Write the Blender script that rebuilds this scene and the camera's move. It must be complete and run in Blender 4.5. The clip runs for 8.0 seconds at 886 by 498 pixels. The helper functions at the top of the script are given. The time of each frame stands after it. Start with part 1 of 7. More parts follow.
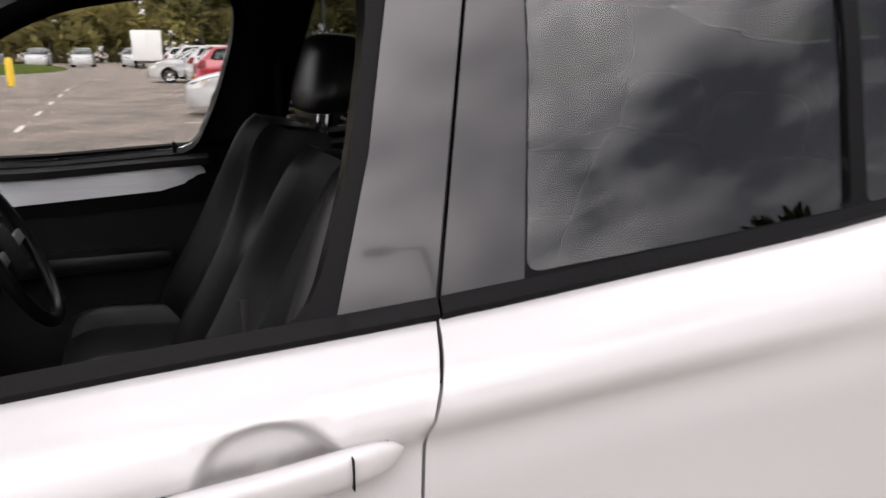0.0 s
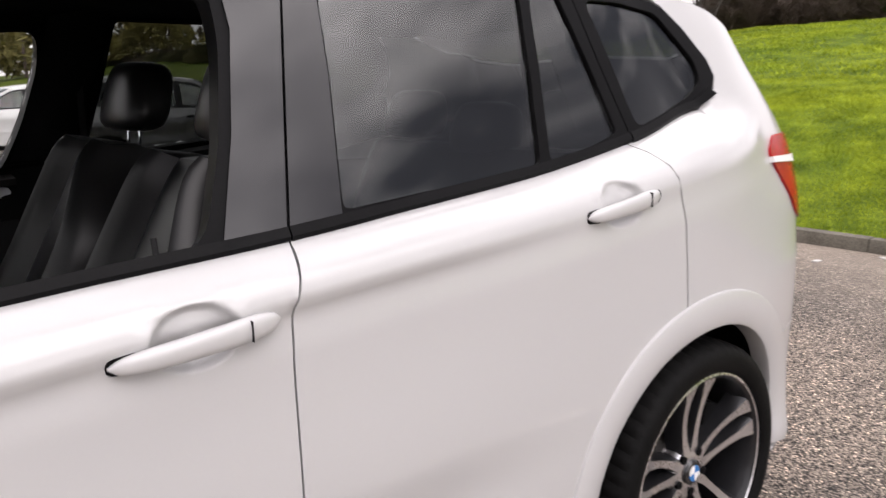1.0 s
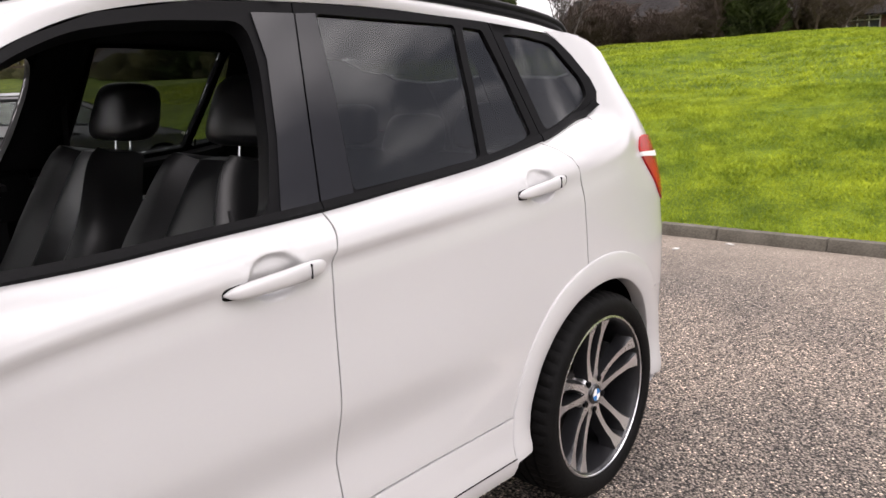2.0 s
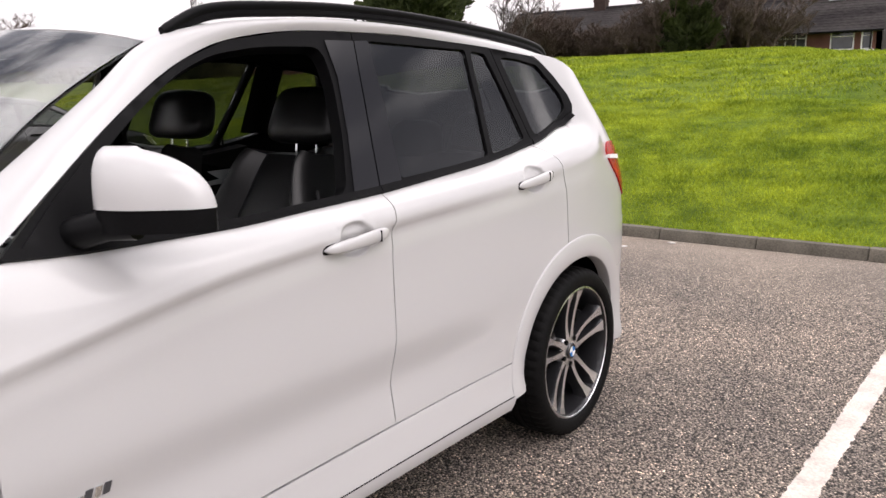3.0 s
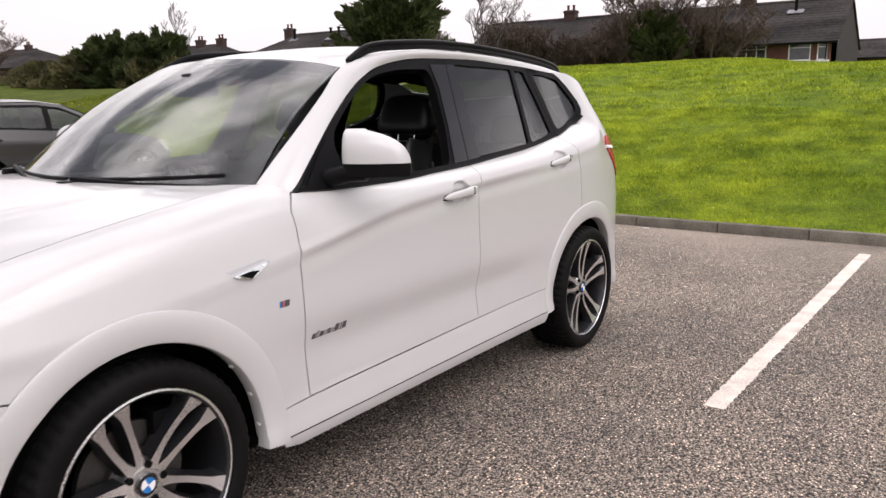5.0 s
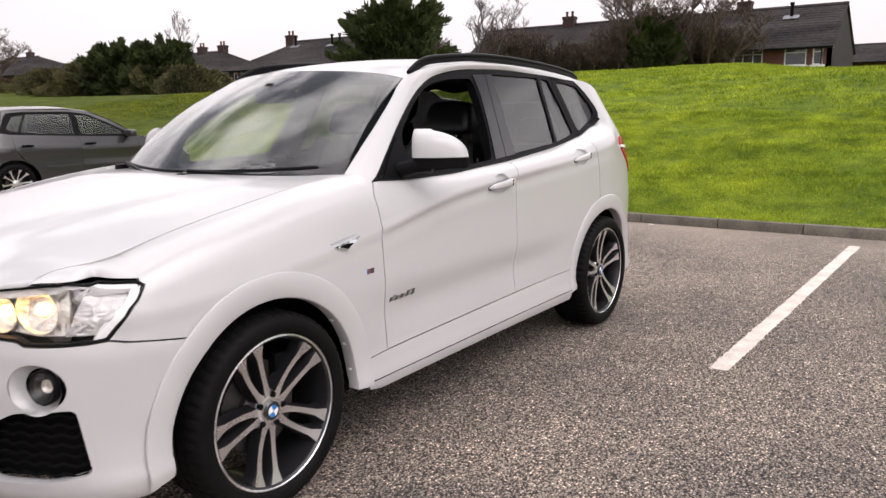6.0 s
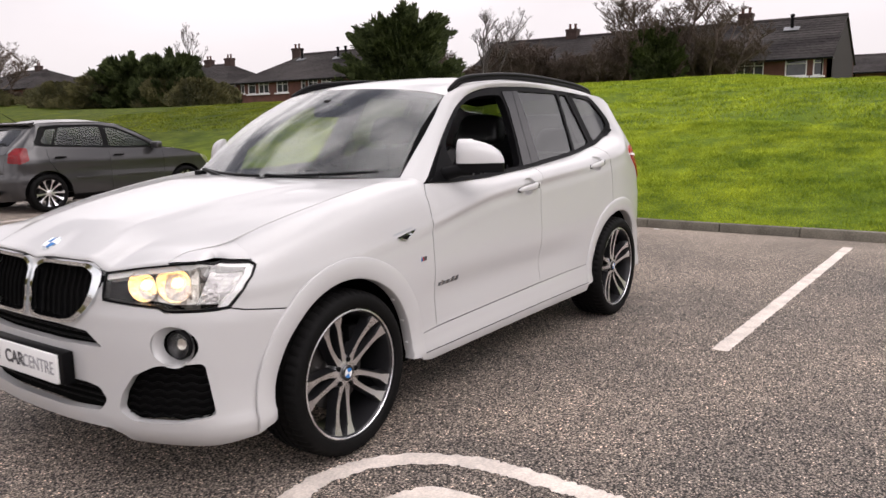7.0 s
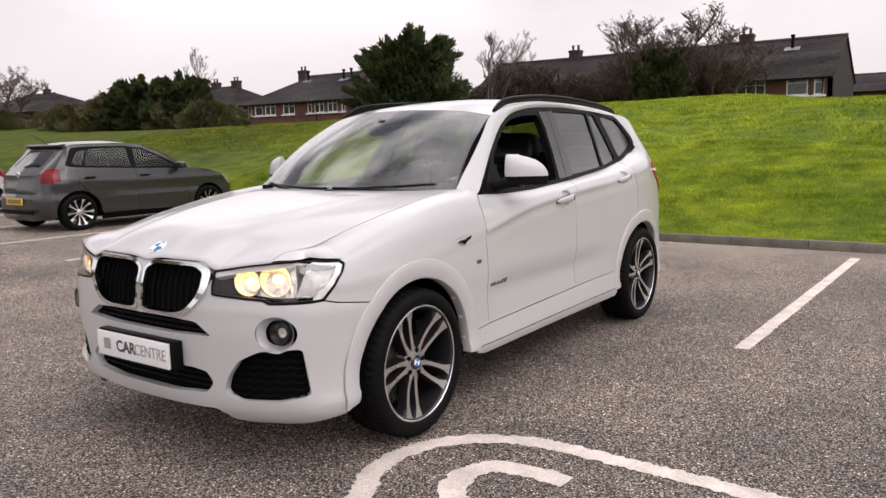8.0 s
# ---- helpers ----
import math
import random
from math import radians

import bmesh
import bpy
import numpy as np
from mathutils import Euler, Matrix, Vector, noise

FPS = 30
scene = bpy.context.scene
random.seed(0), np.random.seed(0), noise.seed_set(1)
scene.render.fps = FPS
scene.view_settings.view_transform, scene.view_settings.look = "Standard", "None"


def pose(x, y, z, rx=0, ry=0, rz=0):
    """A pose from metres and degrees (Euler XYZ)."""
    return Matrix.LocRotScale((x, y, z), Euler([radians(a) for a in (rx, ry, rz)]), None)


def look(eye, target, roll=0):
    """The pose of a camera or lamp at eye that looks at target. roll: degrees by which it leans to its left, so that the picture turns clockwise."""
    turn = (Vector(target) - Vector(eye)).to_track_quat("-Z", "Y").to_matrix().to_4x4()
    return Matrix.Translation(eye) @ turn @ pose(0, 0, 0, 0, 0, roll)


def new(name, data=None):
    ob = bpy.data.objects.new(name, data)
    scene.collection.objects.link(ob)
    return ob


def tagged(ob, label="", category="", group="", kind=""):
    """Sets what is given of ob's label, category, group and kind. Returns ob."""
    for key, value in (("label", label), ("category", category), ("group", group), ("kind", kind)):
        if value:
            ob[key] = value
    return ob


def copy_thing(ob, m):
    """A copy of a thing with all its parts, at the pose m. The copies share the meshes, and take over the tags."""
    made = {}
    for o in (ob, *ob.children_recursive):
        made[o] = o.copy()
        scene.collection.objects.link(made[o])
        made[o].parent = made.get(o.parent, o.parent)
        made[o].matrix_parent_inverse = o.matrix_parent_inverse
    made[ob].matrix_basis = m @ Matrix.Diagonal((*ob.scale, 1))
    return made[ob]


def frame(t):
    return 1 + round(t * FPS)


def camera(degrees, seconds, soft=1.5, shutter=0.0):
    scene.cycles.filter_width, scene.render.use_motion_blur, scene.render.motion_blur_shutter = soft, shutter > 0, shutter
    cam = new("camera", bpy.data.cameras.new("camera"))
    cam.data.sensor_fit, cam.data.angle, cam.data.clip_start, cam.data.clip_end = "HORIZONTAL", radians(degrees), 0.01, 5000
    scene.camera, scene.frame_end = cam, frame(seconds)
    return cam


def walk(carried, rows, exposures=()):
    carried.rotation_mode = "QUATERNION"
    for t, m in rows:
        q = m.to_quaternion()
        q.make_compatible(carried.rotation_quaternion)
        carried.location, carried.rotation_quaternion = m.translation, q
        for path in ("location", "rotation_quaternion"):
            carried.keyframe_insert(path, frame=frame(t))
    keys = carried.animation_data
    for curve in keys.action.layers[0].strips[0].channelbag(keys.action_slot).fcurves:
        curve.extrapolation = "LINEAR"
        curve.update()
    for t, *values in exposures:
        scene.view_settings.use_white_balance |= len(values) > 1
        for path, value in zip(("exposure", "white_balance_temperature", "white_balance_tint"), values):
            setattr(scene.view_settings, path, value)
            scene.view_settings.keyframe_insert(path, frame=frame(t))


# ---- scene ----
cam = camera(60.2, 8.0, soft=1.5, shutter=0.3)
PATH = [
    (0, (1.341, 1.543, 1.390), (0.636, -0.259, 0.887), 0.0),
    (0.5, (1.465, 1.723, 1.394), (0.464, 0.061, 0.905), -0.8),
    (1, (1.632, 1.915, 1.362), (0.402, 0.398, 0.929), -1.3),
    (1.5, (1.859, 2.085, 1.386), (0.521, 0.665, 0.950), -1.5),
    (2, (2.152, 2.147, 1.370), (0.684, 0.847, 0.966), -1.7),
    (3.5, (3.015, 2.45, 1.393), (1.437, 1.284, 1.006), -0.4),
    (4, (3.302, 2.58, 1.386), (1.708, 1.434, 1.006), -0.6),
    (4.5, (3.631, 2.636, 1.381), (2.024, 1.505, 1.006), -0.5),
    (6, (4.545, 2.824, 1.374), (2.927, 1.704, 1.019), -0.7),
    (6.5, (4.834, 2.903, 1.386), (3.218, 1.776, 1.041), -0.8),
    (7, (5.105, 2.99, 1.384), (3.487, 1.861, 1.057), -0.9),
    (7.5, (5.378, 2.994, 1.389), (3.758, 1.861, 1.083), -1.0),
    (8, (5.589, 3.007, 1.372), (3.967, 1.869, 1.097), -1.2),
]
EXPOSURES = [(t, e, 6650, 17) for t, e in ((0, 0.34), (1, 0.34), (1.5, 0.42), (2, 0.44), (3.5, 0.24), (4.5, 0.22), (6, 0.19), (7, 0.10), (8, 0.02))]
walk(cam, [(t, look(eye, target, roll)) for t, eye, target, roll in PATH], EXPOSURES)

# ---- light: overcast sky with broken cloud, a wide weak sun ----
SUN_EL, SUN_AZ = 48.0, 158.0
world = bpy.data.worlds.new("overcast_sky")
scene.world = world
world.use_nodes = True
wn, wl = world.node_tree.nodes, world.node_tree.links
wn.clear()
w_out = wn.new("ShaderNodeOutputWorld")
w_bg = wn.new("ShaderNodeBackground")
w_sky = wn.new("ShaderNodeTexSky")
w_sky.sky_type, w_sky.sun_disc = "NISHITA", False
w_sky.sun_elevation, w_sky.sun_rotation = radians(SUN_EL), radians(SUN_AZ)
w_co = wn.new("ShaderNodeTexCoord")
w_map = wn.new("ShaderNodeMapping")
w_map.inputs["Scale"].default_value = (1.0, 1.0, 2.2)
w_n1 = wn.new("ShaderNodeTexNoise")
w_n1.inputs["Scale"].default_value, w_n1.inputs["Detail"].default_value, w_n1.inputs["Roughness"].default_value = 2.1, 5, 0.52
w_ramp = wn.new("ShaderNodeValToRGB")
w_ramp.color_ramp.elements[0].position, w_ramp.color_ramp.elements[0].color = 0.40, (0.13, 0.135, 0.155, 1)
w_ramp.color_ramp.elements[1].position, w_ramp.color_ramp.elements[1].color = 0.60, (1.12, 1.10, 1.10, 1)
w_mix = wn.new("ShaderNodeMix")
w_mix.data_type = "RGBA"
w_mix.inputs[0].default_value = 0.06
# pale, even cloud low down; brighter and more broken higher up
w_sep = wn.new("ShaderNodeSeparateXYZ")
w_up = wn.new("ShaderNodeMapRange")
w_up.interpolation_type = "SMOOTHSTEP"
w_up.inputs["From Min"].default_value, w_up.inputs["From Max"].default_value = 0.03, 0.55
w_gain = wn.new("ShaderNodeMapRange")
w_gain.inputs["From Min"].default_value, w_gain.inputs["From Max"].default_value = 0.0, 0.9
w_gain.inputs["To Min"].default_value, w_gain.inputs["To Max"].default_value = 0.90, 2.5
w_even = wn.new("ShaderNodeMix")
w_even.data_type = "RGBA"
w_even.inputs[6].default_value = (0.86, 0.835, 0.842, 1)
# the hidden sun brightens the cloud round it
w_dot = wn.new("ShaderNodeVectorMath")
w_dot.operation = "DOT_PRODUCT"
w_dot.inputs[1].default_value = (0.14, 0.66, 0.74)
w_glow = wn.new("ShaderNodeMapRange")
w_glow.interpolation_type = "SMOOTHSTEP"
w_glow.inputs["From Min"].default_value, w_glow.inputs["From Max"].default_value = 0.62, 1.0
w_glow.inputs["To Min"].default_value, w_glow.inputs["To Max"].default_value = 0.0, 2.1
w_sum = wn.new("ShaderNodeMath")
w_sum.operation = "ADD"
w_mul = wn.new("ShaderNodeVectorMath")
w_mul.operation = "SCALE"
w_bg.inputs["Strength"].default_value = 1.0
w_skygain = wn.new("ShaderNodeVectorMath")
w_skygain.operation = "SCALE"
w_skygain.inputs["Scale"].default_value = 0.1
wl.new(w_co.outputs["Generated"], w_map.inputs["Vector"])
wl.new(w_co.outputs["Generated"], w_sep.inputs["Vector"])
wl.new(w_map.outputs["Vector"], w_n1.inputs["Vector"])
wl.new(w_n1.outputs["Fac"], w_ramp.inputs["Fac"])
wl.new(w_sep.outputs["Z"], w_up.inputs["Value"])
wl.new(w_sep.outputs["Z"], w_gain.inputs["Value"])
wl.new(w_up.outputs["Result"], w_even.inputs[0])
wl.new(w_ramp.outputs["Color"], w_even.inputs[7])
wl.new(w_even.outputs[2], w_mul.inputs[0])
wl.new(w_co.outputs["Generated"], w_dot.inputs[0])
wl.new(w_dot.outputs["Value"], w_glow.inputs["Value"])
wl.new(w_gain.outputs["Result"], w_sum.inputs[0])
wl.new(w_glow.outputs["Result"], w_sum.inputs[1])
wl.new(w_sum.outputs[0], w_mul.inputs["Scale"])
wl.new(w_sky.outputs["Color"], w_skygain.inputs[0])
wl.new(w_mul.outputs["Vector"], w_mix.inputs[6])
wl.new(w_skygain.outputs["Vector"], w_mix.inputs[7])
wl.new(w_mix.outputs[2], w_bg.inputs["Color"])
wl.new(w_bg.outputs["Background"], w_out.inputs["Surface"])
sun_data = bpy.data.lights.new("sun", "SUN")
sun_data.energy, sun_data.angle, sun_data.color = 0.35, radians(30), (1.0, 0.96, 0.92)
sun = new("sun", sun_data)
sun.rotation_euler = (radians(90 - SUN_EL), 0, radians(SUN_AZ))

# ---- materials ----
def mat(name, col, rough=0.5, metal=0.0, var=0.12, scale=3.0, fine=60.0, bump=0.0, coat=0.0, spec=0.5, trans=0.0, ior=1.45, emit=0.0, emit_col=None, rand=0.0, stretch=(1, 1, 1), dark=None):
    """A principled surface whose colour and gloss wander at two scales; dark: a second colour in patches."""
    m = bpy.data.materials.new(name)
    m.use_nodes = True
    n, l = m.node_tree.nodes, m.node_tree.links
    b = n["Principled BSDF"]
    b.inputs["Metallic"].default_value = metal
    b.inputs["Coat Weight"].default_value, b.inputs["Coat Roughness"].default_value = coat, 0.03
    b.inputs["Specular IOR Level"].default_value = spec
    b.inputs["Transmission Weight"].default_value, b.inputs["IOR"].default_value = trans, ior
    if emit:
        b.inputs["Emission Color"].default_value = (*(emit_col or col), 1)
        b.inputs["Emission Strength"].default_value = emit
    co = n.new("ShaderNodeTexCoord")
    mp = n.new("ShaderNodeMapping")
    mp.inputs["Scale"].default_value = stretch
    l.new(co.outputs["Object"], mp.inputs["Vector"])
    big, small = n.new("ShaderNodeTexNoise"), n.new("ShaderNodeTexNoise")
    big.inputs["Scale"].default_value, big.inputs["Detail"].default_value = scale, 5
    small.inputs["Scale"].default_value, small.inputs["Detail"].default_value = fine, 3
    for x in (big, small):
        l.new(mp.outputs["Vector"], x.inputs["Vector"])
    add = n.new("ShaderNodeMath")
    add.operation = "MULTIPLY_ADD"
    add.inputs[1].default_value = 0.45
    l.new(small.outputs["Fac"], add.inputs[0])
    half = n.new("ShaderNodeMath")
    half.operation = "MULTIPLY_ADD"
    half.inputs[1].default_value, half.inputs[2].default_value = 0.55, 0.0
    l.new(big.outputs["Fac"], half.inputs[0])
    l.new(half.outputs[0], add.inputs[2])
    ramp = n.new("ShaderNodeValToRGB")
    lo = dark if dark else [c * (1 - var) for c in col]
    hi = [min(1, c * (1 + var)) for c in col]
    ramp.color_ramp.elements[0].position, ramp.color_ramp.elements[0].color = 0.35, (*lo, 1)
    ramp.color_ramp.elements[1].position, ramp.color_ramp.elements[1].color = 0.65, (*hi, 1)
    l.new(add.outputs[0], ramp.inputs["Fac"])
    out = ramp.outputs["Color"]
    if rand:
        info = n.new("ShaderNodeObjectInfo")
        hsv = n.new("ShaderNodeHueSaturation")
        mr = n.new("ShaderNodeMapRange")
        mr.inputs["To Min"].default_value, mr.inputs["To Max"].default_value = 1 - rand, 1 + rand
        l.new(info.outputs["Random"], mr.inputs["Value"])
        l.new(mr.outputs["Result"], hsv.inputs["Value"])
        l.new(out, hsv.inputs["Color"])
        out = hsv.outputs["Color"]
    l.new(out, b.inputs["Base Color"])
    rr = n.new("ShaderNodeMapRange")
    rr.inputs["To Min"].default_value, rr.inputs["To Max"].default_value = max(0, rough * 0.85), min(1, rough * 1.15)
    l.new(add.outputs[0], rr.inputs["Value"])
    l.new(rr.outputs["Result"], b.inputs["Roughness"])
    if bump:
        bp = n.new("ShaderNodeBump")
        bp.inputs["Strength"].default_value, bp.inputs["Distance"].default_value = bump, 0.01
        l.new(small.outputs["Fac"], bp.inputs["Height"])
        l.new(bp.outputs["Normal"], b.inputs["Normal"])
    return m


def asphalt_material():
    m = mat("asphalt", (0.12, 0.115, 0.112), 0.85, var=0.25, scale=0.5, fine=30)
    n, l = m.node_tree.nodes, m.node_tree.links
    b = n["Principled BSDF"]
    co = n.new("ShaderNodeTexCoord")
    vo = n.new("ShaderNodeTexVoronoi")
    vo.inputs["Scale"].default_value = 118
    l.new(co.outputs["Object"], vo.inputs["Vector"])
    sep = n.new("ShaderNodeSeparateColor")
    l.new(vo.outputs["Color"], sep.inputs["Color"])
    chip = n.new("ShaderNodeValToRGB")
    e = chip.color_ramp.elements
    e[0].position, e[0].color = 0.0, (0.045, 0.043, 0.041, 1)
    e[1].position, e[1].color = 1.0, (0.48, 0.44, 0.40, 1)
    for pos, c in ((0.3, (0.105, 0.099, 0.094, 1)), (0.75, (0.150, 0.140, 0.131, 1)), (0.93, (0.205, 0.188, 0.172, 1))):
        x = e.new(pos)
        x.color = c
    l.new(sep.outputs["Red"], chip.inputs["Fac"])
    stain = n.new("ShaderNodeTexNoise")
    stain.inputs["Scale"].default_value, stain.inputs["Detail"].default_value, stain.inputs["Roughness"].default_value = 0.55, 8, 0.65
    l.new(co.outputs["Object"], stain.inputs["Vector"])
    sr = n.new("ShaderNodeValToRGB")
    sr.color_ramp.elements[0].position, sr.color_ramp.elements[0].color = 0.34, (0.72, 0.70, 0.69, 1)
    sr.color_ramp.elements[1].position, sr.color_ramp.elements[1].color = 0.66, (1.62, 1.48, 1.36, 1)
    l.new(stain.outputs["Fac"], sr.inputs["Fac"])
    mul = n.new("ShaderNodeMix")
    mul.data_type, mul.blend_type = "RGBA", "MULTIPLY"
    mul.inputs[0].default_value = 1.0
    l.new(chip.outputs["Color"], mul.inputs[6])
    l.new(sr.outputs["Color"], mul.inputs[7])
    pit = n.new("ShaderNodeValToRGB")
    pit.color_ramp.elements[0].position, pit.color_ramp.elements[0].color = 0.28, (3.15, 3.0, 2.82, 1)
    pit.color_ramp.elements[1].position, pit.color_ramp.elements[1].color = 0.68, (0.22, 0.22, 0.22, 1)
    l.new(vo.outputs["Distance"], pit.inputs["Fac"])
    deep = n.new("ShaderNodeMix")
    deep.data_type, deep.blend_type = "RGBA", "MULTIPLY"
    deep.inputs[0].default_value = 1.0
    l.new(mul.outputs[2], deep.inputs[6])
    l.new(pit.outputs["Color"], deep.inputs[7])
    where = n.new("ShaderNodeSeparateXYZ")
    l.new(co.outputs["Object"], where.inputs["Vector"])
    strip = n.new("ShaderNodeMapRange")
    strip.inputs["From Min"].default_value, strip.inputs["From Max"].default_value = -2.6, -4.4
    l.new(where.outputs["X"], strip.inputs["Value"])
    drift = n.new("ShaderNodeMath")
    drift.operation = "MULTIPLY"
    l.new(strip.outputs["Result"], drift.inputs[0])
    l.new(stain.outputs["Fac"], drift.inputs[1])
    grit = n.new("ShaderNodeMix")
    grit.data_type = "RGBA"
    grit.inputs[7].default_value = (0.40, 0.335, 0.27, 1)
    l.new(drift.outputs[0], grit.inputs[0])
    l.new(deep.outputs[2], grit.inputs[6])
    l.new(grit.outputs[2], b.inputs["Base Color"])
    v2 = vo
    bp = n.new("ShaderNodeBump")
    bp.inputs["Strength"].default_value, bp.inputs["Distance"].default_value = 1.0, 0.013
    bp.invert = True
    l.new(v2.outputs["Distance"], bp.inputs["Height"])
    l.new(bp.outputs["Normal"], b.inputs["Normal"])
    return m


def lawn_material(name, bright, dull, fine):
    """Turf whose tone wanders in tufts and broad patches; darker and duller in colour towards -y."""
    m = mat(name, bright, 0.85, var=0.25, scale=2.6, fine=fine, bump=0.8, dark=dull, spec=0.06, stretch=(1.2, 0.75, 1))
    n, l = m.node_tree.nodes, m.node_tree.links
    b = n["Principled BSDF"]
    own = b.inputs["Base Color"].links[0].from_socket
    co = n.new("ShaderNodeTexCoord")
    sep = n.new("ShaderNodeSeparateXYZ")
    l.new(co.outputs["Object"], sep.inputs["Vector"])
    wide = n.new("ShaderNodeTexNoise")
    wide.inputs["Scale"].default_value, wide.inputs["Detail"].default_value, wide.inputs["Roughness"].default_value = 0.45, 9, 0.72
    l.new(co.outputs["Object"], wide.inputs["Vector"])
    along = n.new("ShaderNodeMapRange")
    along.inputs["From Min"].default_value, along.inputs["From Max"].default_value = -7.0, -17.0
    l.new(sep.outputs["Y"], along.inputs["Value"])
    # own colour as far as y = -7, scaled down fully by y = -17
    far_tone = n.new("ShaderNodeMix")
    far_tone.data_type, far_tone.blend_type = "RGBA", "MULTIPLY"
    far_tone.inputs[7].default_value = (0.54, 0.50, 0.70, 1)
    l.new(along.outputs["Result"], far_tone.inputs[0])
    l.new(own, far_tone.inputs[6])
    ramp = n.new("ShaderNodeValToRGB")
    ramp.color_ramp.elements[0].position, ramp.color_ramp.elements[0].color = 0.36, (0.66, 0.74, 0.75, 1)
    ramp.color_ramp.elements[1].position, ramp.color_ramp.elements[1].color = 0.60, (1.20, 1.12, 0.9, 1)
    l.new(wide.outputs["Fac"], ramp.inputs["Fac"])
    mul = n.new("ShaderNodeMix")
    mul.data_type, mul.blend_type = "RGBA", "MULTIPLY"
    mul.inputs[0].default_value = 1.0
    l.new(far_tone.outputs[2], mul.inputs[6])
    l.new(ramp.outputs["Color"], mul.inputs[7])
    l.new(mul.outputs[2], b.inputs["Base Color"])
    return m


M = {}
M["paint"] = mat("white_paint", (0.485, 0.484, 0.482), 0.3, var=0.01, scale=1.0, fine=300, coat=0.75)
M["black_gloss"] = mat("gloss_black_trim", (0.012, 0.012, 0.013), 0.12, var=0.3, coat=0.6)
M["pillar"] = mat("satin_dark_film", (0.010, 0.010, 0.0115), 0.09, var=0.2, coat=0.25, spec=0.5)
M["trim"] = mat("satin_black_trim", (0.0048, 0.0048, 0.0052), 0.36, var=0.3, fine=200, spec=0.07)
M["rubber"] = mat("tyre_rubber", (0.0055, 0.0053, 0.0053), 0.62, var=0.3, scale=9, fine=120, bump=0.15, dark=(0.003, 0.003, 0.003), spec=0.10)
M["liner"] = mat("wheel_liner", (0.005, 0.005, 0.005), 0.9, var=0.3, spec=0.05)
M["alloy"] = mat("machined_alloy", (0.80, 0.80, 0.82), 0.28, 1.0, var=0.06, scale=5, fine=220)
M["alloy_dark"] = mat("graphite_alloy", (0.020, 0.020, 0.022), 0.30, 0.4, var=0.15, coat=0.4)
M["chrome"] = mat("chrome", (0.78, 0.82, 0.84), 0.08, 1.0, var=0.04)
M["disc"] = mat("brake_disc_steel", (0.10, 0.095, 0.092), 0.5, 1.0, var=0.2, fine=150)
M["leather"] = mat("black_leather", (0.0068, 0.0068, 0.0072), 0.35, var=0.25, fine=260, spec=0.42)
M["plastic"] = mat("black_interior_plastic", (0.013, 0.013, 0.0135), 0.6, var=0.25, fine=300, spec=0.2)
M["silver"] = mat("brushed_silver_trim", (0.42, 0.43, 0.44), 0.35, 0.7, var=0.08, stretch=(1, 20, 20))
M["headliner"] = mat("charcoal_headliner", (0.009, 0.009, 0.0095), 0.95, var=0.2, fine=300, spec=0.05)
M["glass"] = mat("clear_glass", (0.86, 0.90, 0.89), 0.0, var=0.0, trans=1.0, ior=1.52)
M["glass_green"] = mat("green_tinted_glass", (0.95, 0.98, 0.96), 0.0, var=0.0, trans=1.0, ior=1.5)
M["glass_dark"] = mat("privacy_glass", (0.21, 0.23, 0.225), 0.0, var=0.0, trans=1.0, ior=1.68)
M["glass_tint"] = mat("grey_green_car_glass", (0.30, 0.34, 0.32), 0.0, var=0.0, trans=1.0, ior=1.40)
M["lens"] = mat("clear_lamp_lens", (0.97, 0.97, 0.97), 0.0, var=0.0, trans=1.0, ior=1.3)
M["lamp_red"] = mat("red_lamp_plastic", (0.36, 0.005, 0.008), 0.25, var=0.25, scale=12, fine=90, spec=0.3)
M["lamp_dark"] = mat("deep_red_lamp_plastic", (0.15, 0.003, 0.005), 0.18, var=0.3, scale=14, fine=90, spec=0.4)
M["lamp_on"] = mat("lit_headlamp_bulb", (1.0, 0.72, 0.36), 0.3, var=0.0, emit=8.0, emit_col=(1.0, 0.50, 0.11))
M["reflector"] = mat("headlamp_reflector", (0.85, 0.82, 0.76), 0.30, 1.0, var=0.15, fine=55, bump=0.9)
M["housing"] = mat("smoked_lamp_housing", (0.22, 0.20, 0.175), 0.35, 0.5, var=0.3, scale=6)
M["facet"] = mat("faceted_lamp_reflector", (0.50, 0.49, 0.48), 0.25, 0.85, var=0.25, scale=40, fine=90, bump=1.0)
M["blue"] = mat("badge_blue", (0.02, 0.16, 0.45), 0.25, var=0.05, coat=0.5)
M["red"] = mat("badge_red", (0.5, 0.02, 0.02), 0.3, var=0.05)
M["white"] = mat("white_plastic", (0.78, 0.78, 0.77), 0.35, var=0.03, fine=120)
M["ink"] = mat("dark_grey_ink", (0.06, 0.06, 0.065), 0.5, var=0.1)
M["ink_pale"] = mat("pale_grey_ink", (0.3, 0.3, 0.31), 0.5, var=0.1)
M["plate_yellow"] = mat("yellow_plate", (0.62, 0.42, 0.05), 0.4, var=0.08)
M["asphalt"] = asphalt_material()
M["road_paint"] = mat("worn_road_paint", (0.74, 0.655, 0.585), 0.7, var=0.06, scale=6, fine=90, bump=0.4, dark=(0.43, 0.385, 0.345))
M["kerb"] = mat("weathered_concrete_kerb", (0.15, 0.135, 0.11), 0.9, var=0.25, scale=4, fine=70, bump=0.5, rand=0.15, dark=(0.065, 0.06, 0.045))
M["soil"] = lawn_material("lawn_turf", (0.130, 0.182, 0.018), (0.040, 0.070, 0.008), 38)
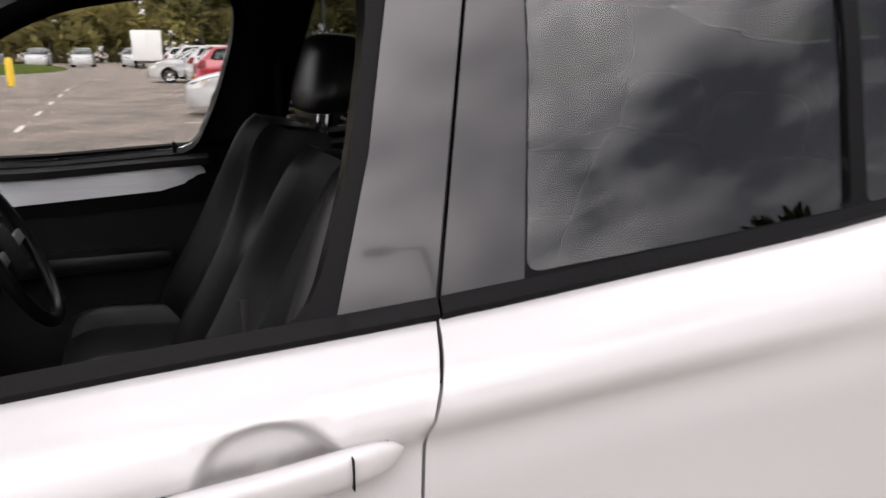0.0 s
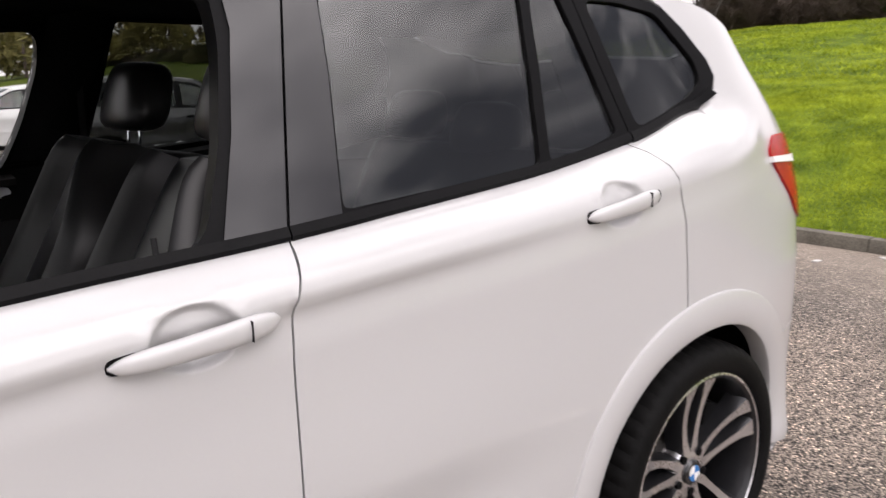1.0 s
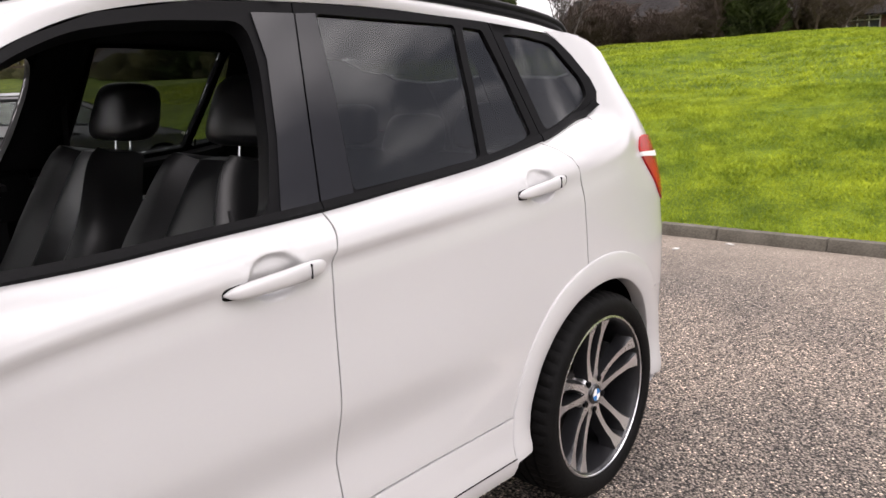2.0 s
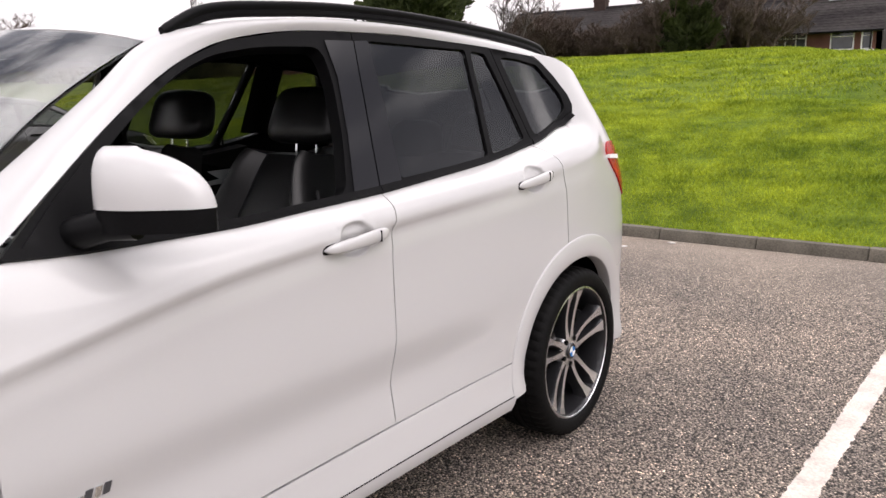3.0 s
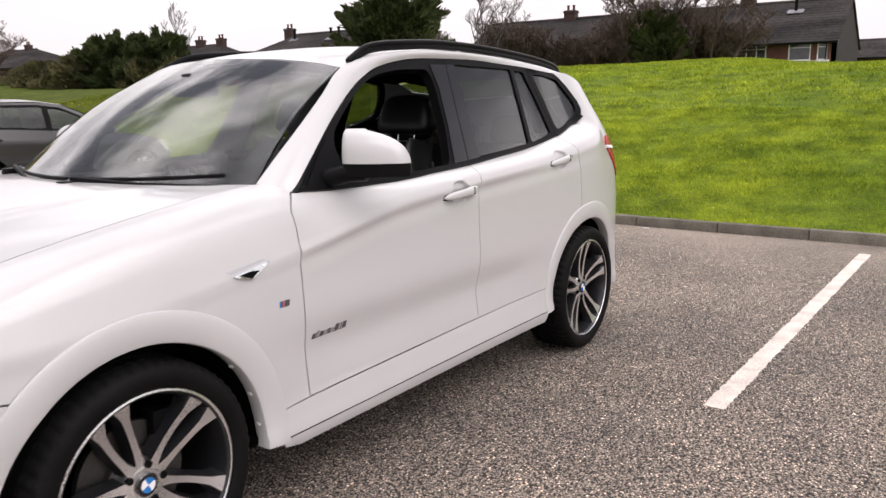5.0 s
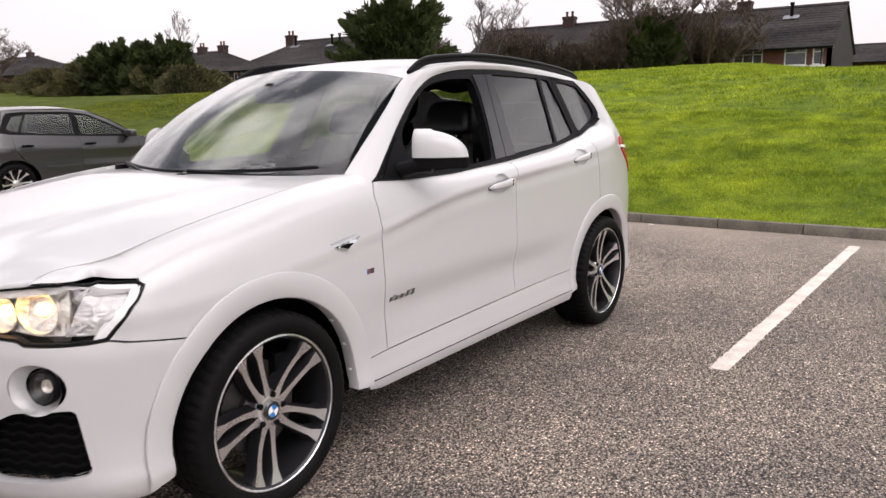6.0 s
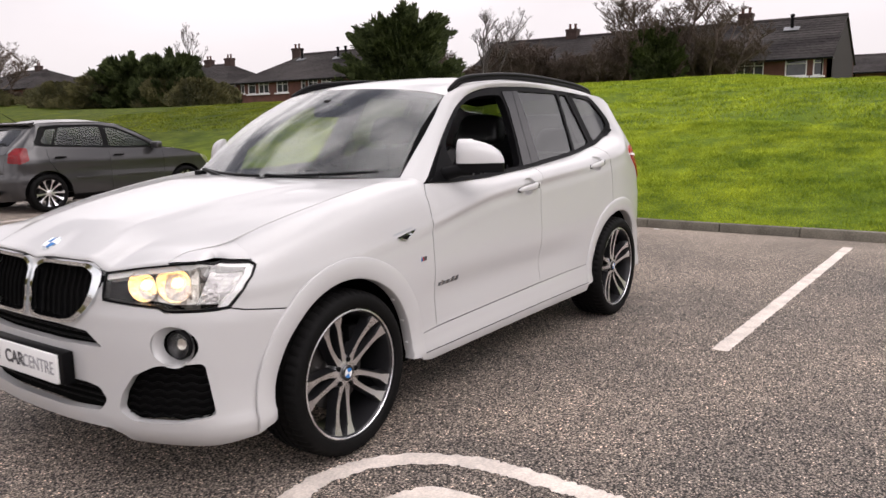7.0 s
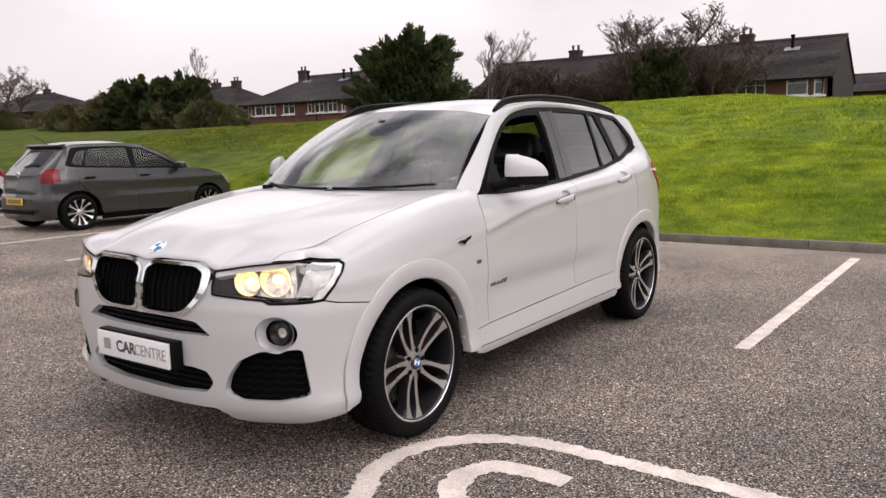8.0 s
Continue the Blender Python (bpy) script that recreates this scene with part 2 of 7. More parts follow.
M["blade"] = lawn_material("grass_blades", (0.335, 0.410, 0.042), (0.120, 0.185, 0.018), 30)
M["brick"] = mat("dark_red_brick", (0.125, 0.055, 0.042), 0.9, var=0.3, scale=2, fine=30, bump=0.4)
M["render_wall"] = mat("brown_rendered_gable", (0.024, 0.020, 0.018), 0.9, var=0.2, scale=1, fine=20, bump=0.3)
M["slate"] = mat("grey_slate_roof", (0.075, 0.068, 0.066), 0.9, var=0.35, scale=0.35, fine=7, bump=0.5, stretch=(1, 0.6, 3), spec=0.15, dark=(0.026, 0.023, 0.023))
M["upvc"] = mat("white_window_frame", (0.75, 0.75, 0.74), 0.4, var=0.04)
M["house_glass"] = mat("house_window_glass", (0.05, 0.055, 0.06), 0.06, var=0.3, coat=0.5)
M["chimney"] = mat("dark_chimney_brick", (0.050, 0.030, 0.025), 0.9, var=0.3, scale=3, fine=30, bump=0.4)
M["pot"] = mat("terracotta_pot", (0.085, 0.036, 0.028), 0.8, var=0.2)
M["bark"] = mat("bare_twig_bark", (0.105, 0.078, 0.062), 0.95, var=0.35, scale=2, fine=20)
M["bark_pale"] = mat("pale_birch_bark", (0.095, 0.082, 0.073), 0.9, var=0.3, scale=2, fine=20)
M["fir"] = mat("dark_conifer_needles", (0.075, 0.094, 0.036), 0.85, var=0.4, scale=0.9, fine=7, dark=(0.018, 0.026, 0.012), spec=0.1)
M["hedge"] = mat("olive_hedge_leaves", (0.115, 0.105, 0.042), 0.85, var=0.4, scale=0.5, fine=5, dark=(0.030, 0.034, 0.015))
M["scrub"] = mat("brown_scrub_twigs", (0.10, 0.072, 0.050), 0.9, var=0.4, scale=0.6, fine=6, dark=(0.04, 0.031, 0.023))
M["wood_green"] = mat("woodland_leaves", (0.26, 0.22, 0.07), 0.9, var=0.4, scale=0.12, fine=2, dark=(0.10, 0.095, 0.035))
M["car_grey"] = mat("dark_grey_metallic", (0.030, 0.029, 0.030), 0.32, 0.3, var=0.05, fine=400, coat=0.8)
M["car_red"] = mat("red_paint", (0.36, 0.015, 0.03), 0.3, var=0.03, coat=1.0)
M["yellow"] = mat("yellow_bollard_paint", (0.75, 0.5, 0.03), 0.5, var=0.08)
M["galv"] = mat("galvanised_steel", (0.22, 0.23, 0.24), 0.5, 0.7, var=0.15)
M["cream"] = mat("cream_panel", (0.55, 0.53, 0.5), 0.6, var=0.06)


# ---- helpers of this scene ----
def link(name, bm, material, parent=None, label="", angle=38, smooth=True):
    me = bpy.data.meshes.new(name)
    bm.normal_update()
    bm.to_mesh(me)
    bm.free()
    for x in material if isinstance(material, (list, tuple)) else [material]:
        me.materials.append(x)
    if smooth:
        me.shade_smooth()
        me.set_sharp_from_angle(angle=radians(angle))
    ob = new(name, me)
    if parent:
        ob.parent = parent
        ob.matrix_parent_inverse = rest(parent).inverted()
    if label:
        ob["label"] = label
    return ob


def rest(ob):
    """The world matrix of an object whose chain of parents is already placed."""
    m = ob.matrix_basis.copy()
    if ob.parent:
        m = rest(ob.parent) @ ob.matrix_parent_inverse @ m
    return m


def part(name, bm, material, parent, label="", **kw):
    return link(name, bm, material, parent, label, **kw)


def empty(name, loc, label, category, group="", kind=""):
    e = new(name)
    e.location = loc
    e.empty_display_size = 0.1
    return tagged(e, label, category, group, kind)


def flipped(bm):
    c = bm.copy()
    for v in c.verts:
        v.co.y = -v.co.y
    bmesh.ops.reverse_faces(c, faces=c.faces)
    return c


def spline(xs, ys):
    """A monotone cubic through the points (xs rising)."""
    xs, ys = list(xs), list(ys)
    n = len(xs)
    d = [(ys[i + 1] - ys[i]) / (xs[i + 1] - xs[i]) for i in range(n - 1)]
    s = [d[0]] + [0 if d[i - 1] * d[i] <= 0 else 2 * d[i - 1] * d[i] / (d[i - 1] + d[i]) for i in range(1, n - 1)] + [d[-1]]

    def f(x):
        if x <= xs[0]:
            return ys[0] + s[0] * (x - xs[0])
        if x >= xs[-1]:
            return ys[-1] + s[-1] * (x - xs[-1])
        i = next(k for k in range(n - 1) if x <= xs[k + 1])
        h = xs[i + 1] - xs[i]
        t = (x - xs[i]) / h
        return ys[i] * (1 + 2 * t) * (1 - t) ** 2 + h * s[i] * t * (1 - t) ** 2 + ys[i + 1] * t * t * (3 - 2 * t) + h * s[i + 1] * t * t * (t - 1)
    return f


def sstep(a, b, x):
    t = min(1, max(0, (x - a) / (b - a)))
    return t * t * (3 - 2 * t)


def catmull(pts, n=10):
    """Points along a smooth open curve."""
    p = [Vector(q) for q in pts]
    p = [2 * p[0] - p[1]] + p + [2 * p[-1] - p[-2]]
    out = []
    for i in range(1, len(p) - 2):
        for k in range(n):
            t = k / n
            out.append(0.5 * (2 * p[i] + (p[i + 1] - p[i - 1]) * t + (2 * p[i - 1] - 5 * p[i] + 4 * p[i + 1] - p[i + 2]) * t * t + (3 * p[i] - p[i - 1] - 3 * p[i + 1] + p[i + 2]) * t ** 3))
    return out + [p[-2]]


def rounded(pts, r, n=4):
    """A polygon with its corners rounded by up to r."""
    out = []
    for i, b in enumerate(pts):
        a, b, c = Vector(pts[i - 1]), Vector(b), Vector(pts[(i + 1) % len(pts)])
        ra = min(r, (a - b).length * 0.45, (c - b).length * 0.45)
        p, q = b + (a - b).normalized() * ra, b + (c - b).normalized() * ra
        for k in range(n + 1):
            t = k / n
            out.append(tuple(p * (1 - t) ** 2 + b * 2 * t * (1 - t) + q * t * t))
    return out


def arc(cx, cy, r, a0, a1, n=24):
    return [(cx + r * math.cos(radians(a0 + (a1 - a0) * k / n)), cy + r * math.sin(radians(a0 + (a1 - a0) * k / n))) for k in range(n + 1)]


def inside(p, poly):
    x, y, c = p[0], p[1], False
    j = len(poly) - 1
    for i in range(len(poly)):
        xi, yi, xj, yj = poly[i][0], poly[i][1], poly[j][0], poly[j][1]
        if (yi > y) != (yj > y) and x < (xj - xi) * (y - yi) / (yj - yi) + xi:
            c = not c
        j = i
    return c


def dense(poly, step):
    out = []
    for i, a in enumerate(poly):
        b = poly[(i + 1) % len(poly)]
        k = max(1, round(math.dist(a, b) / step))
        out += [(a[0] + (b[0] - a[0]) * j / k, a[1] + (b[1] - a[1]) * j / k) for j in range(k)]
    return out


def shrink(poly, g):
    area = sum(poly[i - 1][0] * poly[i][1] - poly[i][0] * poly[i - 1][1] for i in range(len(poly)))
    s = 1 if area > 0 else -1
    out = []
    for i, p in enumerate(poly):
        a, b = poly[i - 1], poly[(i + 1) % len(poly)]
        tx, ty = b[0] - a[0], b[1] - a[1]
        k = math.hypot(tx, ty) or 1
        out.append((p[0] - s * ty / k * g, p[1] + s * tx / k * g))
    return out


from mathutils.geometry import delaunay_2d_cdt


def panel(surf, outline, holes=(), step=0.035, gap=0.0022, rim=0.018, back=False, lift=0.0, skew=None, scoop=None):
    """A sheet cut from the surface surf(u, v) -> (point, outward normal) by an outline, with holes and a turned-in edge; back: closed behind, as a slab."""
    loops = [dense(outline, step)] + [dense(h, step) for h in holes]
    if gap:
        loops = [shrink(loops[0], gap)] + loops[1:]
    pts, edges = [], []
    for lp in loops:
        o = len(pts)
        pts += lp
        edges += [(o + i, o + (i + 1) % len(lp)) for i in range(len(lp))]
    us, vs = [p[0] for p in loops[0]], [p[1] for p in loops[0]]
    if scoop:
        for k in (0.2, 0.45, 0.66, 0.76, 0.84, 0.91, 0.96, 1.0, 1.06, 1.15):
            pts += [(scoop[0] + 0.072 * k * math.cos(2 * math.pi * q / 44), scoop[1] + 0.050 * k * math.sin(2 * math.pi * q / 44)) for q in range(44)]
    near = np.array(pts)
    nu, nv = int((max(us) - min(us)) / step) + 1, int((max(vs) - min(vs)) / step) + (22 if skew else 1)
    for i in range(nu + 1):
        for j in range(nv + 1):
            p = (min(us) + (i + 0.5 * (j % 2)) * step, min(vs) + j * step)
            if skew:
                p = (p[0], p[1] + (skew(p[0]) - skew(min(us))) + 0.0)
            if inside(p, loops[0]) and not any(inside(p, h) for h in loops[1:]) and np.min(np.abs(near - p).max(1)) > step * 0.45:
                pts.append(p)
    vs2, _, faces, *_ = delaunay_2d_cdt([Vector(p) for p in pts], edges, [], 0, 1e-6)
    bm = bmesh.new()
    front, behind, norms = [], [], []
    for p in vs2:
        q, nrm = surf(p[0], p[1])
        front.append(bm.verts.new(q + nrm * lift))
        norms.append(nrm)
    for f in faces:
        c = (sum(vs2[i][0] for i in f) / len(f), sum(vs2[i][1] for i in f) / len(f))
        if inside(c, loops[0]) and not any(inside(c, h) for h in loops[1:]):
            try:
                fc = bm.faces.new([front[i] for i in f])
            except ValueError:
                continue
            fc.normal_update()
            if fc.normal.dot(norms[f[0]]) < 0:
                fc.normal_flip()
    of = {v: n for v, n in zip(front, norms)}
    rimmed = [e for e in bm.edges if len(e.link_faces) == 1]
    made = {}

    def low(v):
        if v not in made:
            made[v] = bm.verts.new(v.co - of[v] * rim)
        return made[v]
    tops = list(bm.faces)
    for e in rimmed:
        f = e.link_faces[0]
        lp = next(x for x in f.loops if x.edge == e)
        a, b = lp.vert, lp.link_loop_next.vert
        bm.faces.new((b, a, low(a), low(b)))
    if back:
        for f in tops:
            bm.faces.new([low(v) for v in reversed(f.verts)])
    bmesh.ops.delete(bm, geom=[v for v in bm.verts if not v.link_faces], context="VERTS")
    return bm


def grid(f, nu, nv, closed=False):
    """A sheet f(i/nu, j/nv) -> point; closed joins the two ends of u."""
    bm = bmesh.new()
    vs = [[bm.verts.new(f(i / nu, j / nv)) for j in range(nv + 1)] for i in range(nu if closed else nu + 1)]
    for i in range(nu):
        for j in range(nv):
            a, b = vs[i], vs[(i + 1) % len(vs)]
            bm.faces.new((a[j], b[j], b[j + 1], a[j + 1]))
    return bm


def thick(bm, d):
    """Gives a sheet depth d behind its faces."""
    bmesh.ops.recalc_face_normals(bm, faces=bm.faces)
    g = bmesh.ops.solidify(bm, geom=bm.faces[:], thickness=d)
    return bm


def box(cx, cy, cz, sx, sy, sz, bevel=0.0, m=None, seg=2):
    bm = bmesh.new()
    bmesh.ops.create_cube(bm, size=1)
    for v in bm.verts:
        v.co = Vector((v.co.x * sx, v.co.y * sy, v.co.z * sz))
    if bevel:
        bmesh.ops.bevel(bm, geom=bm.edges[:], offset=bevel, segments=seg, affect="EDGES", profile=0.6)
    if m:
        bm.transform(m)
    bm.transform(Matrix.Translation((cx, cy, cz)))
    return bm


def merge(*bms):
    out = bmesh.new()
    for b in bms:
        me = bpy.data.meshes.new("tmp")
        b.to_mesh(me)
        b.free()
        out.from_mesh(me)
        bpy.data.meshes.remove(me)
    return out


def lathe(profile, n=64, axis="Y"):
    """Turns (radius, along) pairs about the y axis (or z)."""
    def f(i, j):
        r, h = profile[round(j * (len(profile) - 1))]
        a = 2 * math.pi * i
        return Vector((r * math.cos(a), h, r * math.sin(a))) if axis == "Y" else Vector((r * math.cos(a), r * math.sin(a), h))
    bm = grid(f, n, len(profile) - 1, closed=True)
    bmesh.ops.remove_doubles(bm, verts=bm.verts, dist=1e-6)
    bmesh.ops.recalc_face_normals(bm, faces=bm.faces)
    return bm


def tube(pts, radii, n=6, caps=True):
    """A tube along points."""
    pts = [Vector(p) for p in pts]
    if not isinstance(radii, (list, tuple)):
        radii = [radii] * len(pts)
    bm = bmesh.new()
    rings, ref = [], Vector((0.3, 0.2, 0.9))
    for i, p in enumerate(pts):
        t = (pts[min(i + 1, len(pts) - 1)] - pts[max(i - 1, 0)]).normalized()
        if abs(t.dot(ref)) > 0.95:
            ref = Vector((1, 0.1, 0))
        a = t.cross(ref).normalized()
        b = t.cross(a)
        rings.append([bm.verts.new(p + (a * math.cos(2 * math.pi * k / n) + b * math.sin(2 * math.pi * k / n)) * radii[i]) for k in range(n)])
    for r, s in zip(rings, rings[1:]):
        for k in range(n):
            bm.faces.new((r[k], r[(k + 1) % n], s[(k + 1) % n], s[k]))
    if caps:
        bm.faces.new(rings[0][::-1])
        bm.faces.new(rings[-1])
    bmesh.ops.recalc_face_normals(bm, faces=bm.faces)
    return bm


def prism(poly, d, m=None):
    """A flat outline in x, y given depth d along z."""
    bm = bmesh.new()
    lo = [bm.verts.new((p[0], p[1], 0)) for p in poly]
    hi = [bm.verts.new((p[0], p[1], d)) for p in poly]
    bm.faces.new(lo[::-1])
    bm.faces.new(hi)
    for i in range(len(poly)):
        bm.faces.new((lo[i - 1], lo[i], hi[i], hi[i - 1]))
    bmesh.ops.recalc_face_normals(bm, faces=bm.faces)
    if m:
        bm.transform(m)
    return bm

# ---- ground, markings, kerb, lawn ----
def sheet(x0, x1, y0, y1, z, nx=1, ny=1):
    return grid(lambda i, j: Vector((x0 + (x1 - x0) * i, y0 + (y1 - y0) * j, z)), nx, ny)


def quiet_noise(x, y, s):
    return noise.noise(Vector((x * s, y * s, 0.3)))


ground = link("ground", sheet(-2000, 2000, -2000, 2000, 0), M["asphalt"])
tagged(ground, "grey worn asphalt of a car park with pale stone chips", "asphalt", kind="structure")


def stroke(pts, width, z=0.004, rag=0.006, step=0.02):
    """A painted band with slightly ragged edges along points."""
    p = [Vector(q) for q in pts]
    out = [p[0]]
    for a, b in zip(p, p[1:]):
        k = max(1, int((b - a).length / step))
        out += [a.lerp(b, (j + 1) / k) for j in range(k)]
    bm = bmesh.new()
    prev = None
    for i, q in enumerate(out):
        t = (out[min(i + 1, len(out) - 1)] - out[max(i - 1, 0)]).normalized()
        s = Vector((-t.y, t.x))
        row = []
        for k in (-1, -0.33, 0.33, 1):
            w = width / 2 * k + (rag * random.uniform(-1, 1) if abs(k) == 1 else 0)
            row.append(bm.verts.new((q.x + s.x * w, q.y + s.y * w, z)))
        if prev:
            for k in range(3):
                bm.faces.new((prev[k], row[k], row[k + 1], prev[k + 1]))
        prev = row
    bmesh.ops.recalc_face_normals(bm, faces=bm.faces)
    if bm.faces[0].normal.z < 0:
        bmesh.ops.reverse_faces(bm, faces=bm.faces)
    return bm


def bay_line(y0, y1, label):
    tagged(link("bay_line", stroke([(0.52, y0), (-1.7, (y0 + y1) / 2), (-3.93, y1)], 0.10), M["road_paint"], smooth=False), label, "road marking", "parking bay lines", "structure")


bay_line(1.81, 1.94, "white painted bay line on the asphalt beside the car")
for k in range(1, 18):
    bay_line(1.81 - 2.72 * k, 1.94 - 2.72 * k, "white painted bay line on the asphalt")
outer = catmull([(4.3, 1.9), (4.1, 1.35), (3.75, 1.12), (3.47, 1.09), (3.26, 0.99), (3.03, 0.975), (2.82, 1.06), (2.69, 1.225), (2.61, 1.435), (2.61, 1.83), (2.63, 2.35), (2.66, 2.9)], 8)
inner = catmull([(3.42, 1.62), (3.34, 1.48), (3.25, 1.385), (3.09, 1.33), (2.95, 1.385), (2.905, 1.54), (2.915, 1.72)], 8)
tagged(link("road_symbol", merge(stroke(outer, 0.105, rag=0.011, step=0.014), stroke(inner, 0.115, rag=0.011, step=0.014)), M["road_paint"], smooth=False), "curved white painted symbol on the asphalt before the car", "road marking", kind="structure")
for y in (-13.7, -17.5, -21.3, -25.1, -29):
    tagged(link("lane_dash", stroke([(3.4 + (-13.7 - y) * 0.02, y), (3.44 + (-13.7 - y) * 0.02, y - 1.4)], 0.1), M["road_paint"], smooth=False), "worn white lane dash on the asphalt", "road marking", "lane dashes", "structure")


CREST = spline([-120, -77, -60, -46, -31, -19, -12, -7.5, -5, -2.5, 0, 8], [0.9, 0.85, 0.3, -0.25, -0.5, -0.45, -0.12, 0.0, 0.08, -0.22, -0.35, -0.75])


def lawn_z(x, y):
    d = max(0.0, -4.60 - x)
    z = 0.085 + 3.2 * (1 - math.exp(-(d / 10.8) ** 1.1)) + CREST(max(-120, min(8, y))) * sstep(7, 26, d)
    return z + 0.10 * quiet_noise(x, y, 0.22) * sstep(1, 8, d) + 0.07 * quiet_noise(x + 40, y, 0.7) * sstep(0.5, 5, d) + 0.02 * quiet_noise(x, y, 2.3) * sstep(0, 2, d) - 1.6 * sstep(38, 60, d)


def lawn_f(i, j):
    d = 0.0 + 260 * i ** 2.4
    t = 2 * j - 1
    y = -12 + (22 * t + 240 * t * abs(t) ** 2.5)
    return Vector((-4.60 - d, y, lawn_z(-4.60 - d, y)))


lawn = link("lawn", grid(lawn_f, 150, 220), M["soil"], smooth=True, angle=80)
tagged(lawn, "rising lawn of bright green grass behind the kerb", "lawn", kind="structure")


def blades(count, d0, d1, y0, y1, h, wid, power, seed):
    """Loose grass blades, each a bent pair of triangles, standing on the lawn."""
    rng = np.random.default_rng(seed)
    d = d0 + (d1 - d0) * rng.random(count) ** power
    y = y0 + (y1 - y0) * rng.random(count)
    clump = np.array([noise.noise(Vector((a * 0.9, b * 0.9, 7.0))) for a, b in zip(d, y)])
    keep = rng.random(count) < 0.75 + 0.6 * clump
    d, y = d[keep], y[keep]
    n = len(d)
    z = np.array([lawn_z(-4.60 - a, b) for a, b in zip(d, y)])
    x = -4.60 - d
    a = rng.random(n) * 2 * math.pi
    hh = h * (0.5 + 0.8 * rng.random(n)) * (1 + 0.5 * clump[keep])
    ww = wid * (0.6 + 0.8 * rng.random(n))
    lean = 1.5 * hh * rng.random(n)
    b = rng.random(n) * 2 * math.pi
    v = np.empty((n, 3, 3))
    v[:, 0] = np.stack([x - np.cos(a) * ww, y - np.sin(a) * ww, z - 0.01], 1)
    v[:, 1] = np.stack([x + np.cos(a) * ww, y + np.sin(a) * ww, z - 0.01], 1)
    v[:, 2] = np.stack([x + np.cos(b) * lean, y + np.sin(b) * lean, z + hh], 1)
    me = bpy.data.meshes.new("grass")
    me.from_pydata(v.reshape(-1, 3).tolist(), [], np.arange(3 * n).reshape(-1, 3).tolist())
    me.materials.append(M["blade"])
    return me


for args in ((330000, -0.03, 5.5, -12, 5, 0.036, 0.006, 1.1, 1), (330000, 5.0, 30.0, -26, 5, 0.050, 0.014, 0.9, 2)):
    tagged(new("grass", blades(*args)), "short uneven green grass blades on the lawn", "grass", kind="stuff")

# kerb stones
kerb = empty("kerb", (-4.5, -20, 0), "row of weathered concrete kerb stones edging the lawn", "kerb", kind="structure")
stone = None
for k in range(-6, 100):
    if stone is None:
        bm = box(0, 0, 0, 0.15, 0.907, 0.16, 0.012)
        for v in bm.verts:
            if v.co.z > 0.05 and v.co.x > 0.03:
                v.co.x -= 0.03
        stone = link("kerb_stone", bm, M["kerb"], kerb)
        mesh = stone.data
        ob = stone
    else:
        ob = new("kerb_stone", mesh)
        ob.parent = kerb
        ob.matrix_parent_inverse = rest(kerb).inverted()
    ob.matrix_basis = pose(-4.515 + random.uniform(-0.006, 0.006), -0.914 * k, 0.026 + random.uniform(-0.006, 0.006), 0, random.uniform(-1, 1), random.uniform(-0.5, 0.5))

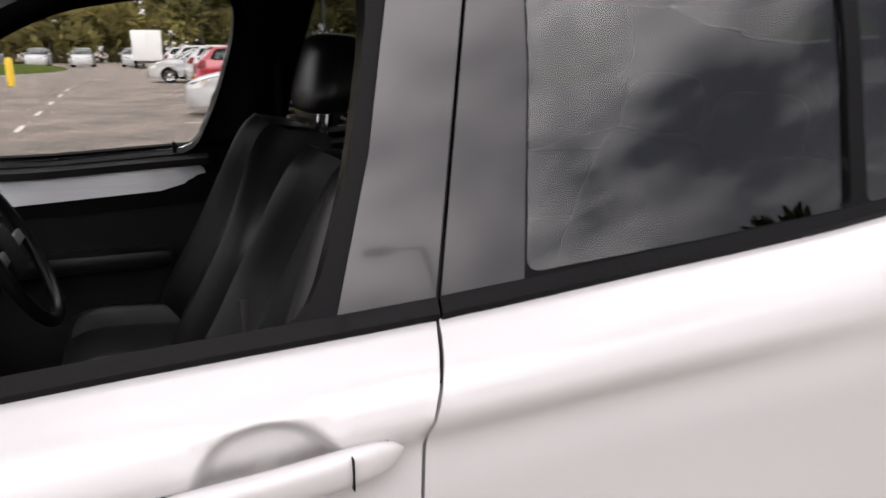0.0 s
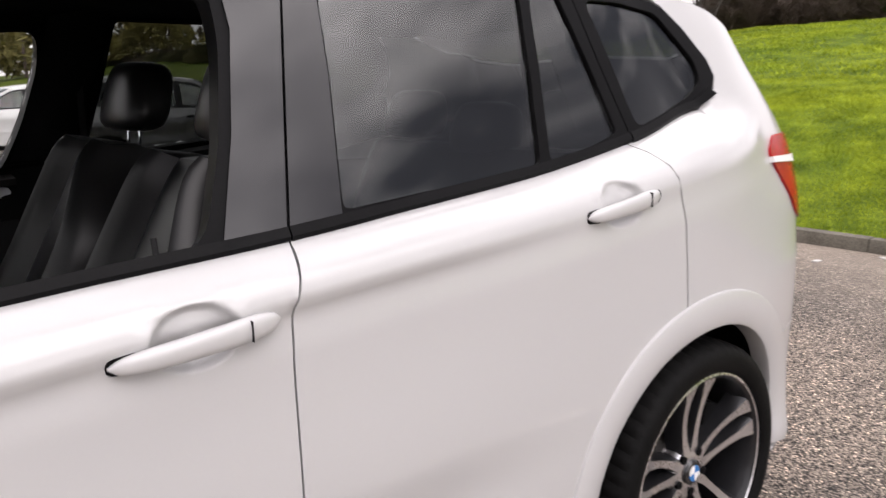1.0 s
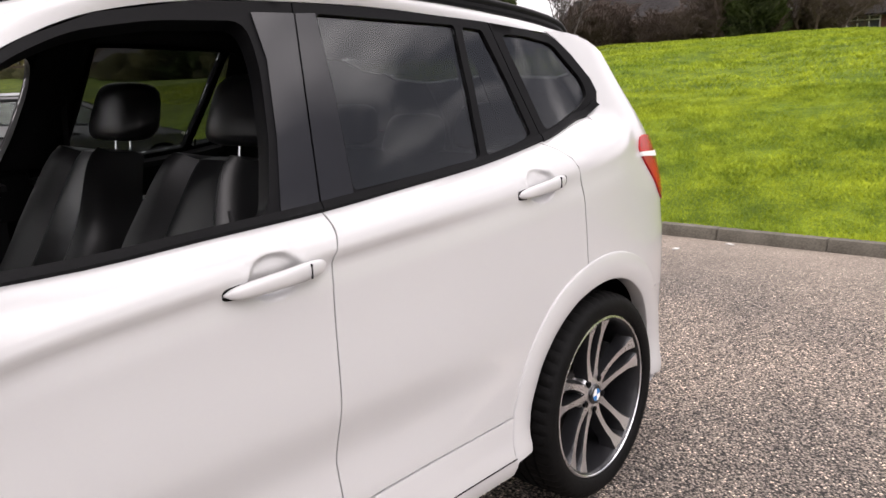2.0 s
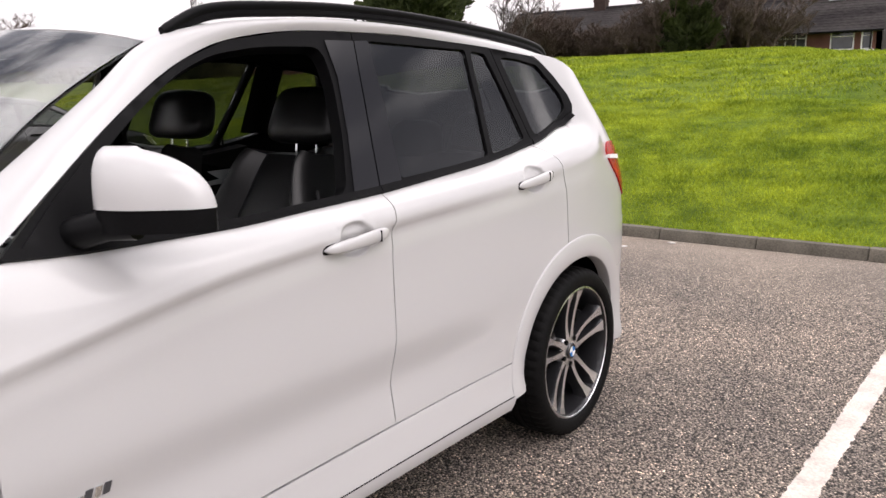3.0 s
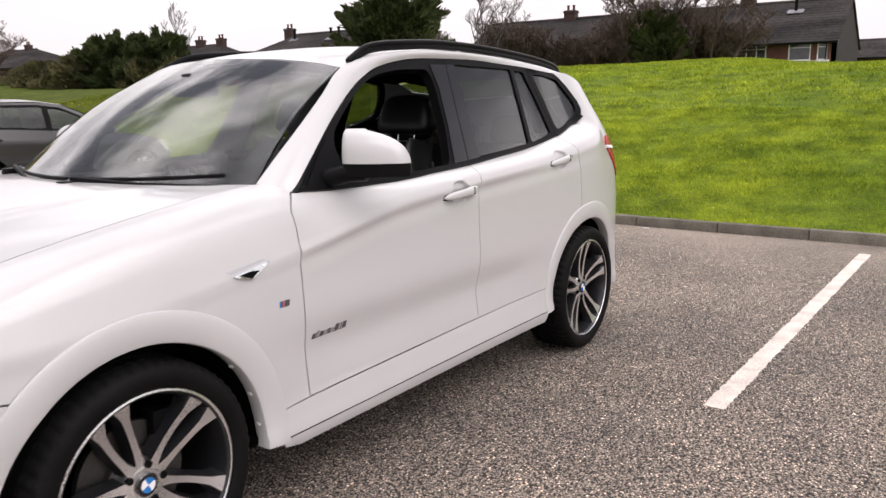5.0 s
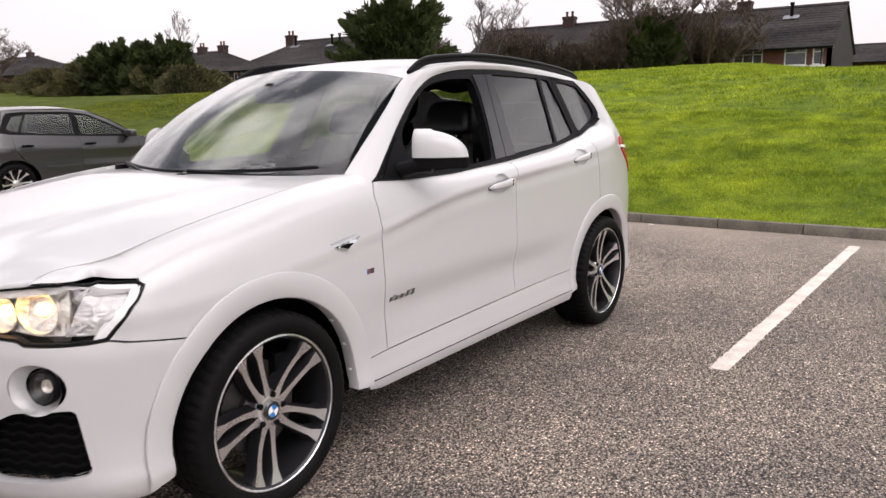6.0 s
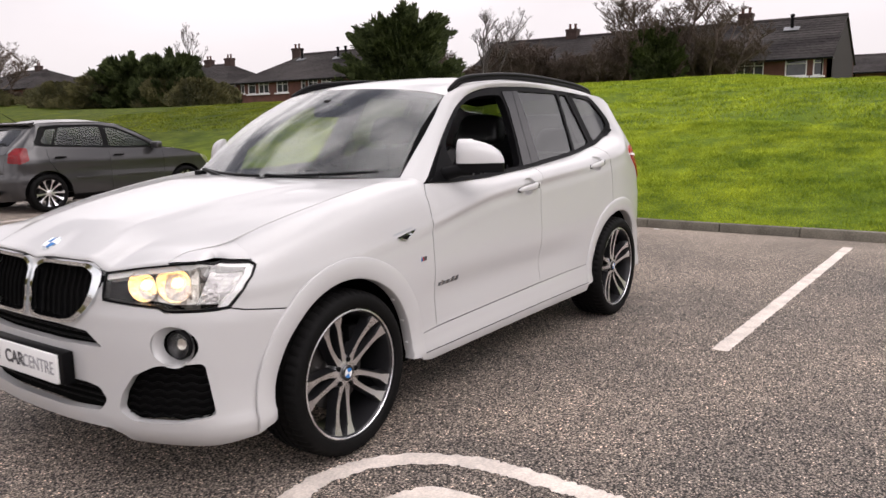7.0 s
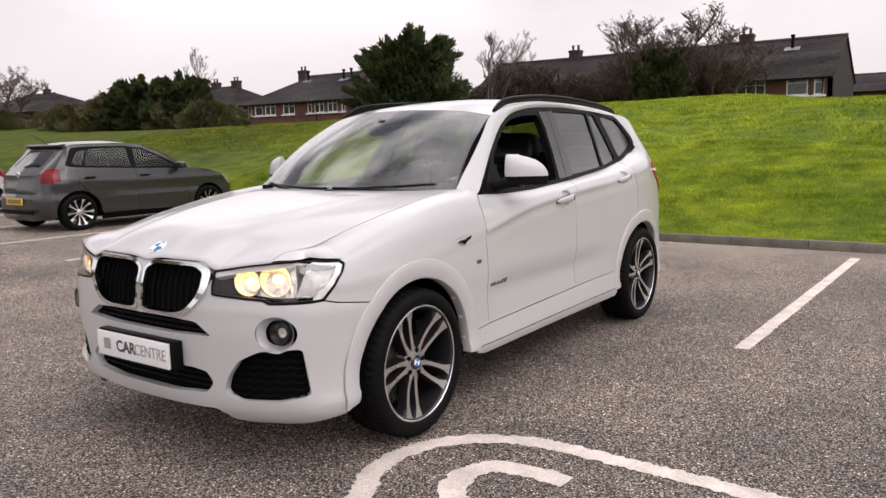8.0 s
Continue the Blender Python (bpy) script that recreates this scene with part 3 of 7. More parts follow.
# ---- car shells: a plan outline and a height profile ----
class Shell:
    def __init__(self, plan, xmid, side, front, rear):
        pts = catmull(plan, 14)
        self.p = pts
        s = [0.0]
        for a, b in zip(pts, pts[1:]):
            s.append(s[-1] + (b - a).length)
        k = min(range(len(pts)), key=lambda i: abs(pts[i].x - xmid))
        self.w = [s[k] - q + pts[k].x for q in s]
        self.wmax, self.wmin = self.w[0], self.w[-1]
        self.side, self.front, self.rear = side, front, rear

    dishes = ()
    rake = 0.0

    def q(self, w):
        w = min(self.wmax, max(self.wmin, w))
        lo, hi = 0, len(self.w) - 1
        while hi - lo > 1:
            m = (lo + hi) // 2
            if self.w[m] >= w:
                lo = m
            else:
                hi = m
        t = (self.w[lo] - w) / (self.w[lo] - self.w[hi])
        tan = self.p[lo + 1] - self.p[lo]
        return self.p[lo].lerp(self.p[hi], t), Vector((tan.y, -tan.x)).normalized()

    def nrm(self, w):
        a, b = self.q(w + 0.02)[1], self.q(w - 0.02)[1]
        return (a + b).normalized()

    def at(self, w, v):
        p, n = self.q(w)[0], self.nrm(w)
        o, z = self.side(p.x, v)
        if n.x > 0.3:
            k = sstep(0.35, 0.85, n.x)
            fo, fz = self.front(p.y, v)
            o, z = o + (fo - o) * k, z + (fz - z) * k
        elif n.x < -0.3:
            k = sstep(0.35, 0.85, -n.x)
            ro, rz = self.rear(p.y, v)
            o, z = o + (ro - o) * k, z + (rz - z) * k
        for cx, cz in self.dishes:
            r = ((p.x - cx) / 0.072) ** 2 + ((v - cz) / 0.050) ** 2
            if r < 1:
                o -= 0.019 * sstep(0.0, 0.55, 1 - r)
        x = p.x + n.x * o
        if self.rake:
            x += self.rake * max(0.0, z - 0.92) * sstep(0.15, -0.55, x)
        return Vector((x, max(0.0, p.y + n.y * o), z))

    def surf(self, w, v):
        e = 0.006
        p = self.at(w, v)
        n = (self.at(w + e, v) - self.at(w - e, v)).cross(self.at(w, v + e) - self.at(w, v - e))
        n = -n if n.dot(Vector((self.nrm(w).x, self.nrm(w).y, 0.2))) < 0 else n
        return p, n.normalized()

    def wx(self, x):
        """The stretch along the side at which the outline stands x ahead."""
        for i in range(len(self.p) - 1):
            if self.p[i].x >= x >= self.p[i + 1].x:
                t = (self.p[i].x - x) / max(1e-6, self.p[i].x - self.p[i + 1].x)
                return self.w[i] + (self.w[i + 1] - self.w[i]) * t
        return x

    def wy(self, y):
        """The front stretch at which the outline stands y from the middle."""
        for i in range(len(self.p) - 1):
            if self.p[i + 1].y >= y:
                t = (y - self.p[i].y) / max(1e-6, self.p[i + 1].y - self.p[i].y)
                return self.w[i] + (self.w[i + 1] - self.w[i]) * min(1, max(0, t))
        return self.w[0]


def both(name, make, material, parent, label="", **kw):
    """The same part on the car's two sides."""
    bm = make()
    o = part(name, flipped(bm), material, parent, label, **kw)
    return part(name, bm, material, parent, label, **kw), o


# ---- the white sports utility car ----
suv = empty("suv", (1.4, 0, 0), "white sports utility car with black trim and an open side window", "car")

X_BELT = spline([-0.9, -0.14, 0.15, 0.48, 0.83, 1.06, 1.35, 1.65, 1.95, 2.14], [1.33, 1.275, 1.215, 1.165, 1.135, 1.117, 1.103, 1.09, 1.09, 1.10])
X_CREASE = spline([-0.95, -0.3, 0.5, 1.1, 1.65, 2.2, 2.6, 3.1, 3.5], [1.22, 1.18, 1.085, 1.045, 1.005, 0.915, 0.865, 0.81, 0.80])
HOOD_MID = spline([2.2, 2.3, 2.6, 3.0, 3.4, 3.58, 3.66], [1.14, 1.135, 1.118, 1.075, 1.0, 0.95, 0.905])
HOOD_DROP = spline([2.2, 2.3, 2.8, 3.2, 3.4, 3.6, 3.66], [0.01, 0.012, 0.045, 0.075, 0.095, 0.16, 0.18])
HOOD_EDGE = spline([2.2, 2.6, 3.0, 3.45], [0.742, 0.742, 0.732, 0.712])


def hood_z(x, y):
    a = abs(y)
    z = HOOD_MID(x) - HOOD_DROP(x) * (a / 0.735) ** 2.5
    line = 0.30 + 0.20 * (3.6 - x) / 1.2
    return z + 0.010 * sstep(line + 0.05, line - 0.03, a) * sstep(2.3, 2.7, x)


QUARTER_PROFILE = spline([0.70, 0.80, 1.0, 1.1, 1.2, 1.3, 1.37, 1.53, 1.62], [-0.004, -0.006, -0.02, -0.042, -0.075, -0.128, -0.17, -0.262, -0.32])


def suv_side(x, v):
    zc, zb = X_CREASE(x), X_BELT(x)
    mid = sstep(0.45, 0.9, x) * sstep(2.4, 2.0, x)
    low = [(0.12, -0.16), (0.22, -0.05), (0.27, -0.012), (0.30, 0.0), (0.335, 0.002), (0.345, -0.006), (0.40, -0.010), (0.44, -0.012 - 0.006 * mid), (0.56, -0.008 - 0.019 * mid), (0.70, -0.004 - 0.004 * mid)]
    low += [(zc - 0.09, -0.008 - 0.010 * mid), (zc - 0.03, -0.014 - 0.010 * mid), (zc, -0.012), (zc + 0.03, -0.024)]
    if v <= zc + 0.03 and (x > -0.05 or v < 0.85):
        return prof_at(low, v), v
    yc = -0.024
    f = sstep(2.12, 2.26, x)
    # doors: up to the belt, then the leaning glass
    if v <= zc + 0.03:
        od = prof_at(low, v)
    elif v <= zb:
        t = (v - zc - 0.03) / max(0.02, zb - zc - 0.03)
        od = yc + (-0.105 - 0.48 * (zb - 1.118) - yc) * (0.55 * t + 0.45 * t * t)
    else:
        od = -0.105 - 0.48 * (v - 1.118)
    k = sstep(-0.05, -0.40, x)
    if k > 0:
        od += (QUARTER_PROFILE(max(0.7, v)) - od) * k
    if f <= 0:
        return od, v
    # wings: over the shoulder to the bonnet's edge
    t = min(1.0, (v - zc - 0.03) / (1.14 - zc - 0.03))
    he = HOOD_EDGE(x)
    b = he - 0.93
    zh = hood_z(x, he) + 0.002
    c0, c1 = (1 - t) ** 2, 2 * t * (1 - t)
    ow = yc * c0 + (-0.05) * c1 + b * t * t
    zw = (zc + 0.03) * c0 + (zh - 0.012) * c1 + zh * t * t
    return od + (ow - od) * f, v + (zw - v) * f


def prof_at(rows, v):
    if v <= rows[0][0]:
        return rows[0][1]
    for a, b in zip(rows, rows[1:]):
        if v <= b[0]:
            t = (v - a[0]) / max(1e-4, b[0] - a[0])
            return a[1] + (b[1] - a[1]) * t * t * (3 - 2 * t)
    return rows[-1][1]


FRONT_ROWS = [(0.12, -0.22), (0.20, -0.10), (0.25, -0.035), (0.29, -0.012), (0.33, -0.004), (0.45, -0.002), (0.60, 0.0), (0.70, -0.006), (0.76, -0.016), (0.90, -0.05), (1.0, -0.075)]
REAR_PROFILE = spline([0.12, 0.25, 0.40, 0.60, 0.80, 1.0, 1.18, 1.35, 1.6], [-0.14, -0.06, -0.01, 0.0, -0.014, -0.038, -0.090, -0.24, -0.52])
SUV = Shell([(3.648, 0), (3.643, 0.22), (3.618, 0.46), (3.562, 0.65), (3.47, 0.81), (3.32, 0.893), (3.1, 0.924), (2.8, 0.936), (2.2, 0.934), (1.1, 0.93), (0.4, 0.938), (0, 0.956), (-0.35, 0.930), (-0.6, 0.855), (-0.8, 0.70), (-0.92, 0.37), (-0.945, 0)], 1.1,
            suv_side, lambda y, v: (prof_at(FRONT_ROWS, v), v if v < 0.955 else 0.955 + 0.12 * (v - 0.955)), lambda y, v: (REAR_PROFILE(v), v))
W = SUV.wy
SUV.dishes = ((1.262, 1.018), (0.338, 1.098))


def warc(*a):
    return [(SUV.wx(x), z) for x, z in arc(*a)]


def belt(x0, x1, dz=0.0, n=14):
    return [(x0 + (x1 - x0) * k / n, X_BELT(x0 + (x1 - x0) * k / n) + dz) for k in range(n + 1)]


AF, AR, AZ, AO = 2.812, 0.0, 0.345, 0.464


def v_at(w, z):
    """The panel height at which the skin stands z high."""
    lo, hi = 0.75, 1.13
    for _ in range(26):
        m = (lo + hi) / 2
        lo, hi = (m, hi) if SUV.at(w, m).z < z else (lo, m)
    return lo


LAMP_W = W(0.893) - 0.055
LAMP_LINE = [(LAMP_W, 0.897), (W(0.87), 0.904), (W(0.83), 0.910), (W(0.74), 0.9085), (W(0.60), 0.893), (W(0.44), 0.868)]


def lamp_v(w, up=0.0):
    """Panel height of the headlight's upper edge along the nose."""
    for (w0, z0), (w1, z1) in zip(LAMP_LINE, LAMP_LINE[1:]):
        if w <= w1:
            return v_at(w, z0 + (z1 - z0) * max(0.0, (w - w0) / (w1 - w0)) + up)
    return v_at(w, LAMP_LINE[-1][1] + up)


HL_OB, HL_OT, HL_IT, HL_IB = (W(0.872), 0.748), (LAMP_W, lamp_v(LAMP_W)), (W(0.440), 0.868), (W(0.446), 0.770)
HL_TOP = [(W(0.44) + (LAMP_W - W(0.44)) * k / 10, lamp_v(W(0.44) + (LAMP_W - W(0.44)) * k / 10)) for k in range(11)]
HL_SIDE = [(LAMP_W - 0.013, v_at(LAMP_W - 0.013, 0.885)), (LAMP_W + 0.02, 0.85)]
HEADLIGHT = [HL_OB, (HL_OB[0] + 0.06, 0.745), (W(0.70), 0.742), (W(0.68), 0.755), HL_IB] + HL_TOP + HL_SIDE

front_door_line = [(2.2, 0.418), (2.214, 0.6), (2.216, 0.85), (2.208, 1.02), (2.165, 1.092)] + belt(2.12, 1.068) + [(1.088, 1.085), (1.110, 1.03), (1.116, 0.95), (1.12, 0.72), (1.13, 0.56), (1.12, 0.435)]
rear_door_line = belt(1.068, 0.19) + [(0.173, 1.19), (0.152, 1.11), (0.135, 1.03), (0.124, 0.93), (0.118, 0.835)] + warc(AR, AZ, AO, 75, 12, 16)[0:] + [(0.47, 0.445), (1.12, 0.435), (1.13, 0.56), (1.12, 0.72), (1.116, 0.95), (1.110, 1.03), (1.088, 1.085)]
fender_line = [(2.2015, 0.418), (2.36, 0.408)] + warc(AF, AZ, AO, 172, 50, 24) + [(HL_OB[0] - 0.05, 0.735), HL_OB, HL_SIDE[1], HL_SIDE[0], HL_OT, (HL_OT[0], 1.03), (HL_OT[0], 1.08), (HL_OT[0], 1.14), (2.9, 1.14), (2.5, 1.14), (2.25, 1.14), (2.2, 1.12), (2.165, 1.094), (2.208, 1.022), (2.217, 0.85), (2.215, 0.6)]
quarter_line = [(0.186, X_BELT(0.186))] + belt(0.15, -0.14, 0, 6) + [(-0.225, 1.31), (-0.262, 1.355), (-0.262, 1.40), (-0.215, 1.48), (-0.165, 1.535), (-0.12, 1.562), (-0.26, 1.560), (-0.40, 1.535), (-0.6, 1.48), (-1.15, 1.42), (-1.15, 0.70), (-0.60, 0.64)] + warc(AR, AZ, AO, 140, 76, 18) + [(0.116, 0.835), (0.122, 0.93), (0.133, 1.03), (0.150, 1.11), (0.171, 1.19)]
bumper_r_line = [(-0.60, 0.638), (-1.15, 0.698), (SUV.wmin, 0.70), (SUV.wmin, 0.22), (-0.60, 0.22), (-0.44, 0.26)] + warc(AR, AZ, AO, 190, 141, 14)
tailgate_line = [(-1.152, 0.702), (-1.152, 1.42), (SUV.wmin, 1.44), (SUV.wmin, 0.702)]
sill_line = [(2.368, 0.4075), (2.2, 0.4172), (1.12, 0.4343), (0.475, 0.4445), (0.47, 0.34), (0.49, 0.265), (2.26, 0.268), (2.33, 0.285), (2.362, 0.33)]

both("front_wing", lambda: panel(SUV.surf, fender_line, step=0.024, skew=X_CREASE), M["paint"], suv, angle=75)
FRONT_DOORS = both("front_door", lambda: panel(SUV.surf, front_door_line, step=0.0135, skew=X_CREASE, scoop=SUV.dishes[0]), M["paint"], suv, angle=75)
REAR_DOORS = both("rear_door", lambda: panel(SUV.surf, rear_door_line, step=0.0135, gap=0.0017, skew=X_CREASE, scoop=SUV.dishes[1]), M["paint"], suv, angle=75)
both("rear_quarter", lambda: panel(SUV.surf, quarter_line, step=0.024, gap=0.0008, skew=X_CREASE), M["paint"], suv, angle=75)
both("rear_bumper_half", lambda: panel(SUV.surf, bumper_r_line, step=0.04, gap=0.001), M["paint"], suv)
both("tailgate_half", lambda: panel(SUV.surf, tailgate_line, step=0.05, gap=0.001), M["paint"], suv)
both("sill", lambda: panel(SUV.surf, sill_line, step=0.03, gap=0.0014, rim=0.05, lift=0.003), M["paint"], suv)
# the groove's shade is a thin black strip laid on the sill
both("sill_groove", lambda: panel(SUV.surf, [(2.36, 0.316), (0.485, 0.322), (0.485, 0.3245), (2.365, 0.3185)], step=0.05, gap=0, rim=0.003, lift=0.0056), M["trim"], suv, "thin raised black strip for the shade in the sill's groove")
both("tail_lamp", lambda: panel(SUV.surf, rounded([(-0.335, 1.15), (-0.42, 1.195), (-0.75, 1.18), (-0.92, 1.16), (-0.9, 0.99), (-0.62, 0.935), (-0.52, 0.97), (-0.40, 1.08)], 0.03), step=0.03, gap=0, lift=0.007), M["lamp_red"], suv, "red tail lamp")
both("lamp_band", lambda: panel(SUV.surf, [(-0.345, 1.125), (-0.345, 1.14), (-0.62, 1.125), (-0.62, 1.105)], step=0.03, gap=0, lift=0.012), M["white"], suv, "pale band across the tail lamp")


def inner_shell():
    def f(i, j):
        w, v = -0.85 + 4.35 * i, 0.24 + 0.80 * j
        p, n = SUV.surf(w, min(v, X_CREASE(w) - 0.02))
        return p - n * 0.045
    bm = grid(f, 90, 16)
    kill = [q for q in bm.verts if math.hypot(q.co.x - AF, q.co.z - AZ) < 0.44 or math.hypot(q.co.x - AR, q.co.z - AZ) < 0.44]
    bmesh.ops.delete(bm, geom=kill, context="VERTS")
    return bm


both("inner_body", inner_shell, M["liner"], suv)


def arch_flare(cx, a0, a1):
    """The proud lip round a wheel opening, turned in to the liner."""
    rows = [(0.5000, -0.002), (0.4985, 0.004), (0.493, 0.0070), (0.450, 0.0065), (0.420, 0.004), (0.410, 0.0), (0.4065, -0.008), (0.408, -0.05)]

    def f(i, j):
        a = radians(a0 + (a1 - a0) * i)
        r, o = rows[round(j * (len(rows) - 1))]
        x, z = cx + r * math.cos(a), AZ + r * math.sin(a)
        wx = cx + AO * math.cos(a)
        p, n = SUV.surf(SUV.wx(wx), max(0.27, AZ + AO * math.sin(a)))
        return Vector((x, p.y + o, z))
    bm = grid(f, 60, len(rows) - 1)
    bmesh.ops.recalc_face_normals(bm, faces=bm.faces)
    if sum(q.normal.y for q in bm.faces) < 0:
        bmesh.ops.reverse_faces(bm, faces=bm.faces)
    return bm


def wheelhouse(cx):
    def f(i, j):
        a = radians(-4 + 188 * i)
        r = 0.44 if j < 0.99 else 0.05
        return Vector((cx + r * math.cos(a), 0.880 - 0.40 * min(1, j / 0.99 if j < 0.99 else 1), AZ + r * math.sin(a)))
    return grid(f, 32, 5)


for cx, a0, a1 in ((AF, -9, 185), (AR, -4, 187)):
    both("wheel_arch", lambda: arch_flare(cx, a0, a1), M["paint"], suv)
    both("wheel_liner", lambda: wheelhouse(cx), M["liner"], suv, "black wheel arch liner")
    # fixing clips on the lip behind the wheel
    for a in (140, 158, 174):
        aa = radians(a if cx == AF else 180 - a)
        both("clip", lambda: box(cx + 0.406 * math.cos(aa), 0.895, AZ + 0.406 * math.sin(aa), 0.008, 0.016, 0.008, 0.002), M["white"], suv)

# ---- side windows, black trim ----
BS_T, BS_B = (0.935, 1.592), (1.066, X_BELT(1.066))
ring_front = [(2.13, 1.103), (2.0, 1.213), (1.85, 1.322), (1.70, 1.42), (1.58, 1.485), (1.43, 1.540), (1.2, 1.578), (BS_T[0] + 0.002, 1.592), (BS_B[0] + 0.002, BS_B[1])] + belt(1.2, 2.0, 0, 8)
hole_front = rounded([(1.90, 1.105), (1.87, 1.275), (1.74, 1.37), (1.61, 1.452), (1.49, 1.502), (1.32, 1.530), (1.09, 1.540), (1.092, 1.44), (1.14, 1.27), (1.205, 1.122), (1.6, 1.100)], 0.05)
ring_rear = [(BS_T[0] - 0.002, 1.592), (0.59, 1.594), (0.32, 1.583), (0.215, 1.577), (0.19, 1.38), (0.165, 1.22)] + belt(0.165, 1.064, 0, 10)
hole_rear = rounded([(0.872, 1.568), (0.362, 1.562), (0.41, 1.36), (0.462, 1.185), (0.7, 1.165), (0.955, 1.148), (0.905, 1.37)], 0.018)
hole_small = rounded([(0.335, 1.558), (0.252, 1.552), (0.222, 1.38), (0.205, 1.232), (0.30, 1.208), (0.432, 1.188), (0.382, 1.36)], 0.015)
ring_q = [(0.211, 1.576), (0.03, 1.562), (-0.12, 1.548), (-0.165, 1.53), (-0.213, 1.48), (-0.258, 1.40), (-0.258, 1.355), (-0.222, 1.312), (-0.14, 1.277)] + belt(-0.1, 0.16, 0, 4) + [(0.186, 1.38)]
hole_q = rounded([(0.17, 1.542), (0.03, 1.538), (-0.125, 1.518), (-0.205, 1.40), (-0.20, 1.345), (-0.13, 1.305), (0.0, 1.268), (0.13, 1.24), (0.145, 1.38)], 0.03)
for side, (fd, rd) in enumerate(zip(FRONT_DOORS, REAR_DOORS)):
    fl = flipped if side else (lambda b: b)
    part("window_trim", fl(panel(SUV.surf, ring_front, [hole_front], step=0.03, gap=0, rim=0.045, lift=0.002)), M["trim"], fd, "satin black window frame")
    part("window_trim", fl(panel(SUV.surf, ring_rear, [hole_rear, hole_small], step=0.03, gap=0, rim=0.03, lift=0.002)), M["trim"], rd, "satin black window frame")
    part("quarter_trim", fl(panel(SUV.surf, ring_q, [hole_q], step=0.03, gap=0, rim=0.03, lift=0.002)), M["trim"], suv, "satin black window frame")
    part("pillar_cover", fl(panel(SUV.surf, [(1.068, 1.558), (0.945, 1.562), (1.068, X_BELT(1.07) + 0.018), (1.175, X_BELT(1.18) + 0.018), (1.118, 1.28), (1.07, 1.45)], step=0.03, gap=0, rim=0.006, lift=0.007)), M["pillar"], fd, "smooth dark pillar cover")
    part("pillar_cover", fl(panel(SUV.surf, [(0.94, 1.562), (0.878, 1.566), (0.910, 1.37), (0.962, X_BELT(0.96) + 0.018), (1.062, X_BELT(1.06) + 0.018)], step=0.03, gap=0, rim=0.006, lift=0.007)), M["pillar"], rd, "smooth dark pillar cover")
    part("belt_moulding", fl(panel(SUV.surf, belt(2.14, 1.067, -0.003) + belt(1.067, 2.10, 0.018), step=0.025, gap=0.0008, rim=0.012, lift=0.010)), M["trim"], fd, "black strip under the window")
    part("belt_moulding", fl(panel(SUV.surf, belt(1.065, 0.17, -0.003) + belt(0.17, 1.065, 0.018), step=0.025, gap=0.0008, rim=0.012, lift=0.010)), M["trim"], rd, "black strip under the window")
    part("belt_moulding", fl(panel(SUV.surf, belt(0.168, -0.14, -0.004) + [(-0.23, 1.306), (-0.21, 1.325)] + belt(-0.14, 0.168, 0.018), step=0.025, gap=0.0008, rim=0.012, lift=0.010)), M["trim"], suv, "black strip under the window")
    for nm, hole, own in (("rear_window", hole_rear, rd), ("rear_vent_window", hole_small, rd), ("quarter_window", hole_q, suv)):
        g = part(nm, fl(panel(SUV.surf, hole, step=0.05, gap=0, rim=0.004, back=True, lift=-0.006)), M["glass_dark"], own, "dark tinted glass")
        g.visible_shadow = False
    if side:
        g = part("front_window", fl(panel(SUV.surf, hole_front, step=0.05, gap=0, rim=0.004, back=True, lift=-0.008)), M["glass_green"], fd, "closed clear side window")
        g.visible_shadow = False

# ---- roof, screen, bonnet, pillars ----
RE = [(2.232, 0.742, 1.128), (2.10, 0.716, 1.222), (1.96, 0.688, 1.318), (1.81, 0.650, 1.42), (1.656, 0.612, 1.528), (1.45, 0.603, 1.585), (1.2, 0.597, 1.614), (0.9, 0.592, 1.630), (0.5, 0.586, 1.628), (0.0, 0.575, 1.604), (-0.3, 0.562, 1.572), (-0.46, 0.53, 1.55)]
TOP_OUT = [(2.165, 1.094), (2.0, 1.215), (1.85, 1.324), (1.70, 1.422), (1.58, 1.487), (1.43, 1.542), (1.2, 1.580), (0.93, 1.594), (0.59, 1.596), (0.03, 1.564), (-0.12, 1.556), (-0.34, 1.548)]


def cant_rail():
    up = catmull(RE, 6)
    lo = [SUV.surf(*p)[0] for p in catmull(TOP_OUT, 6)]

    def f(i, j):
        k = round(i * (len(up) - 1))
        a, b = lo[k], up[k]
        bulge = math.sin(math.pi * j) * 0.012
        p = a.lerp(b, j)
        return p + Vector((0.5 if p.x > 1.6 else 0.0, 1.0, 0.6)).normalized() * bulge
    bm = grid(f, len(up) - 1, 6)
    bmesh.ops.recalc_face_normals(bm, faces=bm.faces)
    if sum(q.normal.y for q in bm.faces) < 0:
        bmesh.ops.reverse_faces(bm, faces=bm.faces)
    return bm


both("roof_pillar", cant_rail, M["paint"], suv, "white roof pillar and rail panel")
ROOF_MID = spline([-0.55, -0.3, 0.2, 0.7, 1.1, 1.5, 1.76], [1.585, 1.62, 1.662, 1.672, 1.662, 1.622, 1.575])
EDGE_Y = spline([-0.46, -0.3, 0.0, 0.5, 0.9, 1.2, 1.45, 1.656], [0.53, 0.562, 0.575, 0.586, 0.592, 0.597, 0.603, 0.612])
EDGE_Z = spline([-0.46, -0.3, 0.0, 0.5, 0.9, 1.2, 1.45, 1.656], [1.55, 1.572, 1.604, 1.628, 1.63, 1.614, 1.585, 1.528])


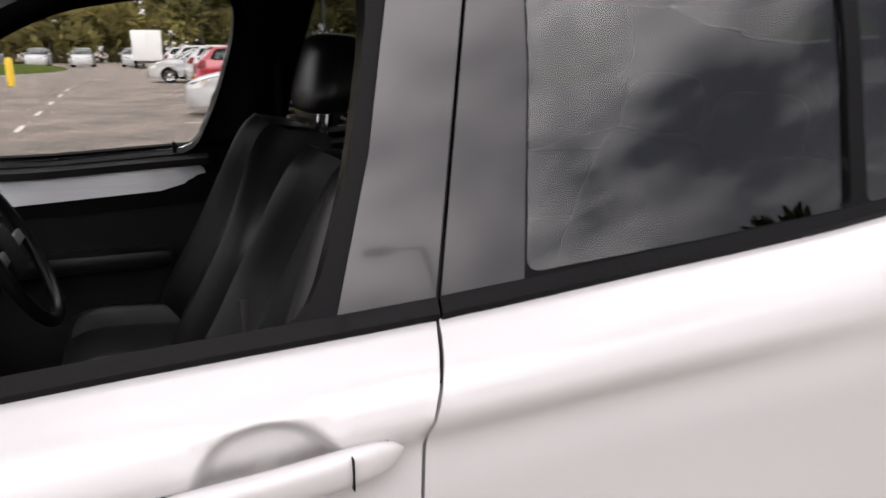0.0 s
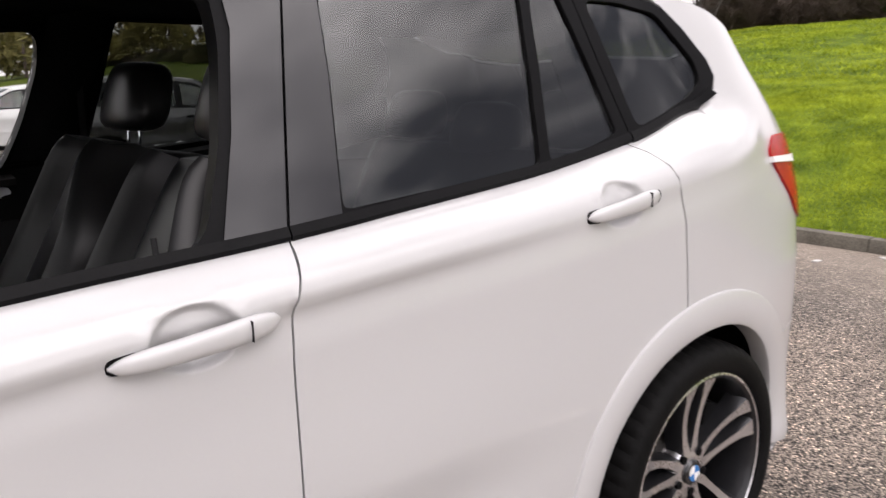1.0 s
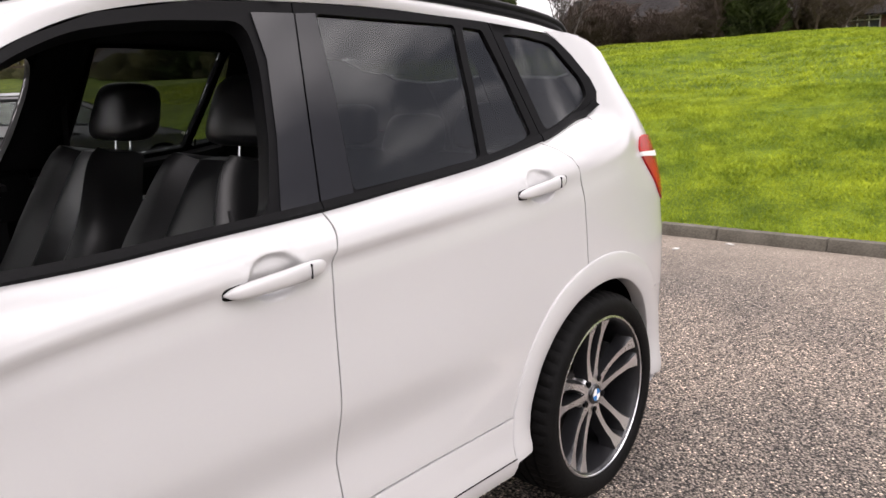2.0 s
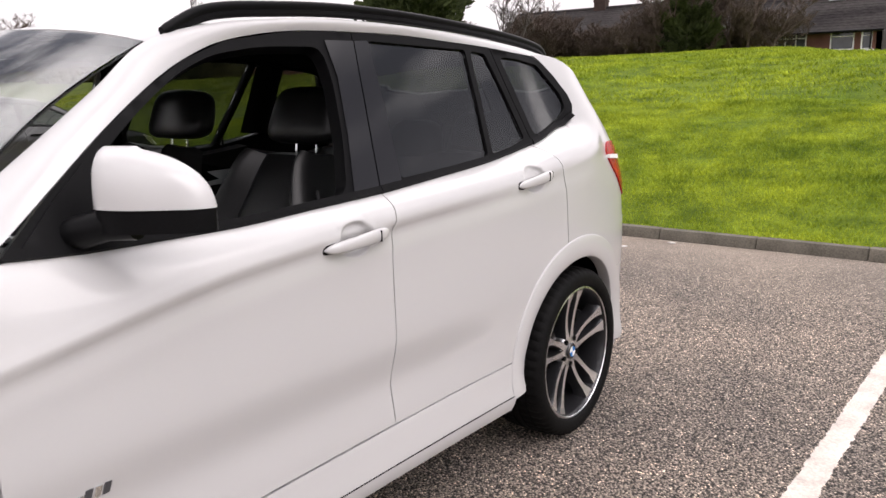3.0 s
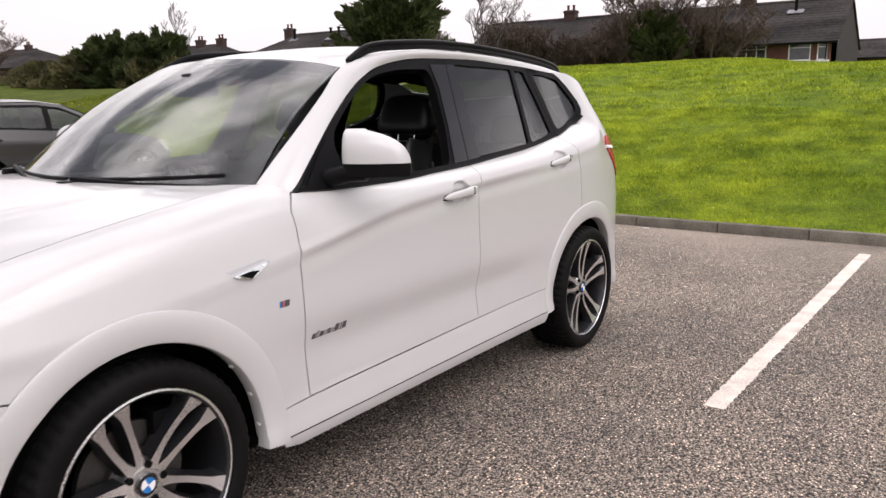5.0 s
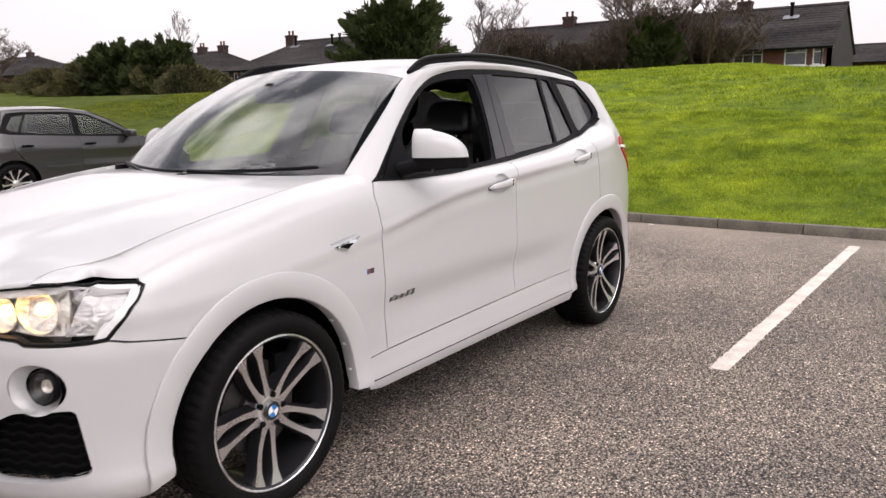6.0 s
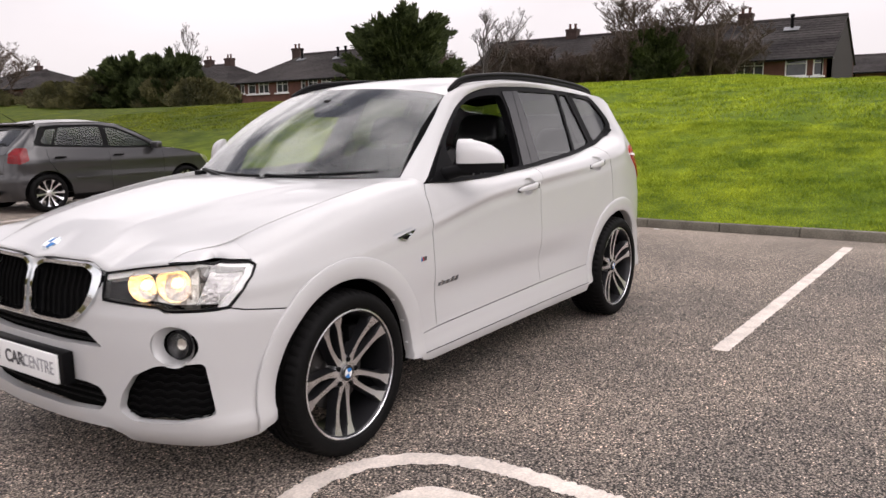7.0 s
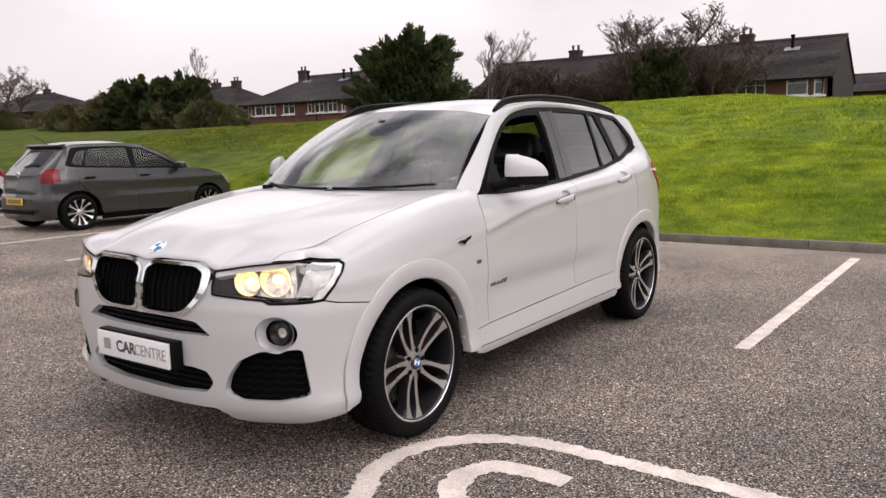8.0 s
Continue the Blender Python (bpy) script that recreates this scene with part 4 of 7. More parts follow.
def roof_f(i, j):
    u = 2 * j - 1
    xf, xr = 1.76 - 0.104 * u * u, -0.52 + 0.06 * u * u
    x = xr + (xf - xr) * i
    zm = ROOF_MID(x)
    xe = min(x, 1.656)
    return Vector((x, u * EDGE_Y(xe), zm - (zm - EDGE_Z(xe)) * abs(u) ** 2.3))


part("roof", thick(grid(roof_f, 40, 24), 0.012), M["paint"], suv)
part("headliner", grid(lambda i, j: roof_f(i * 0.97, 0.01 + 0.98 * j) - Vector((0, 0, 0.045)), 16, 12), M["headliner"], suv, "dark roof lining")


GATE_TOP = spline([SUV.wmin, -1.15, -0.6, -0.40], [1.432, 1.412, 1.472, 1.525])


def rear_screen_f(i, j):
    """The tailgate window, from the top of the painted tailgate up to the roof's rear edge."""
    u = 2 * j - 1
    w = SUV.wmin + (-0.40 - SUV.wmin) * abs(u)
    p = SUV.at(w, GATE_TOP(w))
    a = Vector((p.x + 0.004, math.copysign(p.y, u), p.z))
    return a.lerp(roof_f(0.0, j) + Vector((0.012, 0, -0.014)), i)


def spoiler_f(i, j):
    u = (2 * j - 1) * 0.94
    k = (u + 1) / 2
    e = roof_f(0.02, k)
    tip = Vector((-0.615 + 0.09 * u * u, e.y * 0.985, e.z - 0.022))
    return e.lerp(tip, i) + Vector((0, 0, 0.006 + 0.008 * math.sin(math.pi * i)))


rear_pane = part("rear_screen", thick(grid(rear_screen_f, 4, 24), 0.004), M["glass_dark"], suv, "dark tinted rear window")
rear_pane.visible_shadow = False
part("roof_spoiler", thick(grid(spoiler_f, 5, 24), 0.016), M["paint"], suv, "white spoiler above the rear window")


def screen_f(i, j, inset=0.0):
    u = (2 * j - 1) * (1 - inset)
    i = inset * 0.6 + i * (1 - 1.2 * inset)
    a = Vector((2.50 - 0.268 * abs(u) ** 1.9, 0.740 * u, 1.098 + 0.03 * abs(u) ** 2))
    b = Vector((1.765 - 0.104 * u * u, 0.611 * u, 1.577 - 0.048 * abs(u) ** 2.3))
    p = a.lerp(b, i)
    return p + Vector((0.55, 0, 0.83)) * 0.035 * math.sin(math.pi * i)


def screen_slab(off, th, inset=0.0):
    bm = grid(lambda i, j: screen_f(i, j, inset) + Vector((0.55, 0, 0.83)) * off, 16, 24)
    bmesh.ops.recalc_face_normals(bm, faces=bm.faces)
    if sum(f.normal.z for f in bm.faces) < 0:
        bmesh.ops.reverse_faces(bm, faces=bm.faces)
    bmesh.ops.solidify(bm, geom=bm.faces[:], thickness=th)
    return bm


screen = part("windscreen", screen_slab(0.0, 0.005), M["glass"], suv, "clear curved windscreen")
screen.visible_shadow = False


def screen_border():
    """The dark printed edge of the windscreen."""
    bm = grid(lambda i, j: screen_f(i, j) - Vector((0.55, 0, 0.83)) * 0.008, 24, 84)
    keep = []
    faces = list(bm.faces)
    n = 0
    for a in range(24):
        for b in range(84):
            if 2 <= a <= 22 and 1 <= b <= 82:
                keep.append(faces[n])
            n += 1
    bmesh.ops.delete(bm, geom=keep, context="FACES")
    return bm


part("screen_border", screen_border(), M["trim"], suv, "black printed screen edge")


KIDNEY_LIP = spline([0.0, 0.05, 0.12, 0.36, 0.425, 0.50], [0.896, 0.904, 0.912, 0.912, 0.888, 0.880])


def front_lip(y):
    k = sstep(0.42, 0.46, y)
    return KIDNEY_LIP(min(0.5, y)) * (1 - k) + k * (lamp_v(W(y), 0.007) if k > 0 else 0.0)


def bonnet_f(i, j):
    """From the lip above the lamps and grilles back to the windscreen."""
    u = 2 * j - 1
    a = abs(u)
    e = SUV.at(W(0.705 * a), front_lip(0.705 * a))
    xr = 2.475 - 0.235 * a ** 2.0
    x = e.x + (xr - e.x) * i
    ye = math.copysign(e.y, u)
    y = ye + (u * (HOOD_EDGE(min(3.45, x)) - 0.0018) - ye) * sstep(0.0, 0.16, i)
    z = hood_z(x, y) + (e.z - hood_z(e.x, e.y)) * (1 - min(1, i / 0.22)) ** 2 * (1 + 2 * min(1, i / 0.22))
    return Vector((x, y, z))


def wing_tip():
    """The wing's tongue between bonnet and headlight."""
    w0 = HL_OT[0] - 0.002
    v0 = lamp_v(w0, 0.007)
    back = [SUV.at(w0, v0 + (1.14 - v0) * k / 10) for k in range(11)]
    i1 = 0.05
    while bonnet_f(i1, 1.0).x > back[-1].x and i1 < 0.5:
        i1 += 0.002
    top = [bonnet_f(0.004 + (i1 - 0.004) * (1 - k / 20), 1.0) + Vector((0, 0.005, 0)) for k in range(21)]
    shift = back[-1] - top[0]
    low = [SUV.at(w0 + (W(0.708) - w0) * k / 20, lamp_v(w0 + (W(0.708) - w0) * k / 20, 0.007)) for k in range(21)]

    def f(i, j):
        k, n = round(i * 20), round(j * 10)
        a, b = low[k], top[k] + shift * (1 - i) ** 2
        own = back[n] - back[0].lerp(back[10], j)
        return a.lerp(b, j) + own * (1 - i)
    bm = grid(f, 20, 10)
    bmesh.ops.recalc_face_normals(bm, faces=bm.faces)
    if sum(q.normal.z for q in bm.faces) < 0:
        bmesh.ops.reverse_faces(bm, faces=bm.faces)
    return bm


def bonnet():
    bm = grid(bonnet_f, 48, 48)
    bmesh.ops.recalc_face_normals(bm, faces=bm.faces)
    if sum(f.normal.z for f in bm.faces) < 0:
        bmesh.ops.reverse_faces(bm, faces=bm.faces)
    ed = [e for e in bm.edges if e.is_boundary]
    g = bmesh.ops.extrude_edge_only(bm, edges=ed)
    for v in g["geom"]:
        if isinstance(v, bmesh.types.BMVert):
            v.co.z -= 0.009
            v.co.y *= 0.995
    return bm


part("bonnet", bonnet(), M["paint"], suv, angle=75)
both("wing_tip", wing_tip, M["paint"], suv, angle=75)
part("cowl", grid(lambda i, j: screen_f(0.0, j) + Vector((0.10 * (1 - i) - 0.02, 0, -0.012 - 0.05 * (1 - i))), 4, 24), M["trim"], suv, "black scuttle below the windscreen")
# wipers
for ys, ye in ((0.12, 0.66), (-0.50, 0.06)):
    wp = part("wiper", tube([screen_f(0.02, 0.5 + y / 1.48) + Vector((0.03, 0, 0.028 - 0.02 * k)) for k, y in enumerate((ys, (ys + ye) / 2, ye))], [0.011, 0.009, 0.006]), M["trim"], suv)
    part("blade", tube([screen_f(0.035, 0.5 + (ys + (ye - ys) * k / 8) / 1.48) + Vector((0.02, 0, 0.018)) for k in range(9)], 0.007), M["trim"], wp)
    part("arm_pivot", box(*(screen_f(0.0, 0.5 + ys / 1.48) + Vector((0.04, 0, 0.02))), 0.05, 0.05, 0.03, 0.01), M["trim"], wp)
# roof rails
RAIL = [(p.x, p.y - 0.018, p.z + 0.022) for p in (Vector(q) for q in RE[4:])]
RAIL[0] = (1.60, 0.600, 1.555)
RAIL[-1] = (-0.40, 0.53, 1.57)


def roof_rail():
    c = catmull([RAIL[0]] + [(a, b, c + 0.014) for a, b, c in RAIL[1:-1]] + [RAIL[-1]], 8)
    bm = tube(c, [0.011] + [0.0145] * (len(c) - 2) + [0.011], 10)
    low = tube([p - Vector((0, 0, 0.018)) for p in c], 0.012, 8)
    return merge(bm, low)


both("roof_rail", roof_rail, M["trim"], suv, "satin black roof rail")

# ---- nose of the car: bumper, grilles, lamps ----
def nose(s, v):
    p, n = SUV.surf(SUV.wmax - abs(s), v)
    return (Vector((p.x, -p.y, p.z)), Vector((n.x, -n.y, n.z))) if s < 0 else (p, n)


def sy(y):
    return (SUV.wmax - W(abs(y))) * (1 if y >= 0 else -1)


def ny(pts):
    """Outline points given by y and height, as places on the nose."""
    return [(sy(y), z) for y, z in pts]


def mirrored(half):
    return half + [(-s, z) for s, z in reversed(half) if abs(s) > 1e-6]


def ws(pts):
    return [(SUV.wmax - w, v) for w, v in pts]


half = [(0, 0.888)] + ny([(0.05, 0.893), (0.2, 0.9), (0.38, 0.9), (0.432, 0.868)]) + ws([HL_IB, (W(0.68), 0.753), (W(0.70), 0.740), (HL_OB[0] + 0.06, 0.743), (HL_OB[0], 0.7462), (HL_OB[0] - 0.05, 0.7335)])
half += ws(warc(AF, AZ, AO, 50, -10, 14)) + ws([(3.30, 0.245)]) + ny([(0.80, 0.222), (0.56, 0.215), (0.50, 0.245), (0.44, 0.285), (0.2, 0.275)]) + [(0, 0.272)]
K_IN = [(0.026, 0.692), (0.024, 0.850), (0.080, 0.879), (0.34, 0.880), (0.392, 0.855), (0.388, 0.79), (0.335, 0.722), (0.285, 0.692), (0.22, 0.680), (0.065, 0.680)]
K_EDGE = [(0.012, 0.680), (0.008, 0.857), (0.068, 0.893), (0.36, 0.895), (0.438, 0.868), (0.432, 0.80), (0.375, 0.732), (0.315, 0.683), (0.23, 0.667), (0.05, 0.667)]
K_HOLE, K_OUT = rounded(K_IN, 0.02), rounded(K_EDGE, 0.025)
K_MID = rounded([((a + 2 * c) / 3, (b + 2 * d) / 3) for (a, b), (c, d) in zip(K_EDGE, K_IN)], 0.02)
UPPER = rounded([(-0.445, 0.600), (-0.36, 0.652), (-0.2, 0.660), (0.2, 0.660), (0.36, 0.652), (0.445, 0.600), (0.2, 0.592), (-0.2, 0.592)], 0.012)
LOWER = rounded([(-0.445, 0.40), (-0.41, 0.445), (-0.34, 0.455), (0.34, 0.455), (0.41, 0.445), (0.445, 0.40), (0.40, 0.352), (0.2, 0.338), (-0.2, 0.338), (-0.40, 0.352)], 0.02)
VENT = rounded([(0.495, 0.365), (0.515, 0.43), (0.57, 0.505), (0.66, 0.548), (0.815, 0.56), (0.835, 0.36), (0.72, 0.335), (0.56, 0.332)], 0.02)
FOG = [(0.725 + 0.078 * math.cos(a), 0.622 + 0.070 * math.sin(a)) for a in (2 * math.pi * k / 24 for k in range(24))]
neg = lambda pts: [(-y, z) for y, z in pts]
holes = [ny(h) for h in (K_MID, neg(K_MID), UPPER, LOWER, VENT, neg(VENT), FOG, neg(FOG))]
bumper = part("front_bumper", panel(nose, mirrored(half), holes, step=0.022, rim=0.035), M["paint"], suv)
part("grille_backing", panel(nose, mirrored(ny([(0.0, 0.89), (0.40, 0.89), (0.84, 0.70), (0.86, 0.35), (0.5, 0.30), (0.0, 0.31)])), step=0.08, gap=0, rim=0.01, lift=-0.06), M["liner"], bumper, "black void behind the grilles")
for sg in (1, -1):
    f = (lambda q: q) if sg > 0 else neg
    fr = part("grille_frame", panel(nose, ny(f(K_OUT)), [ny(f(K_HOLE))], step=0.014, gap=0, rim=0.045, lift=0.012), M["chrome"], bumper, "chrome kidney-shaped grille frame")
    for k in range(9):
        y = 0.052 + k * 0.0385
        zt, zb = 0.876, 0.685 + max(0, (y - 0.26)) * 0.9
        a, b = nose(sy(sg * y), zb)[0], nose(sy(sg * y), zt)[0]
        part("grille_slat", tube([a + Vector((-0.022, 0, 0)), (a + b) / 2 + Vector((-0.014, 0, 0)), b + Vector((-0.026, 0, 0))], 0.007, 6), M["liner"], fr)
    # wavy mesh of the side vents
    for k in range(7):
        z = 0.355 + 0.03 * k
        ys = [0.50 + 0.335 * j / 40 for j in range(41)]
        ys = [y for y in ys if inside((y, z), VENT)]
        if len(ys) > 3:
            part("vent_rib", tube([nose(sy(sg * y), z + 0.005 * math.sin(y * 110))[0] - Vector((0.028, 0, 0)) for y in ys], 0.0045, 5), M["liner"], bumper)
    # fog lamp in its round recess
    c, n = nose(sy(sg * 0.725), 0.622)
    tilt = n.to_track_quat("Y", "Z").to_matrix().to_4x4()
    put = Matrix.Translation(c - n * 0.009) @ tilt
    bowl = lathe([(0.0795, 0.004), (0.074, -0.002), (0.062, -0.022), (0.052, -0.030)], 32)
    bowl.transform(put)
    fog = part("fog_lamp_recess", bowl, M["paint"], bumper, "white bowl round the fog lamp")
    ahead = (n + Vector((0.5, 0.05 * sg, 0))).normalized()
    put = Matrix.Translation(c + Vector((-0.004, 0.022 * sg, 0.004))) @ ahead.to_track_quat("Y", "Z").to_matrix().to_4x4() @ Matrix.Diagonal((0.86, 1, 0.92, 1))
    body = lathe([(0.053, -0.045), (0.053, -0.012), (0.047, -0.008), (0.043, -0.014), (0.02, -0.040), (0.0, -0.044)], 32)
    body.transform(put)
    lamp = part("fog_lamp", body, M["alloy_dark"], fog)
    glint = lathe([(0.022, -0.030), (0.014, -0.040), (0.0, -0.042)], 20)
    glint.transform(put)
    part("fog_lamp_reflector", glint, M["reflector"], lamp)
    ring = lathe([(0.054, -0.046), (0.055, -0.010), (0.050, -0.004), (0.046, -0.010)], 32)
    ring.transform(put)
    part("fog_lamp_ring", ring, M["trim"], fog, "black ring")
    glass = lathe([(0.0, -0.004), (0.03, -0.006), (0.046, -0.012), (0.046, -0.015), (0.03, -0.009), (0.0, -0.007)], 32)
    glass.transform(put)
    part("fog_lamp_glass", glass, M["lens"], fog).visible_shadow = False
# ribs of the lower and upper intakes
for z in (0.375, 0.40, 0.425, 0.612, 0.635):
    hole = LOWER if z < 0.5 else UPPER
    ys = [-0.44 + 0.88 * j / 60 for j in range(61)]
    ys = [y for y in ys if inside((y, z), hole)]
    part("intake_rib", tube([nose(sy(y), z)[0] - Vector((0.03, 0, 0)) for y in ys], 0.004, 5), M["trim"], bumper)

# number-plate holder with the dealer's show plate
holder = part("plate_holder", box(3.662, 0.0, 0.503, 0.045, 0.56, 0.125, 0.008), M["trim"], suv, "black plate holder")
part("show_plate", box(3.690, -0.012, 0.500, 0.012, 0.525, 0.112, 0.003), M["white"], holder, "white show plate")


def lettering(text, size, m, material, parent, name="lettering", bold=0.0, depth=0.0008):
    cu = bpy.data.curves.new("text", "FONT")
    cu.body, cu.size, cu.extrude, cu.offset = text, size, depth, bold
    ob = bpy.data.objects.new("text", cu)
    dg = bpy.context.evaluated_depsgraph_get()
    scene.collection.objects.link(ob)
    me = bpy.data.meshes.new_from_object(ob.evaluated_get(bpy.context.evaluated_depsgraph_get()))
    bm = bmesh.new()
    bm.from_mesh(me)
    bm.transform(m)
    bpy.data.objects.remove(ob)
    bpy.data.meshes.remove(me)
    return part(name, bm, material, parent, smooth=False)


plate_face = Matrix.Translation((3.6972, 0, 0)) @ Matrix(((0, 0, 1, 0), (1, 0, 0, 0), (0, 1, 0, 0), (0, 0, 0, 1)))
lettering("CAR", 0.072, plate_face @ Matrix.Translation((-0.125, 0.478, 0)), M["ink"], holder, bold=0.0016)
lettering("CENTRE", 0.072, plate_face @ Matrix.Translation((0.012, 0.478, 0)) @ Matrix.Diagonal((0.84, 1, 1, 1)), M["ink_pale"], holder)
part("plate_mark", box(3.6975, -0.195, 0.503, 0.002, 0.05, 0.05, 0.0), M["ink_pale"], holder)

# badge on the bonnet: a round shape in two colours
b0, b1 = bonnet_f(0.03, 0.5), bonnet_f(0.09, 0.5)
bn = Vector((b0.z - b1.z, 0, b0.x - b1.x)) * -1
bn = bn if bn.z > 0 else -bn
bn.x = abs(bn.x)
bc = bonnet_f(0.06, 0.5) + bn.normalized() * 0.004
bt = Matrix.Translation(bc) @ bn.to_track_quat("Z", "Y").to_matrix().to_4x4()
emb = lathe([(0.041, -0.008), (0.041, 0.002), (0.036, 0.005), (0.03, 0.003), (0.0, 0.004)], 40, "Z")
emb.transform(bt)
emblem = part("bonnet_badge", emb, M["chrome"], suv, "round chrome badge with blue and white quarters")
for q in range(4):
    bm = prism([(0, 0)] + arc(0, 0, 0.028, 90 * q, 90 * q + 90, 8), 0.0055, bt)
    part("badge_quarter", bm, M["blue"] if q % 2 else M["white"], emblem)

# headlights
def headlight(sg):
    def sf(w, v):
        p, n = SUV.surf(w, v)
        return (p, n) if sg > 0 else (Vector((p.x, -p.y, p.z)), Vector((n.x, -n.y, n.z)))
    shape = rounded(HEADLIGHT, 0.014)
    hl = part("headlight", panel(sf, shape, step=0.03, gap=0.004, rim=0.05, lift=-0.075), M["housing"], suv, "lit halogen headlight with a dark inner housing")
    wall = panel(sf, shape, [shrink(dense(shape, 0.02), 0.007)], step=0.02, gap=0, rim=0.03, lift=0.002)
    part("headlight_seal", wall, M["trim"], hl)
    g = part("headlight_lens", panel(sf, shape, step=0.03, gap=0.003, rim=0.003, back=True, lift=-0.001), M["lens"], hl, "clear lens")
    g.visible_shadow = False
    brow = HL_TOP[:]
    part("headlight_brow", panel(sf, brow + [(w + 0.012, v - 0.028) for w, v in reversed(brow)], step=0.03, gap=0, rim=0.05, lift=-0.009), M["white"], hl, "pale brow along the lamp's top")
    edge = [(HL_OT[0] - 0.003, HL_OT[1] - 0.02), (HL_OT[0] + 0.026, 0.85), (HL_OB[0] + 0.008, 0.755)]
    part("headlight_outer_edge", panel(sf, edge + [(w + 0.034, v - 0.002) for w, v in reversed(edge)], step=0.03, gap=0, rim=0.04, lift=-0.008), M["white"], hl, "pale edge of the lamp")
    pan = [(W(0.80), 0.900), (W(0.74), 0.893), (W(0.55), 0.862), (W(0.56), 0.79), (W(0.70), 0.758), (W(0.80), 0.760)]
    part("headlight_reflector", panel(sf, rounded(pan, 0.02), step=0.03, gap=0, rim=0.02, lift=-0.055), M["reflector"], hl, "bright curved reflector")
    side = [(HL_OT[0] + 0.012, HL_OT[1] - 0.02), (HL_OT[0] + 0.07, lamp_v(HL_OT[0] + 0.07, -0.012)), (HL_OT[0] + 0.15, lamp_v(HL_OT[0] + 0.15, -0.012)), (HL_OB[0] + 0.13, 0.762), (HL_OB[0] + 0.012, 0.762), (HL_OT[0] + 0.03, 0.85)]
    part("headlight_side_reflector", panel(sf, side, step=0.016, gap=0, rim=0.02, lift=-0.03), M["facet"], hl, smooth=False)
    for y, z, r, on in ((0.600, 0.822, 0.058, 1), (0.715, 0.832, 0.070, 1)):
        p, n = sf(W(y), z)
        ax = Vector((0.92, 0.38 * sg, -0.03)).to_track_quat("Y", "Z").to_matrix().to_4x4()
        m = Matrix.Translation(p - Vector((0.034, 0.012 * sg, 0))) @ ax
        bm = lathe([(r, 0.012), (r * 0.96, 0.012), (r * 0.9, -0.006), (r * 0.7, -0.024), (r * 0.3, -0.036), (0.0, -0.038)], 28)
        bm.transform(m)
        bowl = part("lamp_bowl", bm, M["reflector"], hl, "bright reflector bowl")
        bm = lathe([(0.0, 0.010), (0.013, 0.006), (0.020, -0.01), (0.016, -0.034)], 16)
        bm.transform(m)
        part("bulb", bm, M["lamp_on"], bowl, "lit warm bulb")


headlight(1)
headlight(-1)


# ---- wheels ----
def tyre_mesh(r=0.352, rr=0.272, wd=0.255, segs=168):
    """Tread with grooves round it and slots across its shoulders."""
    h = wd / 2
    rows = [(rr, -h + 0.03), (rr + 0.006, -h + 0.012), (rr + 0.03, -h), (r - 0.03, -h + 0.003), (r - 0.012, -h + 0.014), (r - 0.004, -h + 0.028)]
    for c in (-0.062, -0.02, 0.02, 0.062):
        rows += [(r, c - 0.005), (r - 0.007, c - 0.004), (r - 0.007, c + 0.004), (r, c + 0.005)]
    rows += [(r - 0.004, h - 0.028), (r - 0.012, h - 0.014), (r - 0.022, h - 0.006), (r - 0.034, h - 0.002), (rr + 0.034, h), (rr + 0.014, h - 0.004), (rr + 0.006, h - 0.010), (rr, h - 0.03)]

    def f(i, j):
        k = round(j * (len(rows) - 1))
        rad, y = rows[k]
        s = round(i * segs)
        if s % 3 == 0 and rad > r - 0.016 and abs(y) > 0.045:
            rad -= 0.006
        a = 2 * math.pi * (s + (0.9 * (y > 0)) - 12 * abs(y)) / segs
        return Vector((rad * math.cos(a), y, rad * math.sin(a)))
    bm = grid(f, segs, len(rows) - 1, closed=True)
    bmesh.ops.recalc_face_normals(bm, faces=bm.faces)
    return bm


def spoke_mesh(a, da0, da1, r0=0.040, r1=0.266, wd=0.030):
    """A curved wheel spoke: machined face, dark sides."""
    bm = bmesh.new()
    rows = []
    n = 9
    for k in range(n + 1):
        t = k / n
        r = r0 + (r1 - r0) * t
        ang = radians(a + da0 + (da1 - da0) * t ** 0.8)
        w = wd * (1.15 - 0.35 * math.sin(math.pi * min(1, t * 1.1)) + 1.1 * max(0.0, t - 0.80) * 5 + 0.35 * max(0, 0.2 - t) * 5)
        y = 0.078 + 0.030 * t ** 1.3 - 0.010 * math.sin(math.pi * t)
        c, s = math.cos(ang), math.sin(ang)
        side = Vector((-s, 0, c))
        p = Vector((r * c, y, r * s))
        rows.append([bm.verts.new(p + side * q * w / 2 - Vector((0, d, 0))) for q, d in ((-1.35, 0.05), (-1.05, 0.010), (-0.80, 0), (0.80, 0), (1.05, 0.010), (1.35, 0.05))])
    for u, v in zip(rows, rows[1:]):
        for k in range(5):
            f = bm.faces.new((u[k], u[k + 1], v[k + 1], v[k]))
            f.material_index = 0 if k == 2 else 1
        bm.faces.new((u[5], u[0], v[0], v[5])).material_index = 1
    bmesh.ops.recalc_face_normals(bm, faces=bm.faces)
    return bm


